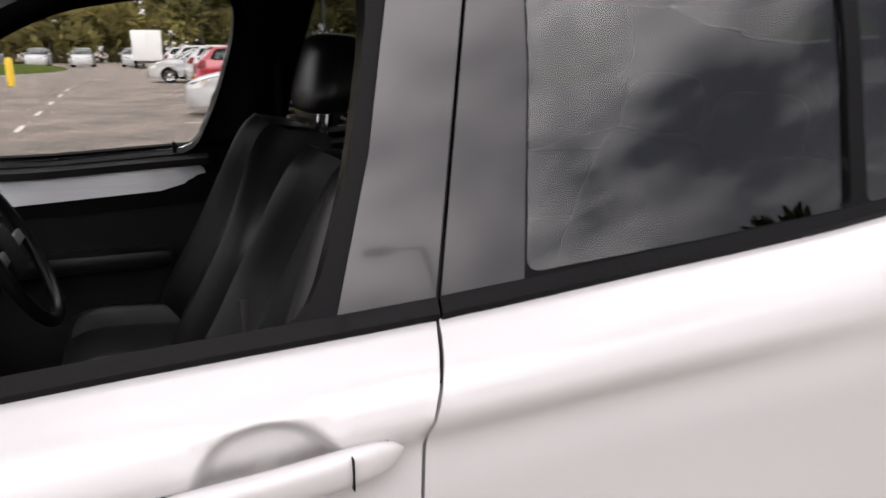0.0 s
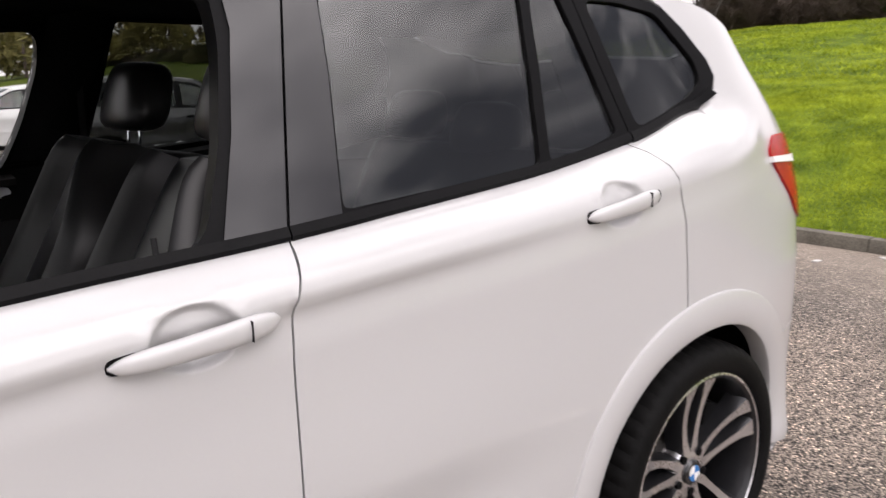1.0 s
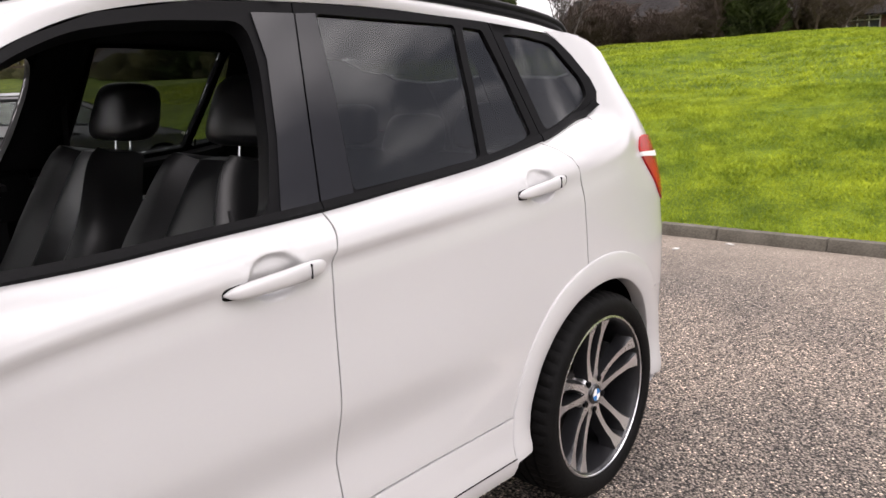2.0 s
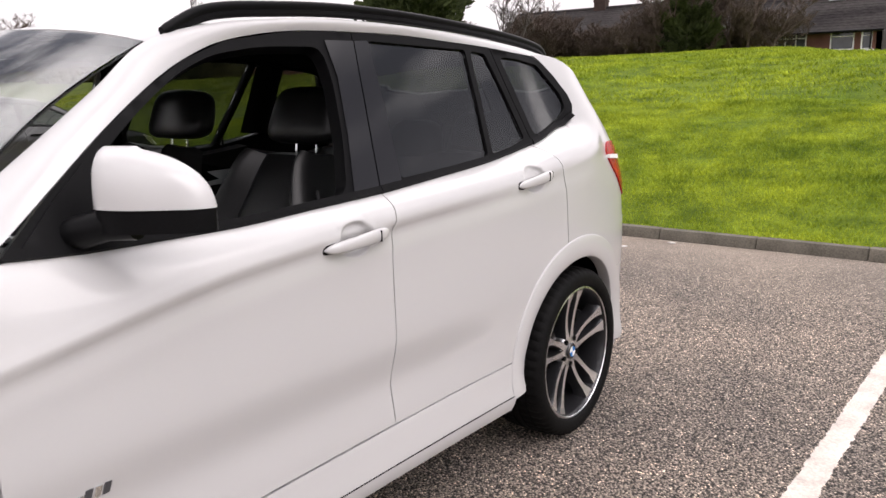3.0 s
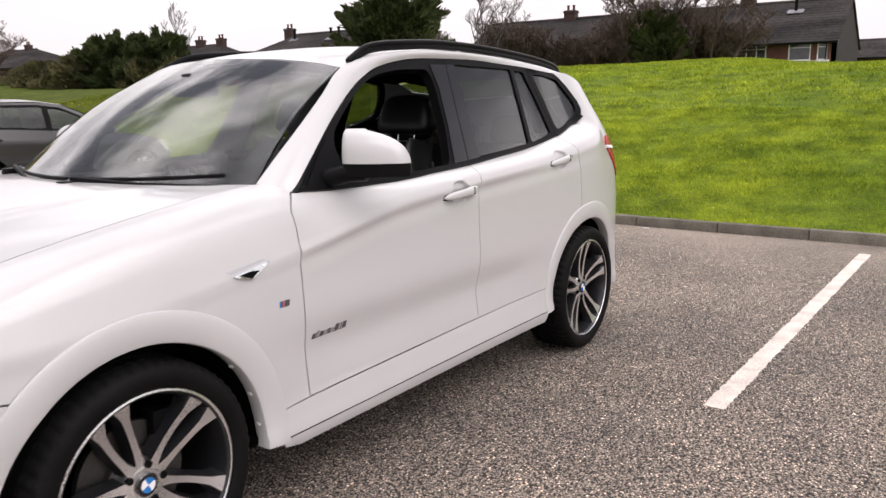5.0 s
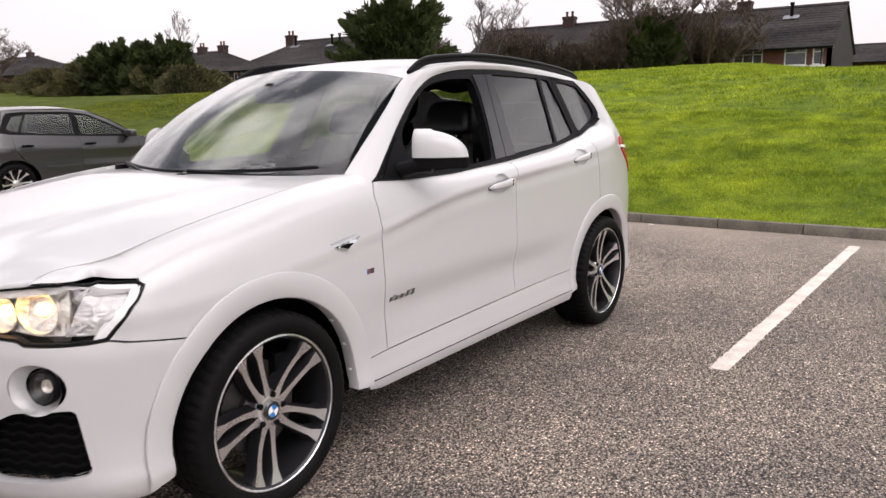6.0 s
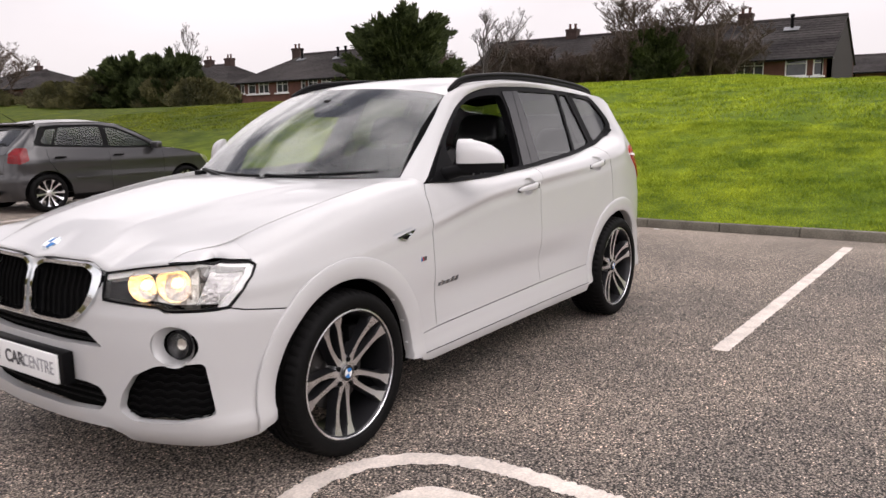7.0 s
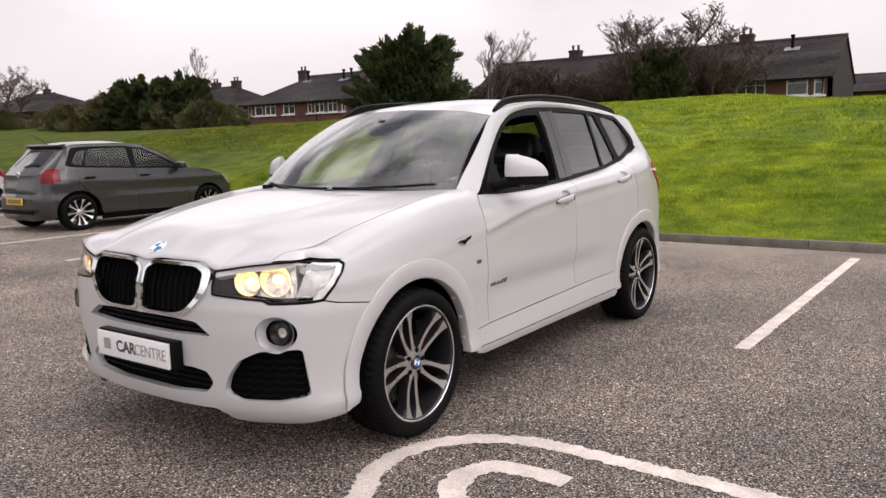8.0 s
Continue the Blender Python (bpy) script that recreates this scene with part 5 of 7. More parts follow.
def build_wheel(parent):
    rim = lathe([(0.262, -0.11), (0.255, -0.06), (0.248, 0.0), (0.250, 0.07), (0.258, 0.100)], 72)
    wheel = part("wheel", rim, M["alloy_dark"], parent, "black tyre on a double-spoke two-tone alloy wheel")
    part("tyre", tyre_mesh(), M["rubber"], wheel)
    part("rim_lip", lathe([(0.258, 0.100), (0.260, 0.108), (0.2665, 0.1135)], 96), M["alloy_dark"], wheel)
    part("rim_edge", lathe([(0.2665, 0.1135), (0.269, 0.116), (0.2745, 0.1145), (0.277, 0.106), (0.272, 0.096)], 96), M["alloy"], wheel, "machined silver rim edge")
    for k in range(5):
        for sg in (-1, 1):
            part("spoke", spoke_mesh(72 * k + 90, sg * 17, sg * 8.4), [M["alloy"], M["alloy_dark"]], wheel)
    hub = part("hub", lathe([(0.074, 0.03), (0.072, 0.060), (0.066, 0.072), (0.050, 0.079), (0.040, 0.079), (0.0, 0.078)], 48), M["alloy"], wheel)
    cap = part("centre_cap", lathe([(0.034, 0.076), (0.034, 0.085), (0.031, 0.088), (0.0, 0.089)], 32), M["black_gloss"], wheel, "round cap with blue and white quarters")
    turn = Matrix(((1, 0, 0, 0), (0, 0, 1, 0.0865), (0, 1, 0, 0), (0, 0, 0, 1)))
    for q in range(4):
        part("cap_quarter", prism([(0, 0)] + arc(0, 0, 0.022, 90 * q, 90 * q + 90, 6), 0.0035, turn), M["blue"] if q % 2 else M["white"], cap)
    for k in range(5):
        a = radians(72 * k + 54)
        bm = lathe([(0.011, 0.066), (0.011, 0.083), (0.006, 0.084), (0.0, 0.080)], 10)
        bm.transform(Matrix.Translation((0.056 * math.cos(a), 0.0, 0.056 * math.sin(a))))
        part("wheel_bolt", bm, M["trim"], wheel)
    part("brake_disc", lathe([(0.165, -0.01), (0.165, 0.012), (0.09, 0.012), (0.085, 0.03), (0.0, 0.03)], 48), M["disc"], wheel)
    part("brake_caliper", box(-0.13, 0.0, 0.06, 0.07, 0.09, 0.15, 0.015, Matrix.Rotation(radians(-25), 4, "Y")), M["trim"], wheel)
    return wheel


def place_wheel(wheel, first, m):
    if first:
        wheel.matrix_basis = m
        return wheel
    w2 = wheel.copy()
    scene.collection.objects.link(w2)
    made = {wheel: w2}
    for o in wheel.children_recursive:
        made[o] = o.copy()
        scene.collection.objects.link(made[o])
        made[o].parent = made[o.parent]
    w2.matrix_basis = m
    return w2


def car_wheels(wheel, spots, track, r):
    for k, (x, sg, spin) in enumerate(spots):
        y = track[0] if x < 1 else track[1]
        place_wheel(wheel, k == 0, Matrix.Translation((x, sg * y, r)) @ Matrix.Rotation(0 if sg > 0 else math.pi, 4, "Z") @ Matrix.Rotation(radians(spin), 4, "Y"))


car_wheels(build_wheel(suv), ((0.0, 1, 3), (2.81, 1, 24), (0.0, -1, 30), (2.81, -1, 50)), (0.826, 0.806), 0.352)


# ---- door mirrors, handles, badges ----
def mirror_shell(z0, z1, grow, sg):
    """The rounded housing between two heights: upright towards the car, sloping away outside."""
    def f(i, j):
        a = 2 * math.pi * i
        z = z0 + (z1 - z0) * j
        t = max(0.0, (z - 1.150) / 0.152)
        wide = 0.204 * max(0.10, 1 - t ** 3.0) ** 0.55 + 2 * grow
        deep = 0.078 * max(0.04, 1 - t ** 4.0) ** 0.5 + grow
        ca, sa = math.cos(a), math.sin(a)
        px = math.copysign(abs(ca) ** 0.7, ca) * deep
        py = math.copysign(abs(sa) ** 0.7, sa) * wide / 2
        px *= 1 - 0.35 * sstep(-0.2, 1.0, py / 0.09)
        if px < 0:
            px *= 0.55
        yy = 0.878 - grow + wide / 2 + py
        return Vector((1.925 + px - 0.45 * (yy - 0.878), sg * yy, z))
    bm = grid(f, 40, 18, closed=True)
    bmesh.ops.holes_fill(bm, edges=[e for e in bm.edges if e.is_boundary])
    bmesh.ops.recalc_face_normals(bm, faces=bm.faces)
    return bm


for sg in (1, -1):
    arm = part("door_mirror", tube([(1.985, sg * 0.80, 1.125), (1.975, sg * 0.85, 1.135), (1.95, sg * 0.90, 1.150), (1.925, sg * 0.96, 1.156)], [0.034, 0.034, 0.032, 0.034], 12), M["trim"], suv, "white door mirror on a black arm")
    part("mirror_cap", mirror_shell(1.184, 1.302, 0.0, sg), M["paint"], arm, "white cap")
    part("mirror_body", mirror_shell(1.138, 1.190, -0.002, sg), M["trim"], arm, "gloss black lower housing")
    sail = panel(SUV.surf, rounded([(2.10, 1.105), (1.99, 1.205), (1.90, 1.275), (1.885, 1.20), (1.885, 1.112)], 0.02), step=0.03, gap=0, rim=0.02, lift=0.010)
    part("mirror_sail", sail if sg > 0 else flipped(sail), M["trim"], arm, "gloss black triangle")


def handle_bar(x0, x1, z0, z1):
    """A bowed pull handle standing off the door."""
    pts, n = [], 22

    def f(i, j):
        t = i
        x, z = x0 + (x1 - x0) * t, z0 + (z1 - z0) * t
        end = (1 - abs(2 * t - 1) ** 5) ** 0.5
        p, nn = SUV.surf(x, z)
        flat = 0.930 + suv_side(x, z)[0]
        a = 2 * math.pi * j
        out = 0.020 + 0.010 * math.sin(math.pi * t)
        hh = (0.0175 - 0.002 * math.cos(math.pi * t)) * max(0.12, end)
        yy = flat + out * 0.62 + math.copysign(abs(math.sin(a)) ** 0.8, math.sin(a)) * 0.013 * max(0.3, end) - 0.008 * (1 - end)
        return Vector((x, yy, z + math.copysign(abs(math.cos(a)) ** 0.8, math.cos(a)) * hh))
    bm = grid(f, n, 20)
    bmesh.ops.remove_doubles(bm, verts=bm.verts, dist=1e-5)
    bmesh.ops.holes_fill(bm, edges=[e for e in bm.edges if e.is_boundary])
    bmesh.ops.recalc_face_normals(bm, faces=bm.faces)
    return bm


def handle_pad(x, z, lx, lz):
    return panel(SUV.surf, rounded([(x - lx, z - lz), (x + lx, z - lz * 0.8), (x + lx, z + lz * 0.7), (x - lx, z + lz)], lz * 0.9), step=0.012, gap=0, rim=0.004, lift=0.0015)


for (fd, rd), fl in zip(((FRONT_DOORS[0], REAR_DOORS[0]), (FRONT_DOORS[1], REAR_DOORS[1])), (lambda b: b, flipped)):
    for own, x0, x1, z0, z1 in ((fd, 1.384, 1.136, 1.004, 1.022), (rd, 0.452, 0.215, 1.082, 1.106)):
        h = part("door_handle", fl(handle_bar(x0, x1, z0, z1)), M["paint"], own, "white pull handle")
        part("handle_gasket", fl(handle_pad(x0 - 0.022, z0 + 0.001, 0.024, 0.0165)), M["trim"], h, "black gasket")
        part("handle_gasket", fl(handle_pad(x1 + 0.036, z1 - 0.002, 0.028, 0.0158)), M["trim"], h, "black gasket")
        part("handle_split", fl(box(x1 + 0.055, 0.930 + suv_side(x1, z1)[0] + 0.0265, z1 - 0.004, 0.0016, 0.010, 0.031)), M["trim"], h)

for fl in (lambda b: b, flipped):
    vent = part("wing_vent", fl(panel(SUV.surf, rounded([(2.352, 0.908), (2.432, 0.866), (2.50, 0.884), (2.44, 0.893)], 0.006), step=0.015, gap=0, rim=0.006, lift=0.006)), M["chrome"], suv, "small chrome arrow-shaped side vent")
    part("vent_mesh", fl(panel(SUV.surf, [(2.40, 0.889), (2.434, 0.872), (2.478, 0.884), (2.44, 0.889)], step=0.015, gap=0, rim=0.003, lift=0.009)), M["trim"], vent)
    part("vent_crease", fl(panel(SUV.surf, [(2.36, 0.914), (2.50, 0.893), (2.515, 0.899), (2.38, 0.918)], step=0.015, gap=0, rim=0.002, lift=0.0025)), M["silver"], vent)
    for k, (c, x) in enumerate((("blue", 2.321), ("ink", 2.3155), ("red", 2.310))):
        part("stripe_badge", fl(panel(SUV.surf, [(x, 0.754), (x + 0.0055, 0.754), (x + 0.0015, 0.773), (x - 0.004, 0.773)], step=0.02, gap=0, rim=0.002, lift=0.003)), M[c], suv, "small striped badge")
    part("stripe_badge", fl(panel(SUV.surf, [(2.285, 0.754), (2.306, 0.754), (2.302, 0.773), (2.281, 0.773)], step=0.02, gap=0, rim=0.002, lift=0.003)), M["ink"], suv, "small striped badge")
    # illegible chrome lettering: bars of its size
    for k in range(9):
        x = 2.168 - 0.0198 * k
        tall = 0.024 if k in (1, 6, 7, 8) else 0.017
        part("badge_bar", fl(panel(SUV.surf, [(x, 0.612), (x + 0.015, 0.612), (x + 0.010, 0.612 + tall), (x - 0.005, 0.612 + tall)], step=0.02, gap=0, rim=0.003, lift=0.003)), M["chrome"] if k % 2 else M["ink"], suv, "small dark chrome model badge")

# ---- cabin ----
part("cabin_floor", box(1.15, 0, 0.36, 2.3, 1.56, 0.06, 0.02), M["plastic"], suv, "dark carpeted cabin floor")
part("underbody", box(1.42, 0, 0.235, 3.7, 1.36, 0.13, 0.05), M["liner"], suv, "dark underbody")


def dash_f(i, j):
    y = -0.70 + 1.40 * i
    prof = [(2.42, 1.04), (2.25, 1.075), (2.02, 1.07), (1.90, 1.03), (1.86, 0.95), (1.90, 0.80), (1.96, 0.60)]
    x, z = prof[round(j * 6)]
    hump = 0.045 * math.exp(-((y + 0.37) / 0.2) ** 2)
    return Vector((x - 0.10 * (y / 0.7) ** 2 * (1 if j < 0.2 else 0.2), y, z + (hump if 0.2 < j < 0.7 else 0)))


part("dashboard", thick(grid(dash_f, 30, 6), 0.02), M["plastic"], suv, "black dashboard")
part("centre_console", box(1.45, 0, 0.58, 0.95, 0.24, 0.36, 0.04), M["plastic"], suv)
# steering wheel on the car's right side
sw = Matrix.Translation((1.64, -0.37, 0.955)) @ Matrix.Rotation(radians(-66), 4, "Y")
bm = bmesh.new()
ringpts = [(0.185 * math.cos(2 * math.pi * k / 40), 0.185 * math.sin(2 * math.pi * k / 40), 0) for k in range(41)]
bm = tube(ringpts, 0.015, 10, caps=False)
bm.transform(sw)
wheel_rim = part("steering_wheel", bm, M["leather"], suv, "black leather steering wheel with silver spokes")
bm = box(0, 0, -0.02, 0.12, 0.15, 0.05, 0.02)
bm.transform(sw)
part("wheel_hub", bm, M["plastic"], wheel_rim)
for a in (0, 180, 250, 290):
    bm = box(0.11, 0, -0.005, 0.13, 0.028, 0.012, 0.004)
    bm.transform(sw @ Matrix.Rotation(radians(a + 90), 4, "Z"))
    part("wheel_spoke", bm, M["silver"], wheel_rim)


def pad(w, d, h, bolster, m, crown=0.02):
    """An upholstered slab: raised sides, soft edges; w across (y), d along (x), h deep (z)."""
    def f(i, j):
        a, b = 2 * i - 1, 2 * j - 1
        edge = (1 - abs(a) ** 6) * (1 - abs(b) ** 6)
        bol = bolster * (sstep(0.50, 0.80, abs(b)) - 0.7 * sstep(0.86, 1.0, abs(b)))
        return Vector((a * d / 2, b * w / 2, h * (0.35 + 0.65 * edge ** 0.35) + bol * edge ** 0.3 + crown * (1 - a * a) * (1 - b * b) - 0.008 * math.exp(-((abs(b) - 0.5) / 0.03) ** 2)))
    top = grid(f, 24, 28)
    low = grid(lambda i, j: Vector(((2 * i - 1) * d / 2, (1 - 2 * j) * w / 2, 0)), 24, 28)
    bm = merge(top, low)
    bmesh.ops.remove_doubles(bm, verts=bm.verts, dist=1e-4)
    bed = [e for e in bm.edges if e.is_boundary]
    bmesh.ops.bridge_loops(bm, edges=bed) if bed else None
    bmesh.ops.recalc_face_normals(bm, faces=bm.faces)
    bm.transform(m)
    return bm


def headrest(m):
    bm = bmesh.new()
    bmesh.ops.create_cube(bm, size=1)
    bmesh.ops.subdivide_edges(bm, edges=bm.edges[:], cuts=6, use_grid_fill=True)
    for v in bm.verts:
        p = v.co * 2
        s = (abs(p.x) ** 4 + abs(p.y) ** 4 + abs(p.z) ** 4) ** 0.25
        q = p / s
        v.co = Vector((q.x * 0.060 - 0.02 * q.z - 0.02 * (q.y * q.y), q.y * (0.160 - 0.020 * q.z), q.z * 0.096))
    bm.transform(m)
    return bm


def front_seat(y, x=1.28):
    seat = part("front_seat", pad(0.52, 0.54, 0.15, 0.05, Matrix.Translation((x + 0.08, y, 0.53)) @ Matrix.Rotation(radians(-7), 4, "Y")), M["leather"], suv, "black leather sports seat")
    bm = pad(0.54, 0.66, 0.11, 0.075, Matrix.Identity(4))
    for v in bm.verts:
        t = v.co.x / 0.32
        v.co.y *= 1.0 - 0.36 * sstep(0.0, 1.0, -t)
        v.co.z += 0.035 * t * t
    bm.transform(Matrix.Translation((x - 0.195, y, 0.885)) @ Matrix.Rotation(radians(63), 4, "Y"))
    part("backrest", bm, M["leather"], seat)
    part("headrest", headrest(Matrix.Translation((x - 0.335, y, 1.335)) @ Matrix.Rotation(radians(-4), 4, "Y")), M["leather"], seat)
    for dy in (-0.05, 0.05):
        part("headrest_post", tube([(x - 0.325, y + dy, 1.18), (x - 0.333, y + dy, 1.27)], 0.0045, 8), M["chrome"], seat)


front_seat(-0.37, 1.245)
front_seat(0.37, 1.255)
bench = part("rear_bench", pad(1.30, 0.50, 0.16, 0.02, Matrix.Translation((0.30, 0, 0.53)) @ Matrix.Rotation(radians(-6), 4, "Y")), M["leather"], suv, "black leather rear bench")
part("backrest", pad(1.30, 0.62, 0.12, 0.02, Matrix.Translation((-0.06, 0, 0.84)) @ Matrix.Rotation(radians(68), 4, "Y")), M["leather"], bench)
for y in (-0.38, 0.0, 0.38):
    part("headrest", headrest(Matrix.Translation((-0.10, y, 1.24 if y else 1.2)) @ Matrix.Scale(0.9, 4)), M["leather"], bench)


def card_at(u, v, off=0.0):
    return Vector((u, 0.775 - 0.05 * sstep(0.75, 0.35, u) - off - 0.05 * sstep(0.9, 0.5, v) + 0.02 * sstep(0.95, 1.05, v), v)), Vector((0, -1, 0))


def door_card(x0, x1):
    top = lambda x: X_BELT(x) - 0.03
    return panel(card_at, [(x0, 0.46), (x1, 0.46), (x1, top(x1)), ((x0 + x1) / 2, top((x0 + x1) / 2)), (x0, top(x0))], step=0.06, gap=0, rim=0.02)


def card_strip(pts, off):
    return panel(lambda u, v: card_at(u, v, off), rounded(pts, 0.02), step=0.04, gap=0, rim=0.02)


for (fd, rd), fl in zip(((FRONT_DOORS[0], REAR_DOORS[0]), (FRONT_DOORS[1], REAR_DOORS[1])), (lambda b: b, flipped)):
    for own, x0, x1 in ((fd, 1.17, 2.12), (rd, 0.32, 1.07)):
        card = part("door_card", fl(door_card(x0, x1)), M["plastic"], own, "black inner door panel")
        part("door_trim_strip", fl(card_strip([(x0 + 0.01, 1.005), (x0 + 0.01, 1.065), (x1 - 0.12, 1.045), (x1 - 0.04, 0.98), (x1 - 0.12, 0.965)], 0.012)), M["silver"], card, "brushed silver strip")
        part("armrest", fl(box((x0 + x1) / 2 - 0.06, 0.725, 0.82, (x1 - x0) * 0.62, 0.09, 0.055, 0.02)), M["leather"], card, "padded armrest")
        part("window_ledge", fl(panel(lambda u, v: (SUV.surf(u, X_BELT(u))[0] + Vector((0, -0.012 - v, -0.008 - 0.1 * v)), Vector((0, 0, 1))), [(x0, 0), (x1, 0), (x1, 0.085), (x0, 0.085)], step=0.05, gap=0, rim=0.02)), M["plastic"], card, "black ledge along the window")
        part("lock_pin", fl(tube([(x0 + 0.09, 0.770, X_BELT(x0 + 0.09)), (x0 + 0.09, 0.765, X_BELT(x0 + 0.09) + 0.032)], 0.005, 8)), M["plastic"], card)
# inner pillars and lining round the windows
for fl in (lambda b: b, flipped):
    for x0, x1 in ((1.10, 0.90), (0.24, 0.14)):
        def pil(i, j, x0=x0, x1=x1):
            z = X_BELT(x0) + 0.03 + (1.55 - X_BELT(x0)) * i
            xm = (x0 - 0.12 * i) if x0 > 0.5 else x0
            t = 2 * j - 1
            p = SUV.surf(xm - 0.02, z)[0]
            return Vector((xm - 0.02 + t * 0.085, p.y - 0.022 - 0.05 * (1 - t * t), z))
        part("inner_pillar", fl(grid(pil, 10, 8)), M["headliner"], suv, "dark inner pillar lining")
    def side_liner(i, j):
        c = catmull([SUV.surf(a, b)[0] for a, b in TOP_OUT[1:]], 4)
        p = c[round(i * (len(c) - 1))]
        return p + Vector((0, -0.014 - 0.16 * j, -0.026 + 0.034 * j))
    part("roof_side_lining", fl(grid(side_liner, 40, 4)), M["headliner"], suv, "dark roof edge lining")
    def belt_liner(i, j):
        x = -0.28 + 2.33 * i
        return SUV.surf(x, X_BELT(x))[0] + Vector((0, -0.022 - 0.05 * j, 0.004 - 0.15 * j))
    part("belt_lining", fl(grid(belt_liner, 40, 3)), M["headliner"], suv, "dark lining below the windows")
    part("seat_belt", fl(grid(lambda i, j: Vector((0.985 - 0.02 * j, 0.655 - 0.01 * i + 0.03 * math.sin(3 * i), 0.55 + 0.85 * i)), 10, 1)), M["plastic"], suv)
part("rear_view_mirror", box(1.86, -0.02, 1.452, 0.035, 0.24, 0.065, 0.02, Matrix.Rotation(radians(8), 4, "Z")), M["plastic"], suv, "black interior mirror")
part("mirror_stalk", box(1.885, -0.02, 1.492, 0.05, 0.05, 0.05, 0.012), M["plastic"], suv)
part("parcel_shelf", box(-0.42, 0, 1.05, 0.55, 1.30, 0.03, 0.01), M["plastic"], suv)

# ---- houses beyond the lawn ----
def bungalow(label, xr, y0, y1, half, ground, eave, ridge, hip0, hip1, windows, chimneys, wall="brick", side_window=None, flues=()):
    """A long low house whose ridge runs along y; its front looks along +x. windows: (y middle, width, bottom, top, panes)."""
    h = empty("house", (xr, (y0 + y1) / 2, ground), label, "house", "houses beyond the lawn")
    xf, xb, t = xr + half, xr - half, 0.25
    # front wall with its window openings
    ws_ = sorted(windows)
    flat = lambda u, v: (Vector((xf, u, v)), Vector((1, 0, 0)))
    gaps = [[(ym - wd / 2, zb), (ym + wd / 2, zb), (ym + wd / 2, zt), (ym - wd / 2, zt)] for ym, wd, zb, zt, _ in ws_]
    part("front_wall", panel(flat, [(y0, ground), (y1, ground), (y1, eave), (y0, eave)], gaps, step=0.7, gap=0, rim=t), M[wall], h, smooth=False)
    part("back_wall", box(xb + t / 2, (y0 + y1) / 2, (ground + eave) / 2, t, y1 - y0, eave - ground), M[wall], h, smooth=False)
    for ye, hip in ((y0, hip0), (y1, hip1)):
        pts = [(xb, ground), (xf, ground), (xf, eave), (xb, eave)] if hip else [(xb, ground), (xf, ground), (xf, eave), (xr, ridge - 0.08), (xb, eave)]
        m = Matrix(((1, 0, 0, 0), (0, 0, 1, ye - (t if ye == y1 else 0)), (0, 1, 0, 0), (0, 0, 0, 1)))
        part("end_wall", prism(pts, t, m), M["render_wall" if not hip else wall], h, smooth=False)
    # roof in two slopes with thickness, hipped where it is
    o = 0.35
    drop = (ridge - eave) * o / half
    a0, a1 = y0 - (o if hip0 else 0.12), y1 + (o if hip1 else 0.12)
    r0, r1 = y0 + (half if hip0 else -0.12), y1 - (half if hip1 else -0.12)
    bm = bmesh.new()
    v = [bm.verts.new(p) for p in ((xf + o, a0, eave - drop), (xf + o, a1, eave - drop), (xr, r1, ridge), (xr, r0, ridge), (xb - o, a0, eave - drop), (xb - o, a1, eave - drop))]
    bm.faces.new((v[0], v[1], v[2], v[3]))
    bm.faces.new((v[5], v[4], v[3], v[2]))
    if hip0:
        bm.faces.new((v[4], v[0], v[3]))
    if hip1:
        bm.faces.new((v[1], v[5], v[2]))
    bmesh.ops.solidify(bm, geom=bm.faces[:], thickness=0.12)
    roof = part("roof", bm, M["slate"], h, smooth=False)
    # courses of slates as slight steps
    n = 16
    for k in range(1, n):
        s = k / n
        z = eave - drop + (ridge - eave + drop) * s + 0.02
        x = xf + o + (xr - xf - o) * s
        ya = a0 + (r0 - a0) * s
        yb = a1 + (r1 - a1) * s
        part("slate_course", box(x, (ya + yb) / 2, z - 0.012, 0.10, yb - ya - 0.05, 0.012, 0, Matrix.Rotation(math.atan2(ridge - eave, half), 4, "Y")), M["slate"], roof, smooth=False)
    part("ridge_tiles", tube([(xr, r0, ridge + 0.02), (xr, r1, ridge + 0.02)], 0.11, 6), M["slate"], roof)
    part("gutter", tube([(xf + o + 0.04, a0, eave - drop - 0.02), (xf + o + 0.04, a1, eave - drop - 0.02)], 0.06, 6), M["trim"], h)
    part("soffit", box(xf + o / 2, (a0 + a1) / 2, eave - drop - 0.06, o, a1 - a0, 0.05), M["ink"], h, smooth=False)
    for yp in (y0 + 0.6, (y0 + y1) / 2 + 0.4, y1 - 0.5):
        part("downpipe", tube([(xf + 0.06, yp, ground), (xf + 0.06, yp, eave - drop)], 0.045, 6), M["trim"], h)
    for ym, wd, zb, zt, panes in ws_:
        add_window(h, Vector((xf, ym, (zb + zt) / 2)), 0, wd, zt - zb, panes)
    if side_window:
        xm, wd, zb, zt = side_window
        add_window(h, Vector((xm, y1, (zb + zt) / 2)), 90, wd, zt - zb, 1)
    for yf, up in flues:
        xs, zs = xr + half * (1 - up), eave + (ridge - eave) * up
        fl = part("flue_pipe", tube([(xs, yf, zs - 0.1), (xs, yf, zs + 0.75)], 0.10, 8), M["trim"], roof, "black flue pipe")
        part("flue_cowl", tube([(xs, yf, zs + 0.75), (xs, yf, zs + 0.9)], 0.14, 8), M["trim"], roof)
        part("lead_flashing", box(xs + 0.14, yf, zs + 0.0, 0.5, 0.9, 0.05, 0, Matrix.Rotation(math.atan2(ridge - eave, half), 4, "Y")), M["galv"], roof, smooth=False)
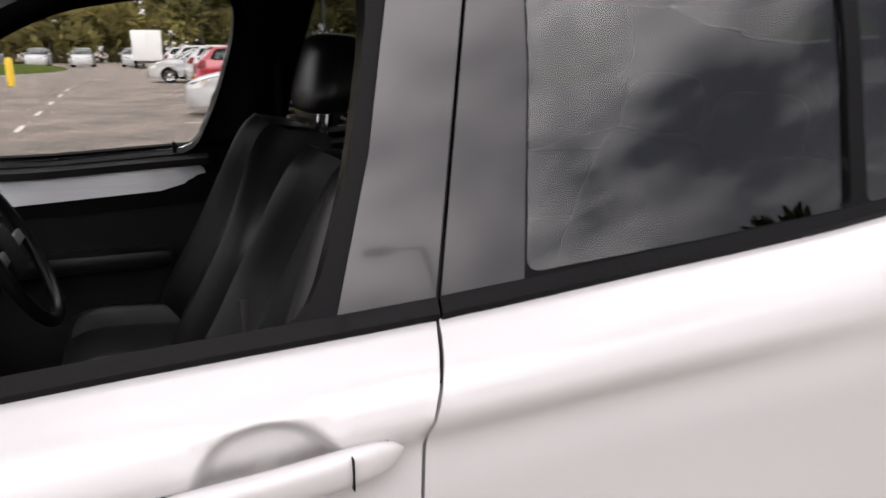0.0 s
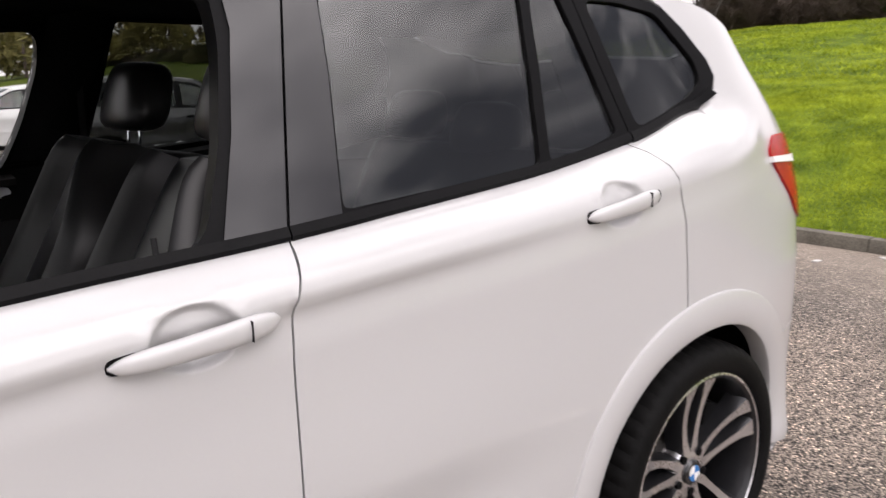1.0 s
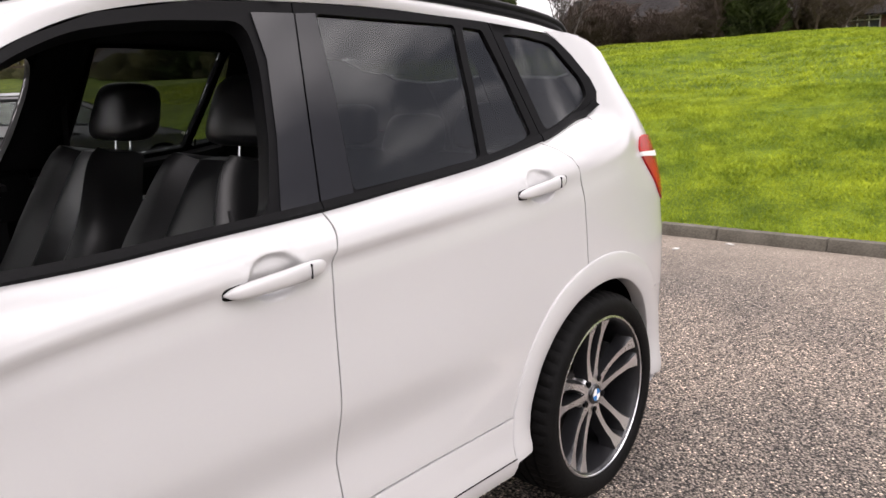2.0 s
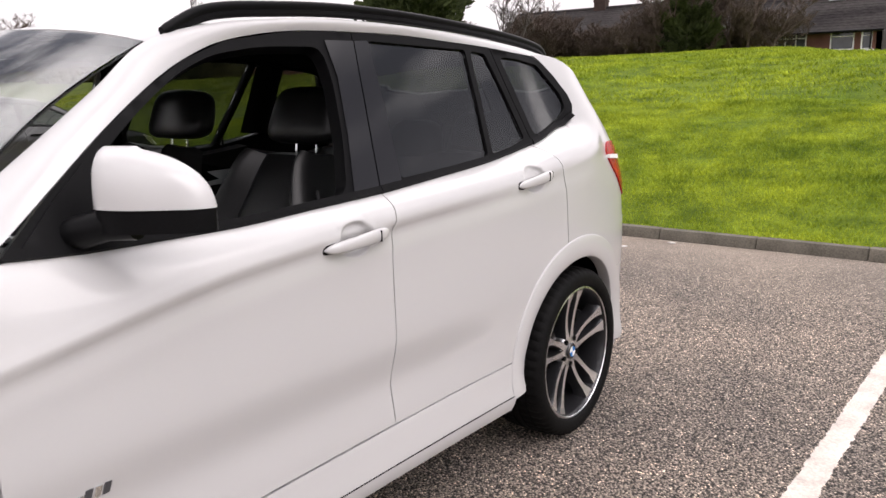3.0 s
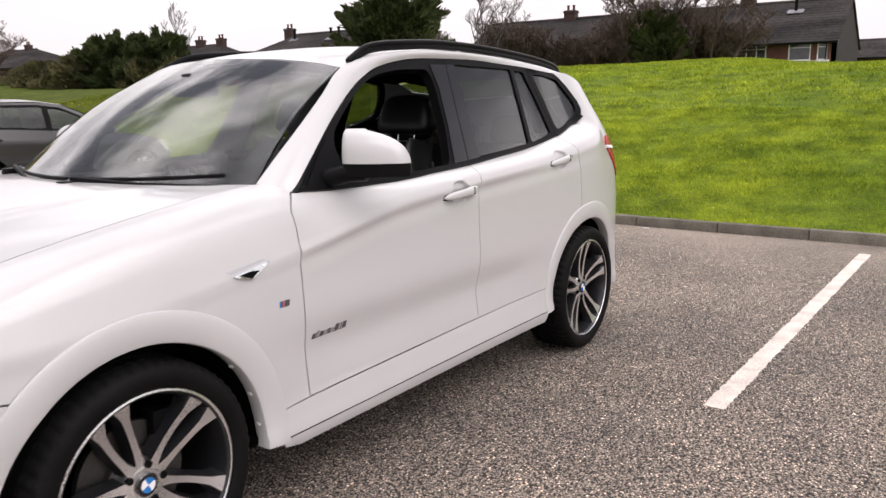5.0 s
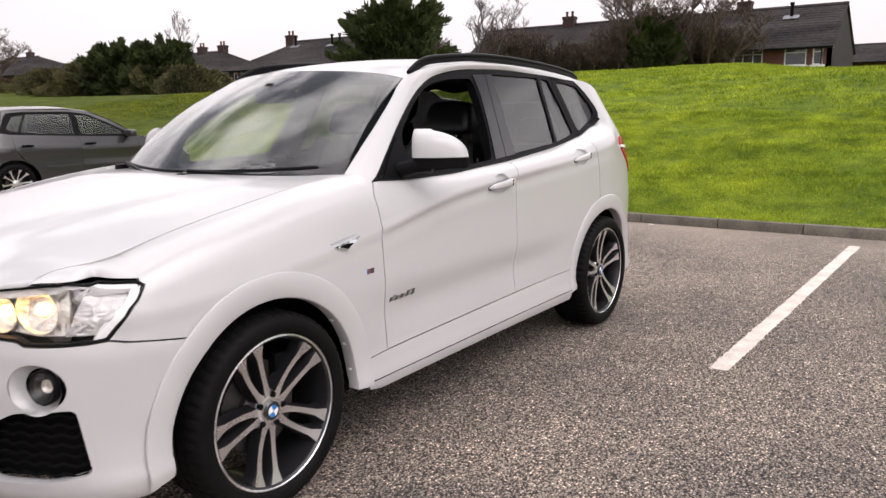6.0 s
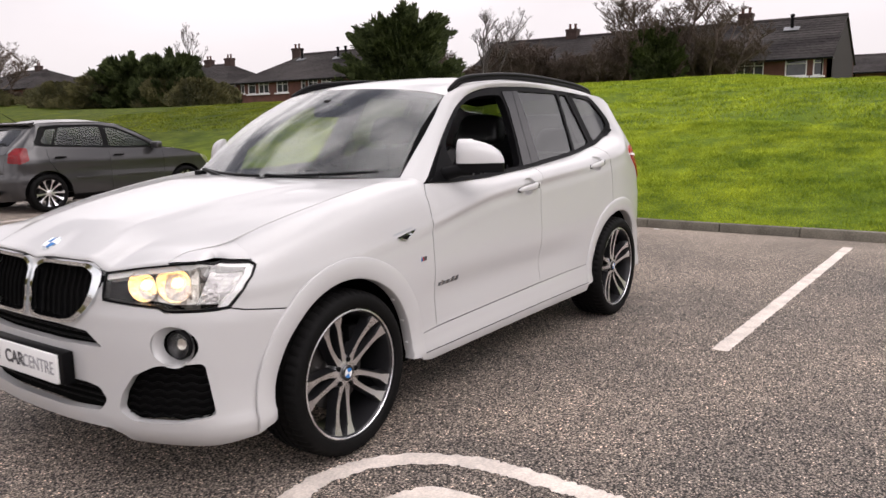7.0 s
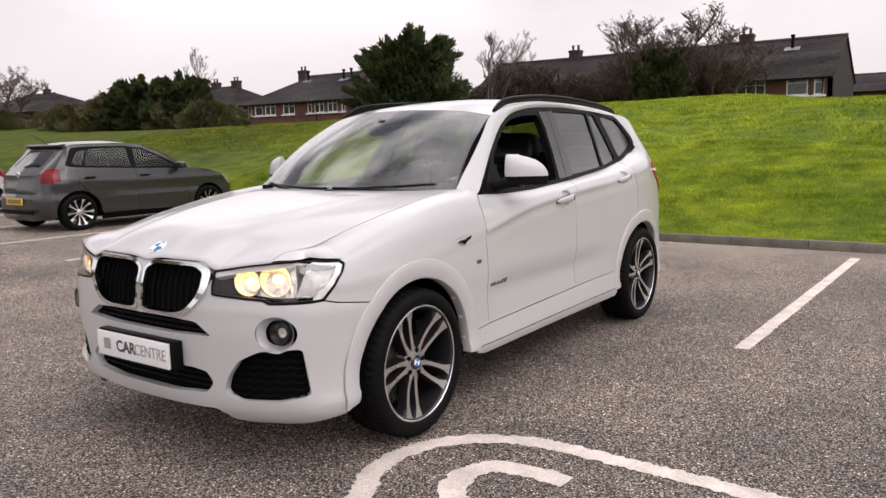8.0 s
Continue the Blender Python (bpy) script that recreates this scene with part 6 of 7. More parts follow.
    for yc in chimneys:
        ch = part("chimney", merge(box(xr, yc, ridge + 0.0, 0.62, 0.85, 1.0, 0.0), box(xr, yc, ridge + 0.47, 0.72, 0.95, 0.10, 0.0), box(xr, yc, ridge + 0.56, 0.66, 0.9, 0.08, 0.0)), M["chimney"], h, smooth=False)
        for dy in (-0.22, 0.22):
            bm = lathe([(0.10, 0), (0.085, 0.3), (0.11, 0.33), (0.11, 0.4), (0.08, 0.4)], 12, "Z")
            bm.transform(Matrix.Translation((xr, yc + dy, ridge + 0.58)))
            part("chimney_pot", bm, M["pot"], ch)
    return h


def add_window(h, c, turn, wd, ht, panes):
    m = Matrix.Translation(c) @ Matrix.Rotation(radians(turn), 4, "Z")
    a, b = wd / 2, ht / 2
    f = panel(lambda u, v: (Vector((-0.02, u, v)), Vector((1, 0, 0))), [(-a, -b), (a, -b), (a, b), (-a, b)], [[(-a + 0.07, -b + 0.07), (a - 0.07, -b + 0.07), (a - 0.07, b - 0.07), (-a + 0.07, b - 0.07)]], step=0.9, gap=0, rim=0.08)
    f.transform(m)
    w = part("window", f, M["upvc"], h, "white plastic window frame", smooth=False)
    for k in range(1, panes):
        q = box(-0.06, -a + wd * k / panes, 0, 0.07, 0.06, ht - 0.14)
        q.transform(m)
        part("mullion", q, M["upvc"], w, smooth=False)
    for k in range(panes):
        q = box(-0.06, -a + wd * (k + 0.5) / panes, ht * 0.2, 0.066, wd / panes - 0.08, 0.05)
        q.transform(m)
        part("transom", q, M["upvc"], w, smooth=False)
    g = box(-0.08, 0, 0, 0.02, wd - 0.06, ht - 0.06)
    g.transform(m)
    part("pane", g, M["house_glass"], w, smooth=False)
    s = box(0.05, 0, -ht / 2 - 0.06, 0.22, wd + 0.24, 0.12, 0.01)
    s.transform(m)
    part("sill", s, M["upvc"], w)
    r = box(-0.14, 0, -ht * 0.1, 0.02, wd - 0.1, ht * 0.75)
    r.transform(m)
    part("net_curtain", r, M["cream"], w, smooth=False)


bungalow("long brick bungalow terrace with a grey slate roof behind bushes", -49.4, -29.5, -4.35, 4.5, 1.9, 4.95, 7.55, False, False,
         [(-8.9, 1.7, 3.85, 4.75, 3), (-6.25, 1.2, 3.75, 4.80, 1), (-5.05, 0.55, 3.75, 4.80, 1), (-17.4, 1.1, 3.8, 4.8, 2), (-18.9, 0.9, 3.8, 4.8, 1), (-13.2, 1.5, 3.8, 4.8, 2), (-22.4, 1.5, 3.8, 4.8, 2), (-26.2, 1.2, 3.8, 4.8, 2)], [-10.3, -22.8], side_window=(-47.0, 0.8, 3.6, 4.8), flues=((-7.2, 0.72),))
bungalow("brick bungalow with white windows and a hipped slate roof", -46.0, -51.9, -34.5, 4.3, 2.2, 5.25, 7.6, True, False,
         [(-51.1, 0.5, 4.2, 5.15, 1), (-49.9, 1.0, 4.1, 5.15, 1), (-48.4, 1.3, 4.1, 5.15, 2), (-46.1, 1.4, 4.1, 5.1, 2), (-43.6, 0.5, 4.1, 5.1, 1), (-42.5, 1.1, 4.1, 5.1, 2), (-41.0, 1.1, 4.1, 5.1, 2), (-39.8, 0.4, 4.1, 5.0, 1), (-37.6, 1.3, 4.1, 5.05, 2)], [-48.4], flues=((-46.9, 0.78), (-42.4, 0.72), (-41.6, 0.74)))
bungalow("grey-roofed brick bungalow partly hidden by trees", -47.0, -69.0, -54.4, 4.4, 2.2, 5.1, 7.4, True, True, [(-57.4, 1.6, 3.9, 4.9, 3), (-60.5, 1.2, 3.9, 4.9, 2), (-64.5, 1.3, 3.9, 4.9, 2)], [-62.0, -58.9])
bungalow("distant bungalow with a broad hipped roof", -47.0, -107.0, -87.0, 6.0, 2.4, 6.1, 8.6, True, True, [(-92, 1.6, 4.4, 5.6, 2), (-98, 1.6, 4.4, 5.6, 2)], [-95.0])
bungalow("low grey-roofed house beyond the terrace", -64.0, -5.5, 16.0, 4.5, 2.0, 4.6, 6.0, False, True, [(0, 1.4, 3.2, 4.2, 2), (6, 1.4, 3.2, 4.2, 2)], [])


# ---- trees and shrubs ----
def limbs(base, height, spread, levels, seed, thick0=0.12, up=0.7, stems=1, kids=(4, 6), lean=0.15):
    """Segments (start, end, radius, radius) of a bare branching tree."""
    rng = random.Random(seed)
    segs = []

    def grow(p, d, length, r, lv):
        n = 4 if lv == 0 else 3
        pts = [p]
        for k in range(n):
            d = (d + Vector((rng.uniform(-1, 1), rng.uniform(-1, 1), rng.uniform(-0.4, 0.7))) * (0.12 + 0.08 * lv)).normalized()
            q = pts[-1] + d * length / n
            segs.append((pts[-1], q, r * (1 - 0.6 * k / n), r * (1 - 0.6 * (k + 1) / n)))
            pts.append(q)
        if lv >= levels:
            return
        for _ in range(rng.randint(*kids) + (3 if lv == 0 else 0)):
            t = rng.uniform(0.25 if lv == 0 else 0.15, 1.0)
            k = min(n - 1, int(t * n))
            o = pts[k].lerp(pts[k + 1], t * n - k)
            a = rng.uniform(0, 2 * math.pi)
            side = Vector((math.cos(a), math.sin(a), 0)) * spread
            nd = (d * up * 0.6 + side + Vector((0, 0, 0.45 * up))).normalized()
            grow(o, nd, length * rng.uniform(0.42, 0.66) * (1.15 - 0.5 * t), r * 0.5, lv + 1)
    for s in range(stems):
        a = rng.uniform(0, 2 * math.pi)
        off = Vector((math.cos(a), math.sin(a), 0)) * (0.25 * s)
        grow(Vector(base) + off, Vector((math.cos(a) * lean * (stems > 1), math.sin(a) * lean * (stems > 1), 1)).normalized(), height * rng.uniform(0.5, 0.66), thick0 * (1 if s == 0 else 0.7), 0)
    return segs


def seg_mesh(segs, name, rmin=0.006):
    verts, faces = [], []
    for p, q, r0, r1 in segs:
        t = (q - p).normalized()
        a = t.cross(Vector((0.31, 0.87, 0.38))).normalized()
        b = t.cross(a)
        o = len(verts)
        for c, r in ((p, max(r0, rmin)), (q, max(r1, rmin))):
            for k in range(3):
                g = 2.0944 * k
                verts.append(c + (a * math.cos(g) + b * math.sin(g)) * r)
        for k in range(3):
            faces.append((o + k, o + (k + 1) % 3, o + 3 + (k + 1) % 3, o + 3 + k))
    me = bpy.data.meshes.new(name)
    me.from_pydata([tuple(v) for v in verts], [], faces)
    return me


def put_mesh(me, material, parent, name, label=""):
    me.materials.append(material)
    ob = new(name, me)
    ob.parent = parent
    ob.matrix_parent_inverse = rest(parent).inverted()
    if label:
        ob["label"] = label
    return ob


def leaf_mesh(pts, size, seed, name, upward=0.3, long=1.8):
    """Small pointed leaf clumps, each two crossed blades, at points with outward ways."""
    rng = random.Random(seed)
    verts, faces = [], []
    for p, d in pts:
        s = size * rng.uniform(0.5, 1.4)
        d = (d + Vector((rng.uniform(-1, 1), rng.uniform(-1, 1), rng.uniform(-1, 1))) * 0.7 + Vector((0, 0, upward))).normalized()
        a = d.cross(Vector((rng.uniform(-1, 1), rng.uniform(-1, 1), rng.uniform(-1, 1)))).normalized()
        for w in (a, d.cross(a)):
            o = len(verts)
            verts += [p - w * s * 0.42, p + w * s * 0.42, p + d * s * long + w * s * 0.12, p + d * s * long * 0.9 - w * s * 0.14]
            faces.append((o, o + 1, o + 2, o + 3))
    me = bpy.data.meshes.new(name)
    me.from_pydata([tuple(v) for v in verts], [], faces)
    return me


def bare_tree(label, x, y, top, seed, spread=0.7, levels=4, thick0=0.12, bark="bark", stems=1, kids=(4, 6), group="bare trees", rmin=0.007, lean=0.15):
    z = lawn_z(x, y) - 0.1
    t = empty("bare_tree", (x, y, z), label, "tree", group)
    segs = limbs((x, y, z), (top - z) * 1.05, spread, levels, seed, thick0, stems=stems, kids=kids, lean=lean)
    hi = max(max(q.z, p.z) for p, q, _, _ in segs)
    k = (top - z) / (hi - z)
    sc = lambda p: Vector((x + (p.x - x) * (0.4 + 0.6 * k), y + (p.y - y) * (0.4 + 0.6 * k), z + (p.z - z) * k))
    segs = [(sc(p), sc(q), a, b) for p, q, a, b in segs]
    big = [s for s in segs if s[2] > thick0 * 0.3]
    cuts = [k for k, q in enumerate(big) if k == 0 or (q[0] - big[k - 1][1]).length > 1e-4] + [len(big)]
    for a, b in zip(cuts, cuts[1:]):
        put_mesh(seg_mesh(big[a:b], "trunk"), M[bark], t, "trunk" if a == 0 else "limb")
    put_mesh(seg_mesh([s for s in segs if s[2] <= thick0 * 0.3], "crown", rmin), M[bark], t, "crown", "crown of bare twigs")
    return t


def conifer(label, x, y, top, radius, seed, leaders=5, branches=90, leaves=20000, size=0.15, material="fir", widest=0.32, category="tree", name="conifer"):
    """An evergreen of many upswept boughs, each tufted with sprays towards its tip, under several pointed leaders."""
    rng = random.Random(seed)
    z = lawn_z(x, y) - 0.1
    tall = top - z
    t = empty(name, (x, y, z), label, category, "evergreen trees")
    put_mesh(seg_mesh([(Vector((x, y, z)), Vector((x + 0.1, y, z + tall * 0.9)), 0.22, 0.05)], "trunk"), M["bark"], t, "trunk")
    boughs = []
    for k in range(leaders):
        a, q = 2 * math.pi * k / leaders + rng.uniform(-0.5, 0.5), (0.0 if k == 0 else rng.uniform(0.15, 0.55)) * radius
        boughs.append((Vector((x + 0.5 * q * math.cos(a), y + 0.5 * q * math.sin(a), z + 0.45 * tall)), Vector((x + q * math.cos(a), y + q * math.sin(a), z + tall * (1.0 if k == 0 else 1.02 - 0.38 * (q / radius) ** 1.2 - rng.uniform(0, 0.08)))), 1.5))
    for k in range(branches):
        h = rng.uniform(0.10, 0.90)
        env = math.sqrt(max(0.02, 1 - ((h - widest) / ((1 - widest) if h > widest else widest * 1.6)) ** 2))
        a, reach = rng.uniform(0, 2 * math.pi), radius * env * rng.uniform(0.62, 1.2)
        boughs.append((Vector((x, y, z + tall * max(0.05, h - 0.22))), Vector((x + reach * math.cos(a), y + reach * math.sin(a), z + tall * h)), 1.0))
    pts = []
    for k, (p, q, share) in enumerate(boughs):
        if k % 6 == 0:
            put_mesh(seg_mesh([(p, p.lerp(q, 0.8), 0.07, 0.02)], "limb"), M["bark"], t, "limb")
        way = (q - p).normalized()
        for _ in range(int(share * leaves / len(boughs))):
            u = 1 - 0.72 * rng.random() ** 1.25
            sp = radius * 0.12 * (1.06 - u) ** 0.75 * (1.0 if rng.random() < 0.85 else 1.5)
            c = p.lerp(q, u) + Vector((0, 0, 0.16 * tall * (u - 1) * u))
            pts.append((c + Vector((rng.gauss(0, sp), rng.gauss(0, sp), rng.gauss(0, sp * 0.75))), way))
    put_mesh(leaf_mesh(pts, size, seed, "crown", 0.35, 2.2), M[material], t, "crown", "dense evergreen foliage in upswept sprays")
    return t


conifer("broad dark evergreen conifer standing on the lawn's crest", -28.0, -22.4, 7.45, 3.0, 3, leaders=6, branches=120, leaves=34000, size=0.14)
conifer("dark evergreen conifer beside a twin on the far lawn", -26.6, -44.6, 6.1, 2.6, 5, leaders=5, branches=70, leaves=17000, size=0.17)
conifer("dark evergreen conifer beside a twin on the far lawn", -27.0, -41.0, 6.15, 2.4, 6, leaders=5, branches=70, leaves=17000, size=0.17)
conifer("low olive evergreen at the edge of the far lawn", -25.5, -46.6, 5.0, 2.1, 7, leaders=4, branches=50, leaves=9000, size=0.18, material="hedge")
conifer("ivy-clad dark tree in front of the terrace", -38.9, -12.6, 6.6, 1.6, 8, leaders=4, branches=60, leaves=12000, size=0.14, widest=0.5)
bare_tree("slender pale birch with bare drooping twigs", -31.2, -43.8, 8.6, 11, 0.38, 4, 0.07, "bark_pale", kids=(3, 5), rmin=0.007)
bare_tree("slim bare tree with fine upright twigs", -32.7, -20.6, 7.9, 12, 0.6, 4, 0.09, "bark_pale", kids=(3, 5), rmin=0.005, stems=3, lean=0.3)
bare_tree("wide bare tree with tangled twigs above ivy", -39.9, -12.2, 9.0, 13, 0.9, 4, 0.13, "bark", kids=(4, 5), rmin=0.009, stems=9, lean=0.42)
bare_tree("bare thorn tree with crossing twigs beside the ivy", -40.4, -14.9, 7.9, 33, 0.9, 4, 0.09, "bark", kids=(4, 5), rmin=0.009, stems=6, lean=0.5)
bare_tree("bare thorn tree with crossing twigs beside the ivy", -40.1, -9.9, 7.9, 35, 0.9, 4, 0.09, "bark", kids=(4, 5), rmin=0.009, stems=6, lean=0.5)
bare_tree("bare tree at the far edge of the lawn", -34.0, -78.0, 10.2, 14, 0.9, 4, 0.14, "bark", kids=(4, 6), rmin=0.012, stems=3, lean=0.4)
bare_tree("round bare tree behind the terrace", -56.0, -31.5, 9.2, 15, 0.6, 4, 0.12, "bark", kids=(5, 7), rmin=0.012)
rng = random.Random(77)
for k in range(17):
    yy = -9.8 - 1.25 * k + rng.uniform(-0.5, 0.5)
    bare_tree("tangled brown leafless shrub before the terrace", -41.0 + rng.uniform(-1.5, 1.5) + (2.5 if k > 12 else 0), yy, rng.uniform(5.7, 7.2) - 0.02 * k, 200 + k, 0.85, 3, 0.05, "bark", stems=7, kids=(6, 8), group="leafless shrubs", rmin=0.012)


def bush_band(name, label, rows, material, size, seed):
    """An uneven hedge of leaf clumps: rows of (x, y, half width, top)."""
    rng = random.Random(seed)
    pts = []
    for x, y, hw, top, n in rows:
        g = lawn_z(x, y)
        for _ in range(n):
            a, u = rng.uniform(0, 2 * math.pi), rng.random()
            r = hw * math.sqrt(1 - (u * 0.95) ** 2) * (0.6 + 0.4 * rng.random() ** 0.5) * (1 + 0.25 * math.sin(4 * a + 7 * u + y))
            pts.append((Vector((x + r * math.cos(a), y + r * math.sin(a), g + (top - g) * u)), Vector((math.cos(a), math.sin(a), 0.5))))
    me = leaf_mesh(pts, size, seed, name)
    me.materials.append(M[material])
    return tagged(new(name, me), label, "hedge", kind="stuff")


bush_band("hedge", "olive and brown hedge below the evergreen trees", [(-27 + rng.uniform(-2, 2), -36 - 2.2 * k, 1.7, 3.9 + rng.uniform(-0.4, 0.8), 2400) for k in range(20)], "hedge", 0.11, 31)
bush_band("scrub", "brown leafless scrub at the foot of the terrace", [(-41.5 + rng.uniform(-1, 1), -11 - 1.1 * k, 1.2, 4.9 + rng.uniform(-0.5, 0.7), 1000) for k in range(17)], "scrub", 0.10, 32)
bush_band("hedge", "low brown hedge round the far lawn", [(-33 + rng.uniform(-2, 2), -76 - 3.5 * k, 2.2, 4.6 + rng.uniform(-0.4, 0.9), 1200) for k in range(10)], "scrub", 0.17, 33)


def woodland():
    rng = random.Random(41)
    pts, segs = [], []
    for k in range(46):
        x = -34 + 2.8 * k + rng.uniform(-1.5, 1.5)
        y = -92 - 14 * rng.random() + (10 if x > 30 else 0)
        h = rng.uniform(8, 13)
        g = lawn_z(x, y) if x < -4.6 else 0.0
        segs.append((Vector((x, y, g)), Vector((x, y, g + h * 0.7)), 0.25, 0.1))
        for _ in range(9):
            c = Vector((x + rng.uniform(-3, 3), y + rng.uniform(-3, 3), g + h * rng.uniform(0.12, 0.9)))
            r = rng.uniform(1.2, 2.4)
            for _ in range(190):
                d = Vector((rng.gauss(0, 1), rng.gauss(0, 1), rng.gauss(0, 1))).normalized()
                pts.append((c + d * r * rng.uniform(0.6, 1.0), d))
    me = leaf_mesh(pts, 0.42, 42, "woodland")
    me.materials.append(M["wood_green"])
    tagged(new("woodland", me), "belt of olive and brown trees beyond the car park", "woodland", kind="stuff")
    me = seg_mesh(segs, "trunks")
    me.materials.append(M["bark"])
    tagged(new("woodland_trunks", me), "trunks of the trees beyond the car park", "woodland", kind="stuff")


woodland()

# ---- other parked cars ----
def small_car(label, paint, m, group="parked cars", rims="alloy", plate="plate_yellow", roof_scale=1.0):
    """A five-door hatchback, built with its rear axle at the origin and its nose along +x, then placed by m."""
    car = empty("parked_car", (0, 0, 0), label, "car", group)
    side_rows = [(0.12, -0.16), (0.18, -0.05), (0.24, -0.012), (0.30, -0.004), (0.50, 0.0), (0.62, -0.012), (0.70, -0.012), (0.77, 0.0), (0.82, -0.012), (0.95, -0.055)]
    front_rows = [(0.12, -0.15), (0.22, -0.03), (0.40, 0.0), (0.58, -0.01), (0.70, -0.07), (0.80, -0.18), (0.95, -0.4)]
    rear_rows = [(0.12, -0.14), (0.22, -0.03), (0.36, 0.0), (0.56, 0.0), (0.62, -0.035), (0.90, -0.08), (1.0, -0.10), (1.40, -0.22)]
    sh = Shell([(3.29, 0), (3.27, 0.3), (3.18, 0.55), (3.02, 0.71), (2.75, 0.80), (2.47, 0.83), (1.2, 0.84), (0, 0.835), (-0.27, 0.80), (-0.45, 0.72), (-0.56, 0.50), (-0.60, 0)], 1.2,
               lambda x, v: (prof_at(side_rows, v) if v < 0.95 else -0.055 - 0.43 * (v - 0.95) - 0.12 * max(0, v - 1.2), v), lambda y, v: (prof_at(front_rows, v), v), lambda y, v: (prof_at(rear_rows, v), v))
    sh.rake = 0.82
    S = sh.surf
    P, half = M[paint], {}
    ar = lambda c, a0, a1, n=18: [(sh.wx(x), z) for x, z in arc(c, 0.30, 0.355, a0, a1, n)]
    nose_line = [(2.02, 0.235), (2.10, 0.225)] + ar(2.47, 190, -8) + [(2.86, 0.20), (sh.wmax, 0.18), (sh.wmax, 0.66), (3.2, 0.70), (2.85, 0.80), (2.5, 0.88), (2.2, 0.94), (2.02, 0.955)]
    fdoor = [(1.03, 0.26), (2.02, 0.25), (2.02, 0.955), (1.03, 0.985)]
    rdoor = [(1.03, 0.985), (0.02, 1.035), (0.03, 0.80)] + ar(0.0, 62, 14, 8) + [(0.37, 0.26), (1.03, 0.26)]
    tail = [(0.02, 1.035), (-0.20, 1.06), (-0.235, 1.12), (-0.10, 1.30), (0.02, 1.352), (-0.1, 1.405), (-0.32, 1.385), (-0.70, 1.35), (-0.70, 0.62), (sh.wmin, 0.62), (sh.wmin, 0.18), (-0.42, 0.20)] + ar(0.0, 190, 64) + [(0.03, 0.80)]
    frame = [(2.08, 0.955), (1.60, 1.24), (1.34, 1.375), (0.95, 1.425), (0.3, 1.42), (-0.1, 1.403), (0.02, 1.354), (0.3, 1.375), (0.95, 1.378), (1.28, 1.335), (1.55, 1.205), (1.98, 0.965)]
    dlo = [(1.97, 0.967), (1.55, 1.20), (1.28, 1.33), (0.95, 1.373), (0.3, 1.37), (0.02, 1.345), (-0.10, 1.29), (-0.225, 1.12), (-0.19, 1.07), (0.02, 1.04), (1.03, 0.99)]
    g1 = rounded([(1.86, 0.995), (1.54, 1.185), (1.27, 1.31), (1.09, 1.335), (1.06, 1.01)], 0.03)
    g2 = rounded([(0.99, 1.345), (0.34, 1.34), (0.22, 1.20), (0.17, 1.055), (0.98, 1.015)], 0.03)
    g3 = rounded([(0.28, 1.325), (0.12, 1.30), (0.0, 1.20), (-0.06, 1.11), (0.0, 1.085), (0.12, 1.07)], 0.02)
    both("front_wing", lambda: panel(S, nose_line, step=0.05), P, car)
    doors = both("front_door", lambda: panel(S, fdoor, step=0.05), P, car) + both("rear_door", lambda: panel(S, rdoor, step=0.05), P, car)
    both("rear_quarter", lambda: panel(S, tail, step=0.05), P, car)
    both("roof_pillar", lambda: panel(S, frame, step=0.05, gap=0), P, car)
    both("window_trim", lambda: panel(S, dlo, [g1, g2, g3], step=0.05, gap=0, rim=0.02), M["trim"], car, "black window frame")
    for nm, g in (("front_window", g1), ("rear_window", g2), ("quarter_window", g3)):
        for o in both(nm, lambda: panel(S, g, step=0.1, gap=0, rim=0.004, back=True, lift=-0.006), M["glass_tint"], car, "tinted side glass"):
            o.visible_shadow = False
    both("sill", lambda: panel(S, [(2.08, 0.22), (2.02, 0.243), (1.03, 0.253), (0.38, 0.255), (0.37, 0.16), (2.05, 0.16)], step=0.06, lift=0.004), M["trim"], car, "dark sill")
    both("tail_lamp", lambda: panel(S, rounded([(-0.255, 0.83), (-0.29, 0.985), (-0.34, 1.02), (-0.60, 1.015), (-0.62, 0.79), (-0.38, 0.775)], 0.03), step=0.05, gap=0, lift=0.010), M["lamp_dark"], car, "red tail lamp")
    both("headlight", lambda: panel(S, rounded([(2.86, 0.74), (2.80, 0.80), (3.1, 0.735), (3.3, 0.66), (3.25, 0.60), (3.0, 0.63)], 0.03), step=0.05, gap=0, lift=0.008), M["reflector"], car, "clear headlight")
    for own, x in ((doors[0], 1.17), (doors[1], 1.17), (doors[2], 0.20), (doors[3], 0.20)):
        sg = 1 if own in (doors[0], doors[2]) else -1
        part("door_handle", box(x, sg * 0.845, 0.865, 0.17, 0.03, 0.028, 0.01), M["trim"], own, "dark handle")
        part("door_moulding", box(x + (0.35 if x > 1 else 0.5), sg * 0.842, 0.52, 0.78 if x > 1 else 0.5, 0.008, 0.035, 0.003), P, own)
    for sg in (1, -1):
        mir = part("door_mirror", box(1.83, sg * 0.92, 1.01, 0.12, 0.19, 0.12, 0.04, seg=3), P, car, "body-coloured door mirror")
        part("mirror_arm", box(1.85, sg * 0.82, 0.975, 0.08, 0.10, 0.04, 0.01), M["trim"], mir)
        part("wheel_liner", grid(lambda i, j: Vector((0.345 * math.cos(math.pi * i), sg * (0.80 - 0.3 * j), 0.30 + 0.345 * math.sin(math.pi * i))), 16, 2), M["liner"], car)
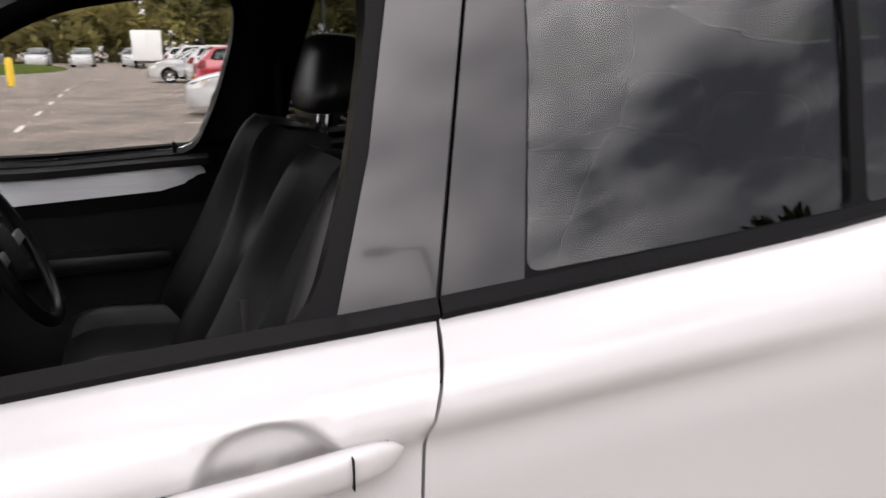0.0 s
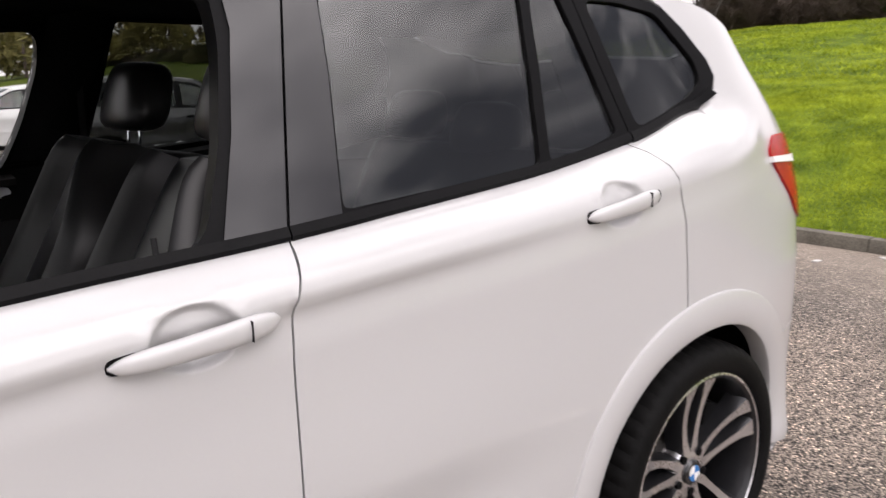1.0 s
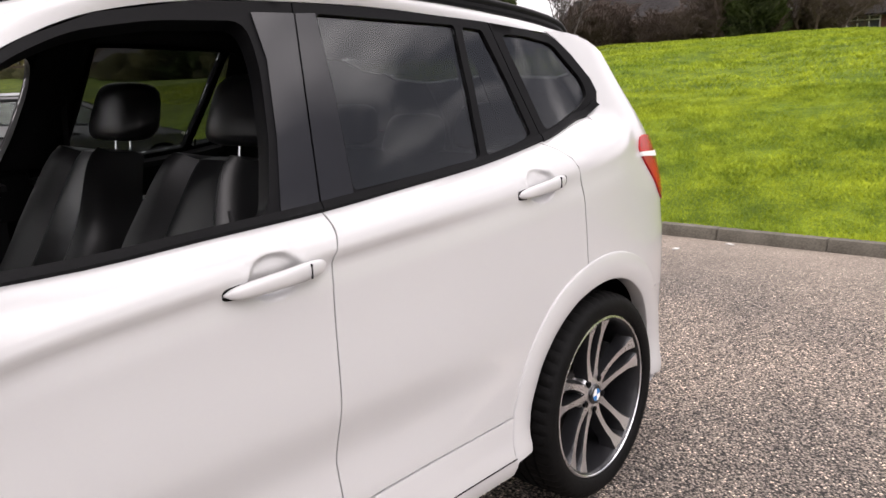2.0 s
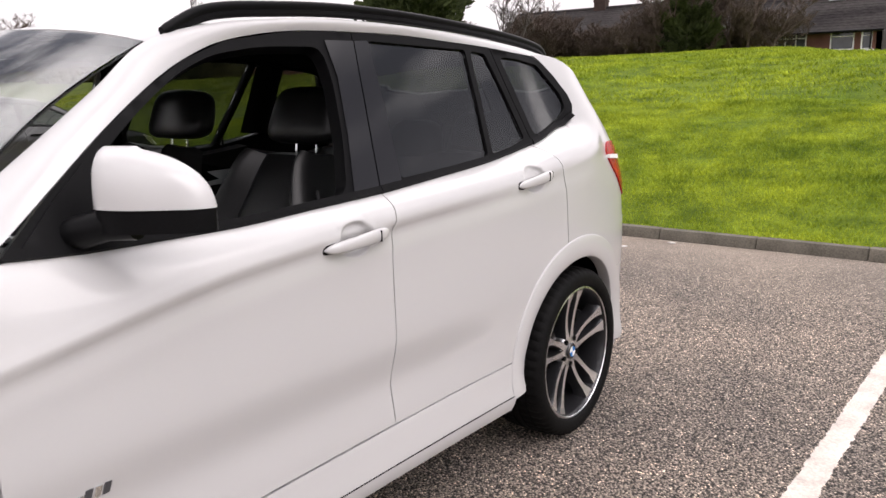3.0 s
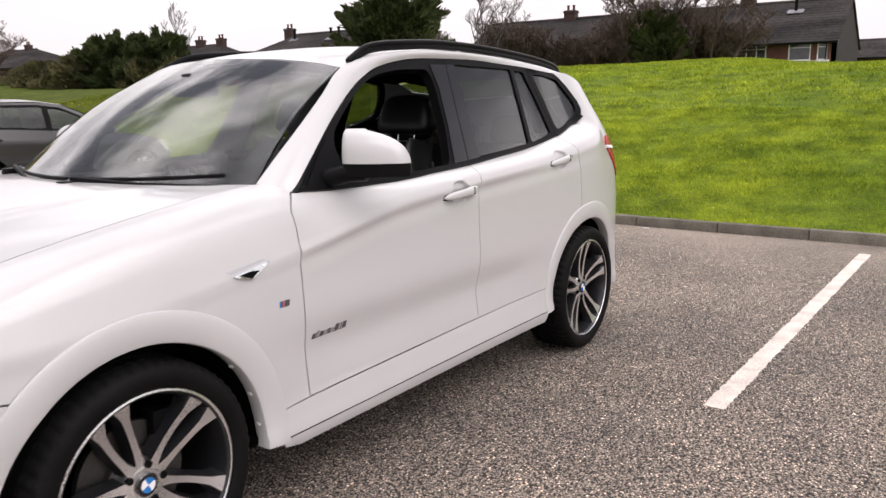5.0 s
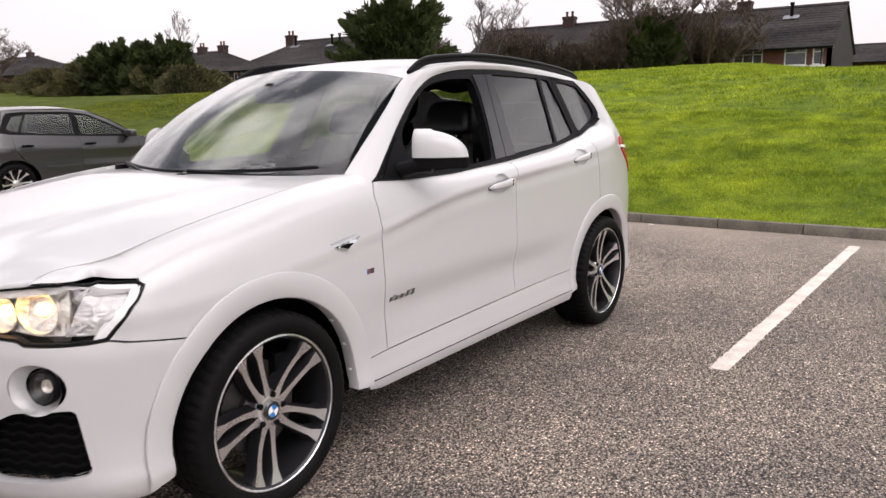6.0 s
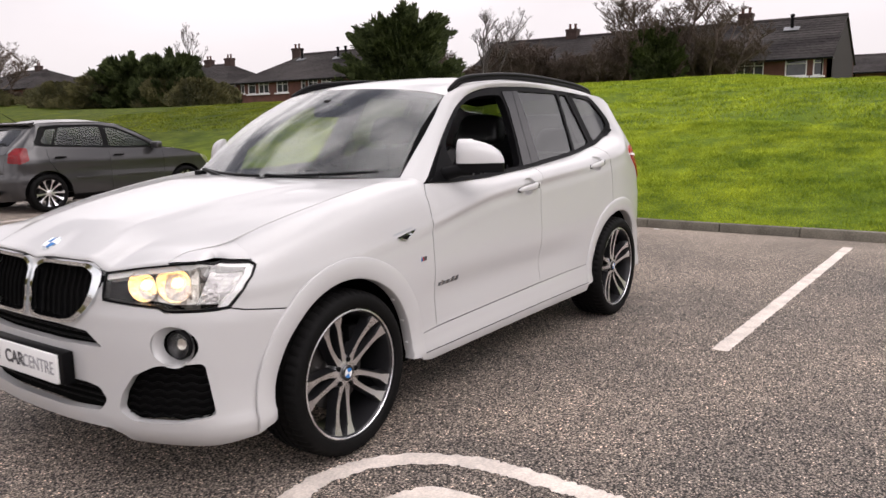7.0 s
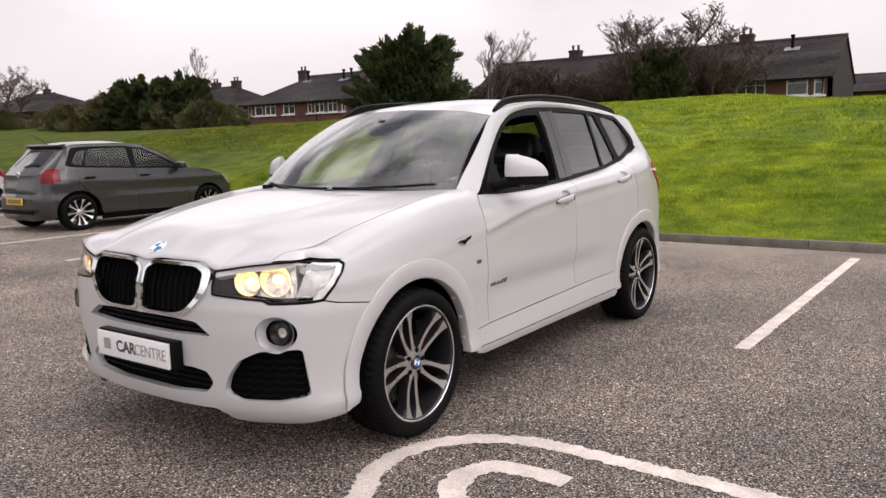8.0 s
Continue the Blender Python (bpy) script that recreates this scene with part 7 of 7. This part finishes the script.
        part("wheel_liner", grid(lambda i, j: Vector((2.47 + 0.345 * math.cos(math.pi * i), sg * (0.80 - 0.3 * j), 0.30 + 0.345 * math.sin(math.pi * i))), 16, 2), M["liner"], car)
    rm = spline([-0.50, -0.06, 0.3, 0.8, 1.38], [1.375, 1.418, 1.458, 1.470, 1.412])

    def roof(i, j):
        u = 2 * j - 1
        x = -0.06 + (1.42 - 0.10 * u * u + 0.06) * i
        return Vector((x, 0.568 * u, rm(x) - 0.046 * abs(u) ** 2.2))
    part("roof", thick(grid(roof, 24, 14), 0.015), P, car)
    part("rear_spoiler", box(-0.055, 0, 1.400, 0.13, 1.06, 0.030, 0.013, Matrix.Rotation(radians(-9), 4, "Y")), P, car)

    def screen(i, j):
        u = 2 * j - 1
        a = Vector((2.32 - 0.28 * u * u, 0.74 * u, 0.965 + 0.02 * u * u))
        b = Vector((1.42 - 0.10 * u * u, 0.60 * u, 1.405 - 0.03 * u * u))
        return a.lerp(b, i) + Vector((0.4, 0, 0.8)) * 0.03 * math.sin(math.pi * i)
    part("windscreen", thick(grid(screen, 10, 14), 0.005), M["glass_tint"], car).visible_shadow = False
    hm = spline([2.0, 2.3, 2.7, 3.05, 3.24], [0.98, 0.965, 0.89, 0.78, 0.67])
    part("bonnet", thick(grid(lambda i, j: (lambda x, u: Vector((x, u * (0.76 - 0.22 * sstep(2.6, 3.25, x)), hm(x) - 0.035 * abs(u) ** 2.5)))(2.06 + (1.17 - 0.22 * (2 * j - 1) ** 2) * i, 2 * j - 1), 20, 14), 0.015), P, car)
    # tailgate
    def rear(s, v):
        p, n = S(sh.wmin + abs(s), v)
        return (p, n) if s >= 0 else (Vector((p.x, -p.y, p.z)), Vector((n.x, -n.y, n.z)))
    se = abs(-0.70 - sh.wmin)
    glass = rounded([(-se * 0.86, 1.05), (se * 0.86, 1.05), (se * 0.78, 1.31), (-se * 0.78, 1.31)], 0.05)
    gate = part("tailgate", panel(rear, [(-se, 0.62), (se, 0.62), (se, 1.35), (-se, 1.35)], [glass], step=0.06), P, car)
    part("rear_screen", panel(rear, glass, step=0.1, gap=0, rim=0.004, back=True, lift=-0.006), M["glass_dark"], gate, "dark rear window").visible_shadow = False
    part("rear_wiper", tube([rear(0.0, 1.06)[0] + Vector((-0.02, 0, 0)), rear(-0.34, 1.09)[0] + Vector((-0.02, 0, 0))], 0.011, 6), M["trim"], gate)
    bd = lathe([(0.05, 0), (0.05, 0.008), (0.04, 0.012), (0.0, 0.012)], 20)
    bd.transform(Matrix.Translation(rear(0, 0.93)[0]) @ Matrix.Rotation(radians(90), 4, "Z"))
    part("round_badge", bd, M["chrome"], gate)
    pl = part("number_plate", box(rear(0, 0.48)[0].x - 0.008, 0, 0.50, 0.012, 0.50, 0.11, 0.002), M[plate], car, "plain number plate")
    for k in range(6):
        part("plate_bar", box(rear(0, 0.48)[0].x - 0.0155, -0.18 + 0.072 * k, 0.50, 0.003, 0.042, 0.07), M["ink"], pl)
    part("rear_reflector_strip", box(rear(0, 0.40)[0].x - 0.006, 0, 0.33, 0.02, 1.1, 0.07, 0.01), M["trim"], car)
    part("aerial", tube([(0.0, 0, 1.42), (-0.22, 0, 1.57)], [0.006, 0.003], 6), M["trim"], car)
    # inside
    part("cabin_tub", box(0.9, 0, 0.55, 2.4, 1.40, 0.55, 0.08), M["plastic"], car)
    part("dashboard", box(1.86, 0, 0.90, 0.40, 1.35, 0.16, 0.06), M["plastic"], car)
    for x, y in ((1.15, 0.36), (1.15, -0.36), (0.25, 0.36), (0.25, -0.36)):
        st = part("seat_back", box(x - 0.12, y, 0.95, 0.14, 0.46, 0.50, 0.05, Matrix.Rotation(radians(-14), 4, "Y")), M["leather"], car)
        part("headrest", headrest(Matrix.Translation((x - 0.24, y, 1.25)) @ Matrix.Scale(0.85, 4)), M["leather"], st)
    ring = tube([(0.17 * math.cos(2 * math.pi * k / 24), 0.17 * math.sin(2 * math.pi * k / 24), 0) for k in range(25)], 0.014, 8, caps=False)
    ring.transform(Matrix.Translation((1.62, -0.36, 0.99)) @ Matrix.Rotation(radians(-62), 4, "Y"))
    part("steering_wheel", ring, M["leather"], car)
    # wheels
    rim = lathe([(0.215, -0.09), (0.205, 0.0), (0.205, 0.06), (0.214, 0.078), (0.222, 0.080), (0.224, 0.072)], 40)
    wh = part("wheel", rim, M["alloy_dark"], car, "black tyre on a silver-spoked wheel")
    part("tyre", tyre_mesh(0.302, 0.222, 0.20, 72), M["rubber"], wh)
    for k in range(5):
        for d in (-13, 13):
            part("spoke", spoke_mesh(72 * k + 90, d, d * 1.25, 0.03, 0.214, 0.030), [M[rims], M["alloy_dark"]], wh)
    hub = lathe([(0.05, 0.03), (0.048, 0.080), (0.03, 0.086), (0.0, 0.086)], 24)
    part("hub_cap", hub, M[rims], wh)
    part("brake_disc", lathe([(0.13, 0.0), (0.13, 0.015), (0.0, 0.02)], 24), M["disc"], wh)
    car_wheels(wh, ((0.0, 1, 0), (2.47, 1, 20), (0.0, -1, 40), (2.47, -1, 10)), (0.722, 0.722), 0.302)
    part("underbody", box(1.25, 0, 0.24, 3.0, 1.1, 0.12, 0.04), M["liner"], car)
    car.matrix_basis = m
    return car


def facing(x, y, turn, k=1.0, kx=None):
    return Matrix.Translation((x, y, 0)) @ Matrix.Rotation(radians(turn), 4, "Z") @ Matrix.Diagonal((kx or k, k, k, 1))


small_car("dark grey metallic hatchback parked nose to the lawn", "car_grey", Matrix.Translation((-1.62, -10.56, 0)) @ Matrix.Rotation(math.pi, 4, "Z") @ Matrix.Diagonal((1.10, 1.08, 1.05, 1)), "parked cars")
small_car("red estate car parked nose to the lawn", "car_red", facing(-1.0, -24.9, 180, 1.06, 1.15))
white_car = small_car("white saloon reversed into its bay", "paint", facing(-2.9, -16.5, 0, 1.0, 1.0), plate="white")
for k, (x, y, turn, sc) in enumerate(((-1.3, -30.2, 180, 1.05), (-1.2, -33.1, 180, 1.1), (-2.6, -35.7, 0, 1.05), (-1.0, -41.3, 180, 1.12), (-1.4, -46.6, 180, 1.05), (-1.0, -54.9, 180, 1.1), (5.5, -74.0, 90, 1.1), (9.0, -74.5, 90, 1.1), (12.5, -74.0, 90, 1.05), (1.5, -74.0, 90, 1.1))):
    c = copy_thing(white_car, Matrix.Translation((x, y, 0)) @ Matrix.Rotation(radians(turn), 4, "Z"))
    c.scale = (sc, sc, sc)
    c["label"] = "white car parked farther along the row"

# ---- things about the car park ----
van = empty("delivery_van", (0.4, -66, 0), "tall white box van at the end of the row", "van")
part("van_box", box(0.4, -66, 1.75, 2.2, 4.2, 2.3, 0.06), M["white"], van)
part("van_cab", box(0.4, -69.0, 1.2, 2.0, 1.8, 1.7, 0.25), M["white"], van)
for k in (-0.52, 0.52):
    part("rear_door", box(0.4 + k, -63.89, 1.75, 1.0, 0.03, 2.1, 0.01), M["white"], van)
for x in (-0.5, 1.3):
    for y in (-65, -69):
        bm = lathe([(0.0, -0.12), (0.36, -0.12), (0.38, 0.0), (0.36, 0.12), (0.0, 0.12)], 20)
        bm.transform(Matrix.Translation((x, y, 0.38)) @ Matrix.Rotation(radians(90), 4, "Z"))
        part("wheel", bm, M["rubber"], van)

bol = empty("bollard", (6.04, -33.9, 0), "yellow painted post at the island's tip", "bollard")
part("post", lathe([(0.14, 0.0), (0.14, 1.02), (0.10, 1.1), (0.0, 1.12)], 20, "Z"), M["yellow"], bol)
for o in bol.children:
    o.location = (6.04, -33.9, 0)


def island_f(i, j):
    a = 2 * math.pi * i
    r = 1 - j
    x, y = 12.6 + 6.6 * r * math.cos(a), -62 + 15 * r * math.sin(a)
    return Vector((x, y, 0.0 if j == 0 else 0.10 + 0.35 * (1 - r * r) + 0.03 * quiet_noise(x, y, 1.0)))


isl = link("grass_island", grid(island_f, 60, 14, closed=True), M["soil"])
tagged(isl, "raised grass island beside the car park lane", "lawn", kind="structure")


def street_lamp(x, y, z, h, turn, label):
    lp = empty("street_lamp", (x, y, z), label, "street lamp", "street lamps")
    bm = tube([(x, y, z), (x, y, z + h)], [0.075, 0.05], 10)
    part("pole", bm, M["galv"], lp)
    d = Vector((math.cos(radians(turn)), math.sin(radians(turn)), 0))
    top = Vector((x, y, z + h))
    part("arm", tube([top - Vector((0, 0, 0.05)), top + d * 0.12, top + d * 0.6], 0.028, 8), M["galv"], lp)
    bm = box(0, 0, 0, 0.50, 0.16, 0.09, 0.03)
    bm.transform(Matrix.Translation(top + d * 0.78) @ Matrix.Rotation(radians(turn), 4, "Z"))
    part("lamp_head", bm, M["galv"], lp)


street_lamp(-2.9, 10.2, 0, 8.0, 0, "grey steel street lamp behind the camera's path")
street_lamp(-9.3, -45, lawn_z(-9.3, -45), 6.5, 0, "grey steel street lamp on the lawn")
conifer("dark evergreen tree on the lawn across from the car", -14.3, 14.5, 10.4, 2.6, 51, leaders=5, branches=60, leaves=7000, size=0.26)
sp = empty("sign_post", (-1.55, -40, 0), "white notice on a thin steel post", "sign")
part("post", tube([(-4.9, -40, 0), (-4.9, -40, 2.9)], 0.03, 8), M["galv"], sp)
part("notice", box(-4.9, -39.95, 2.6, 0.45, 0.03, 0.6, 0.005), M["white"], sp)
# small litter by the kerb
for k, (x, y) in enumerate(((-3.91, -0.58), (-4.33, -0.28))):
    bm = box(0, 0, 0.006, 0.07, 0.045, 0.008, 0.003)
    bm.transform(Matrix.Translation((x, y, 0)) @ Matrix.Rotation(k, 4, "Z"))
    tagged(link("paper_scrap", bm, M["cream"]), "pale scrap of paper lying by the kerb", "litter")
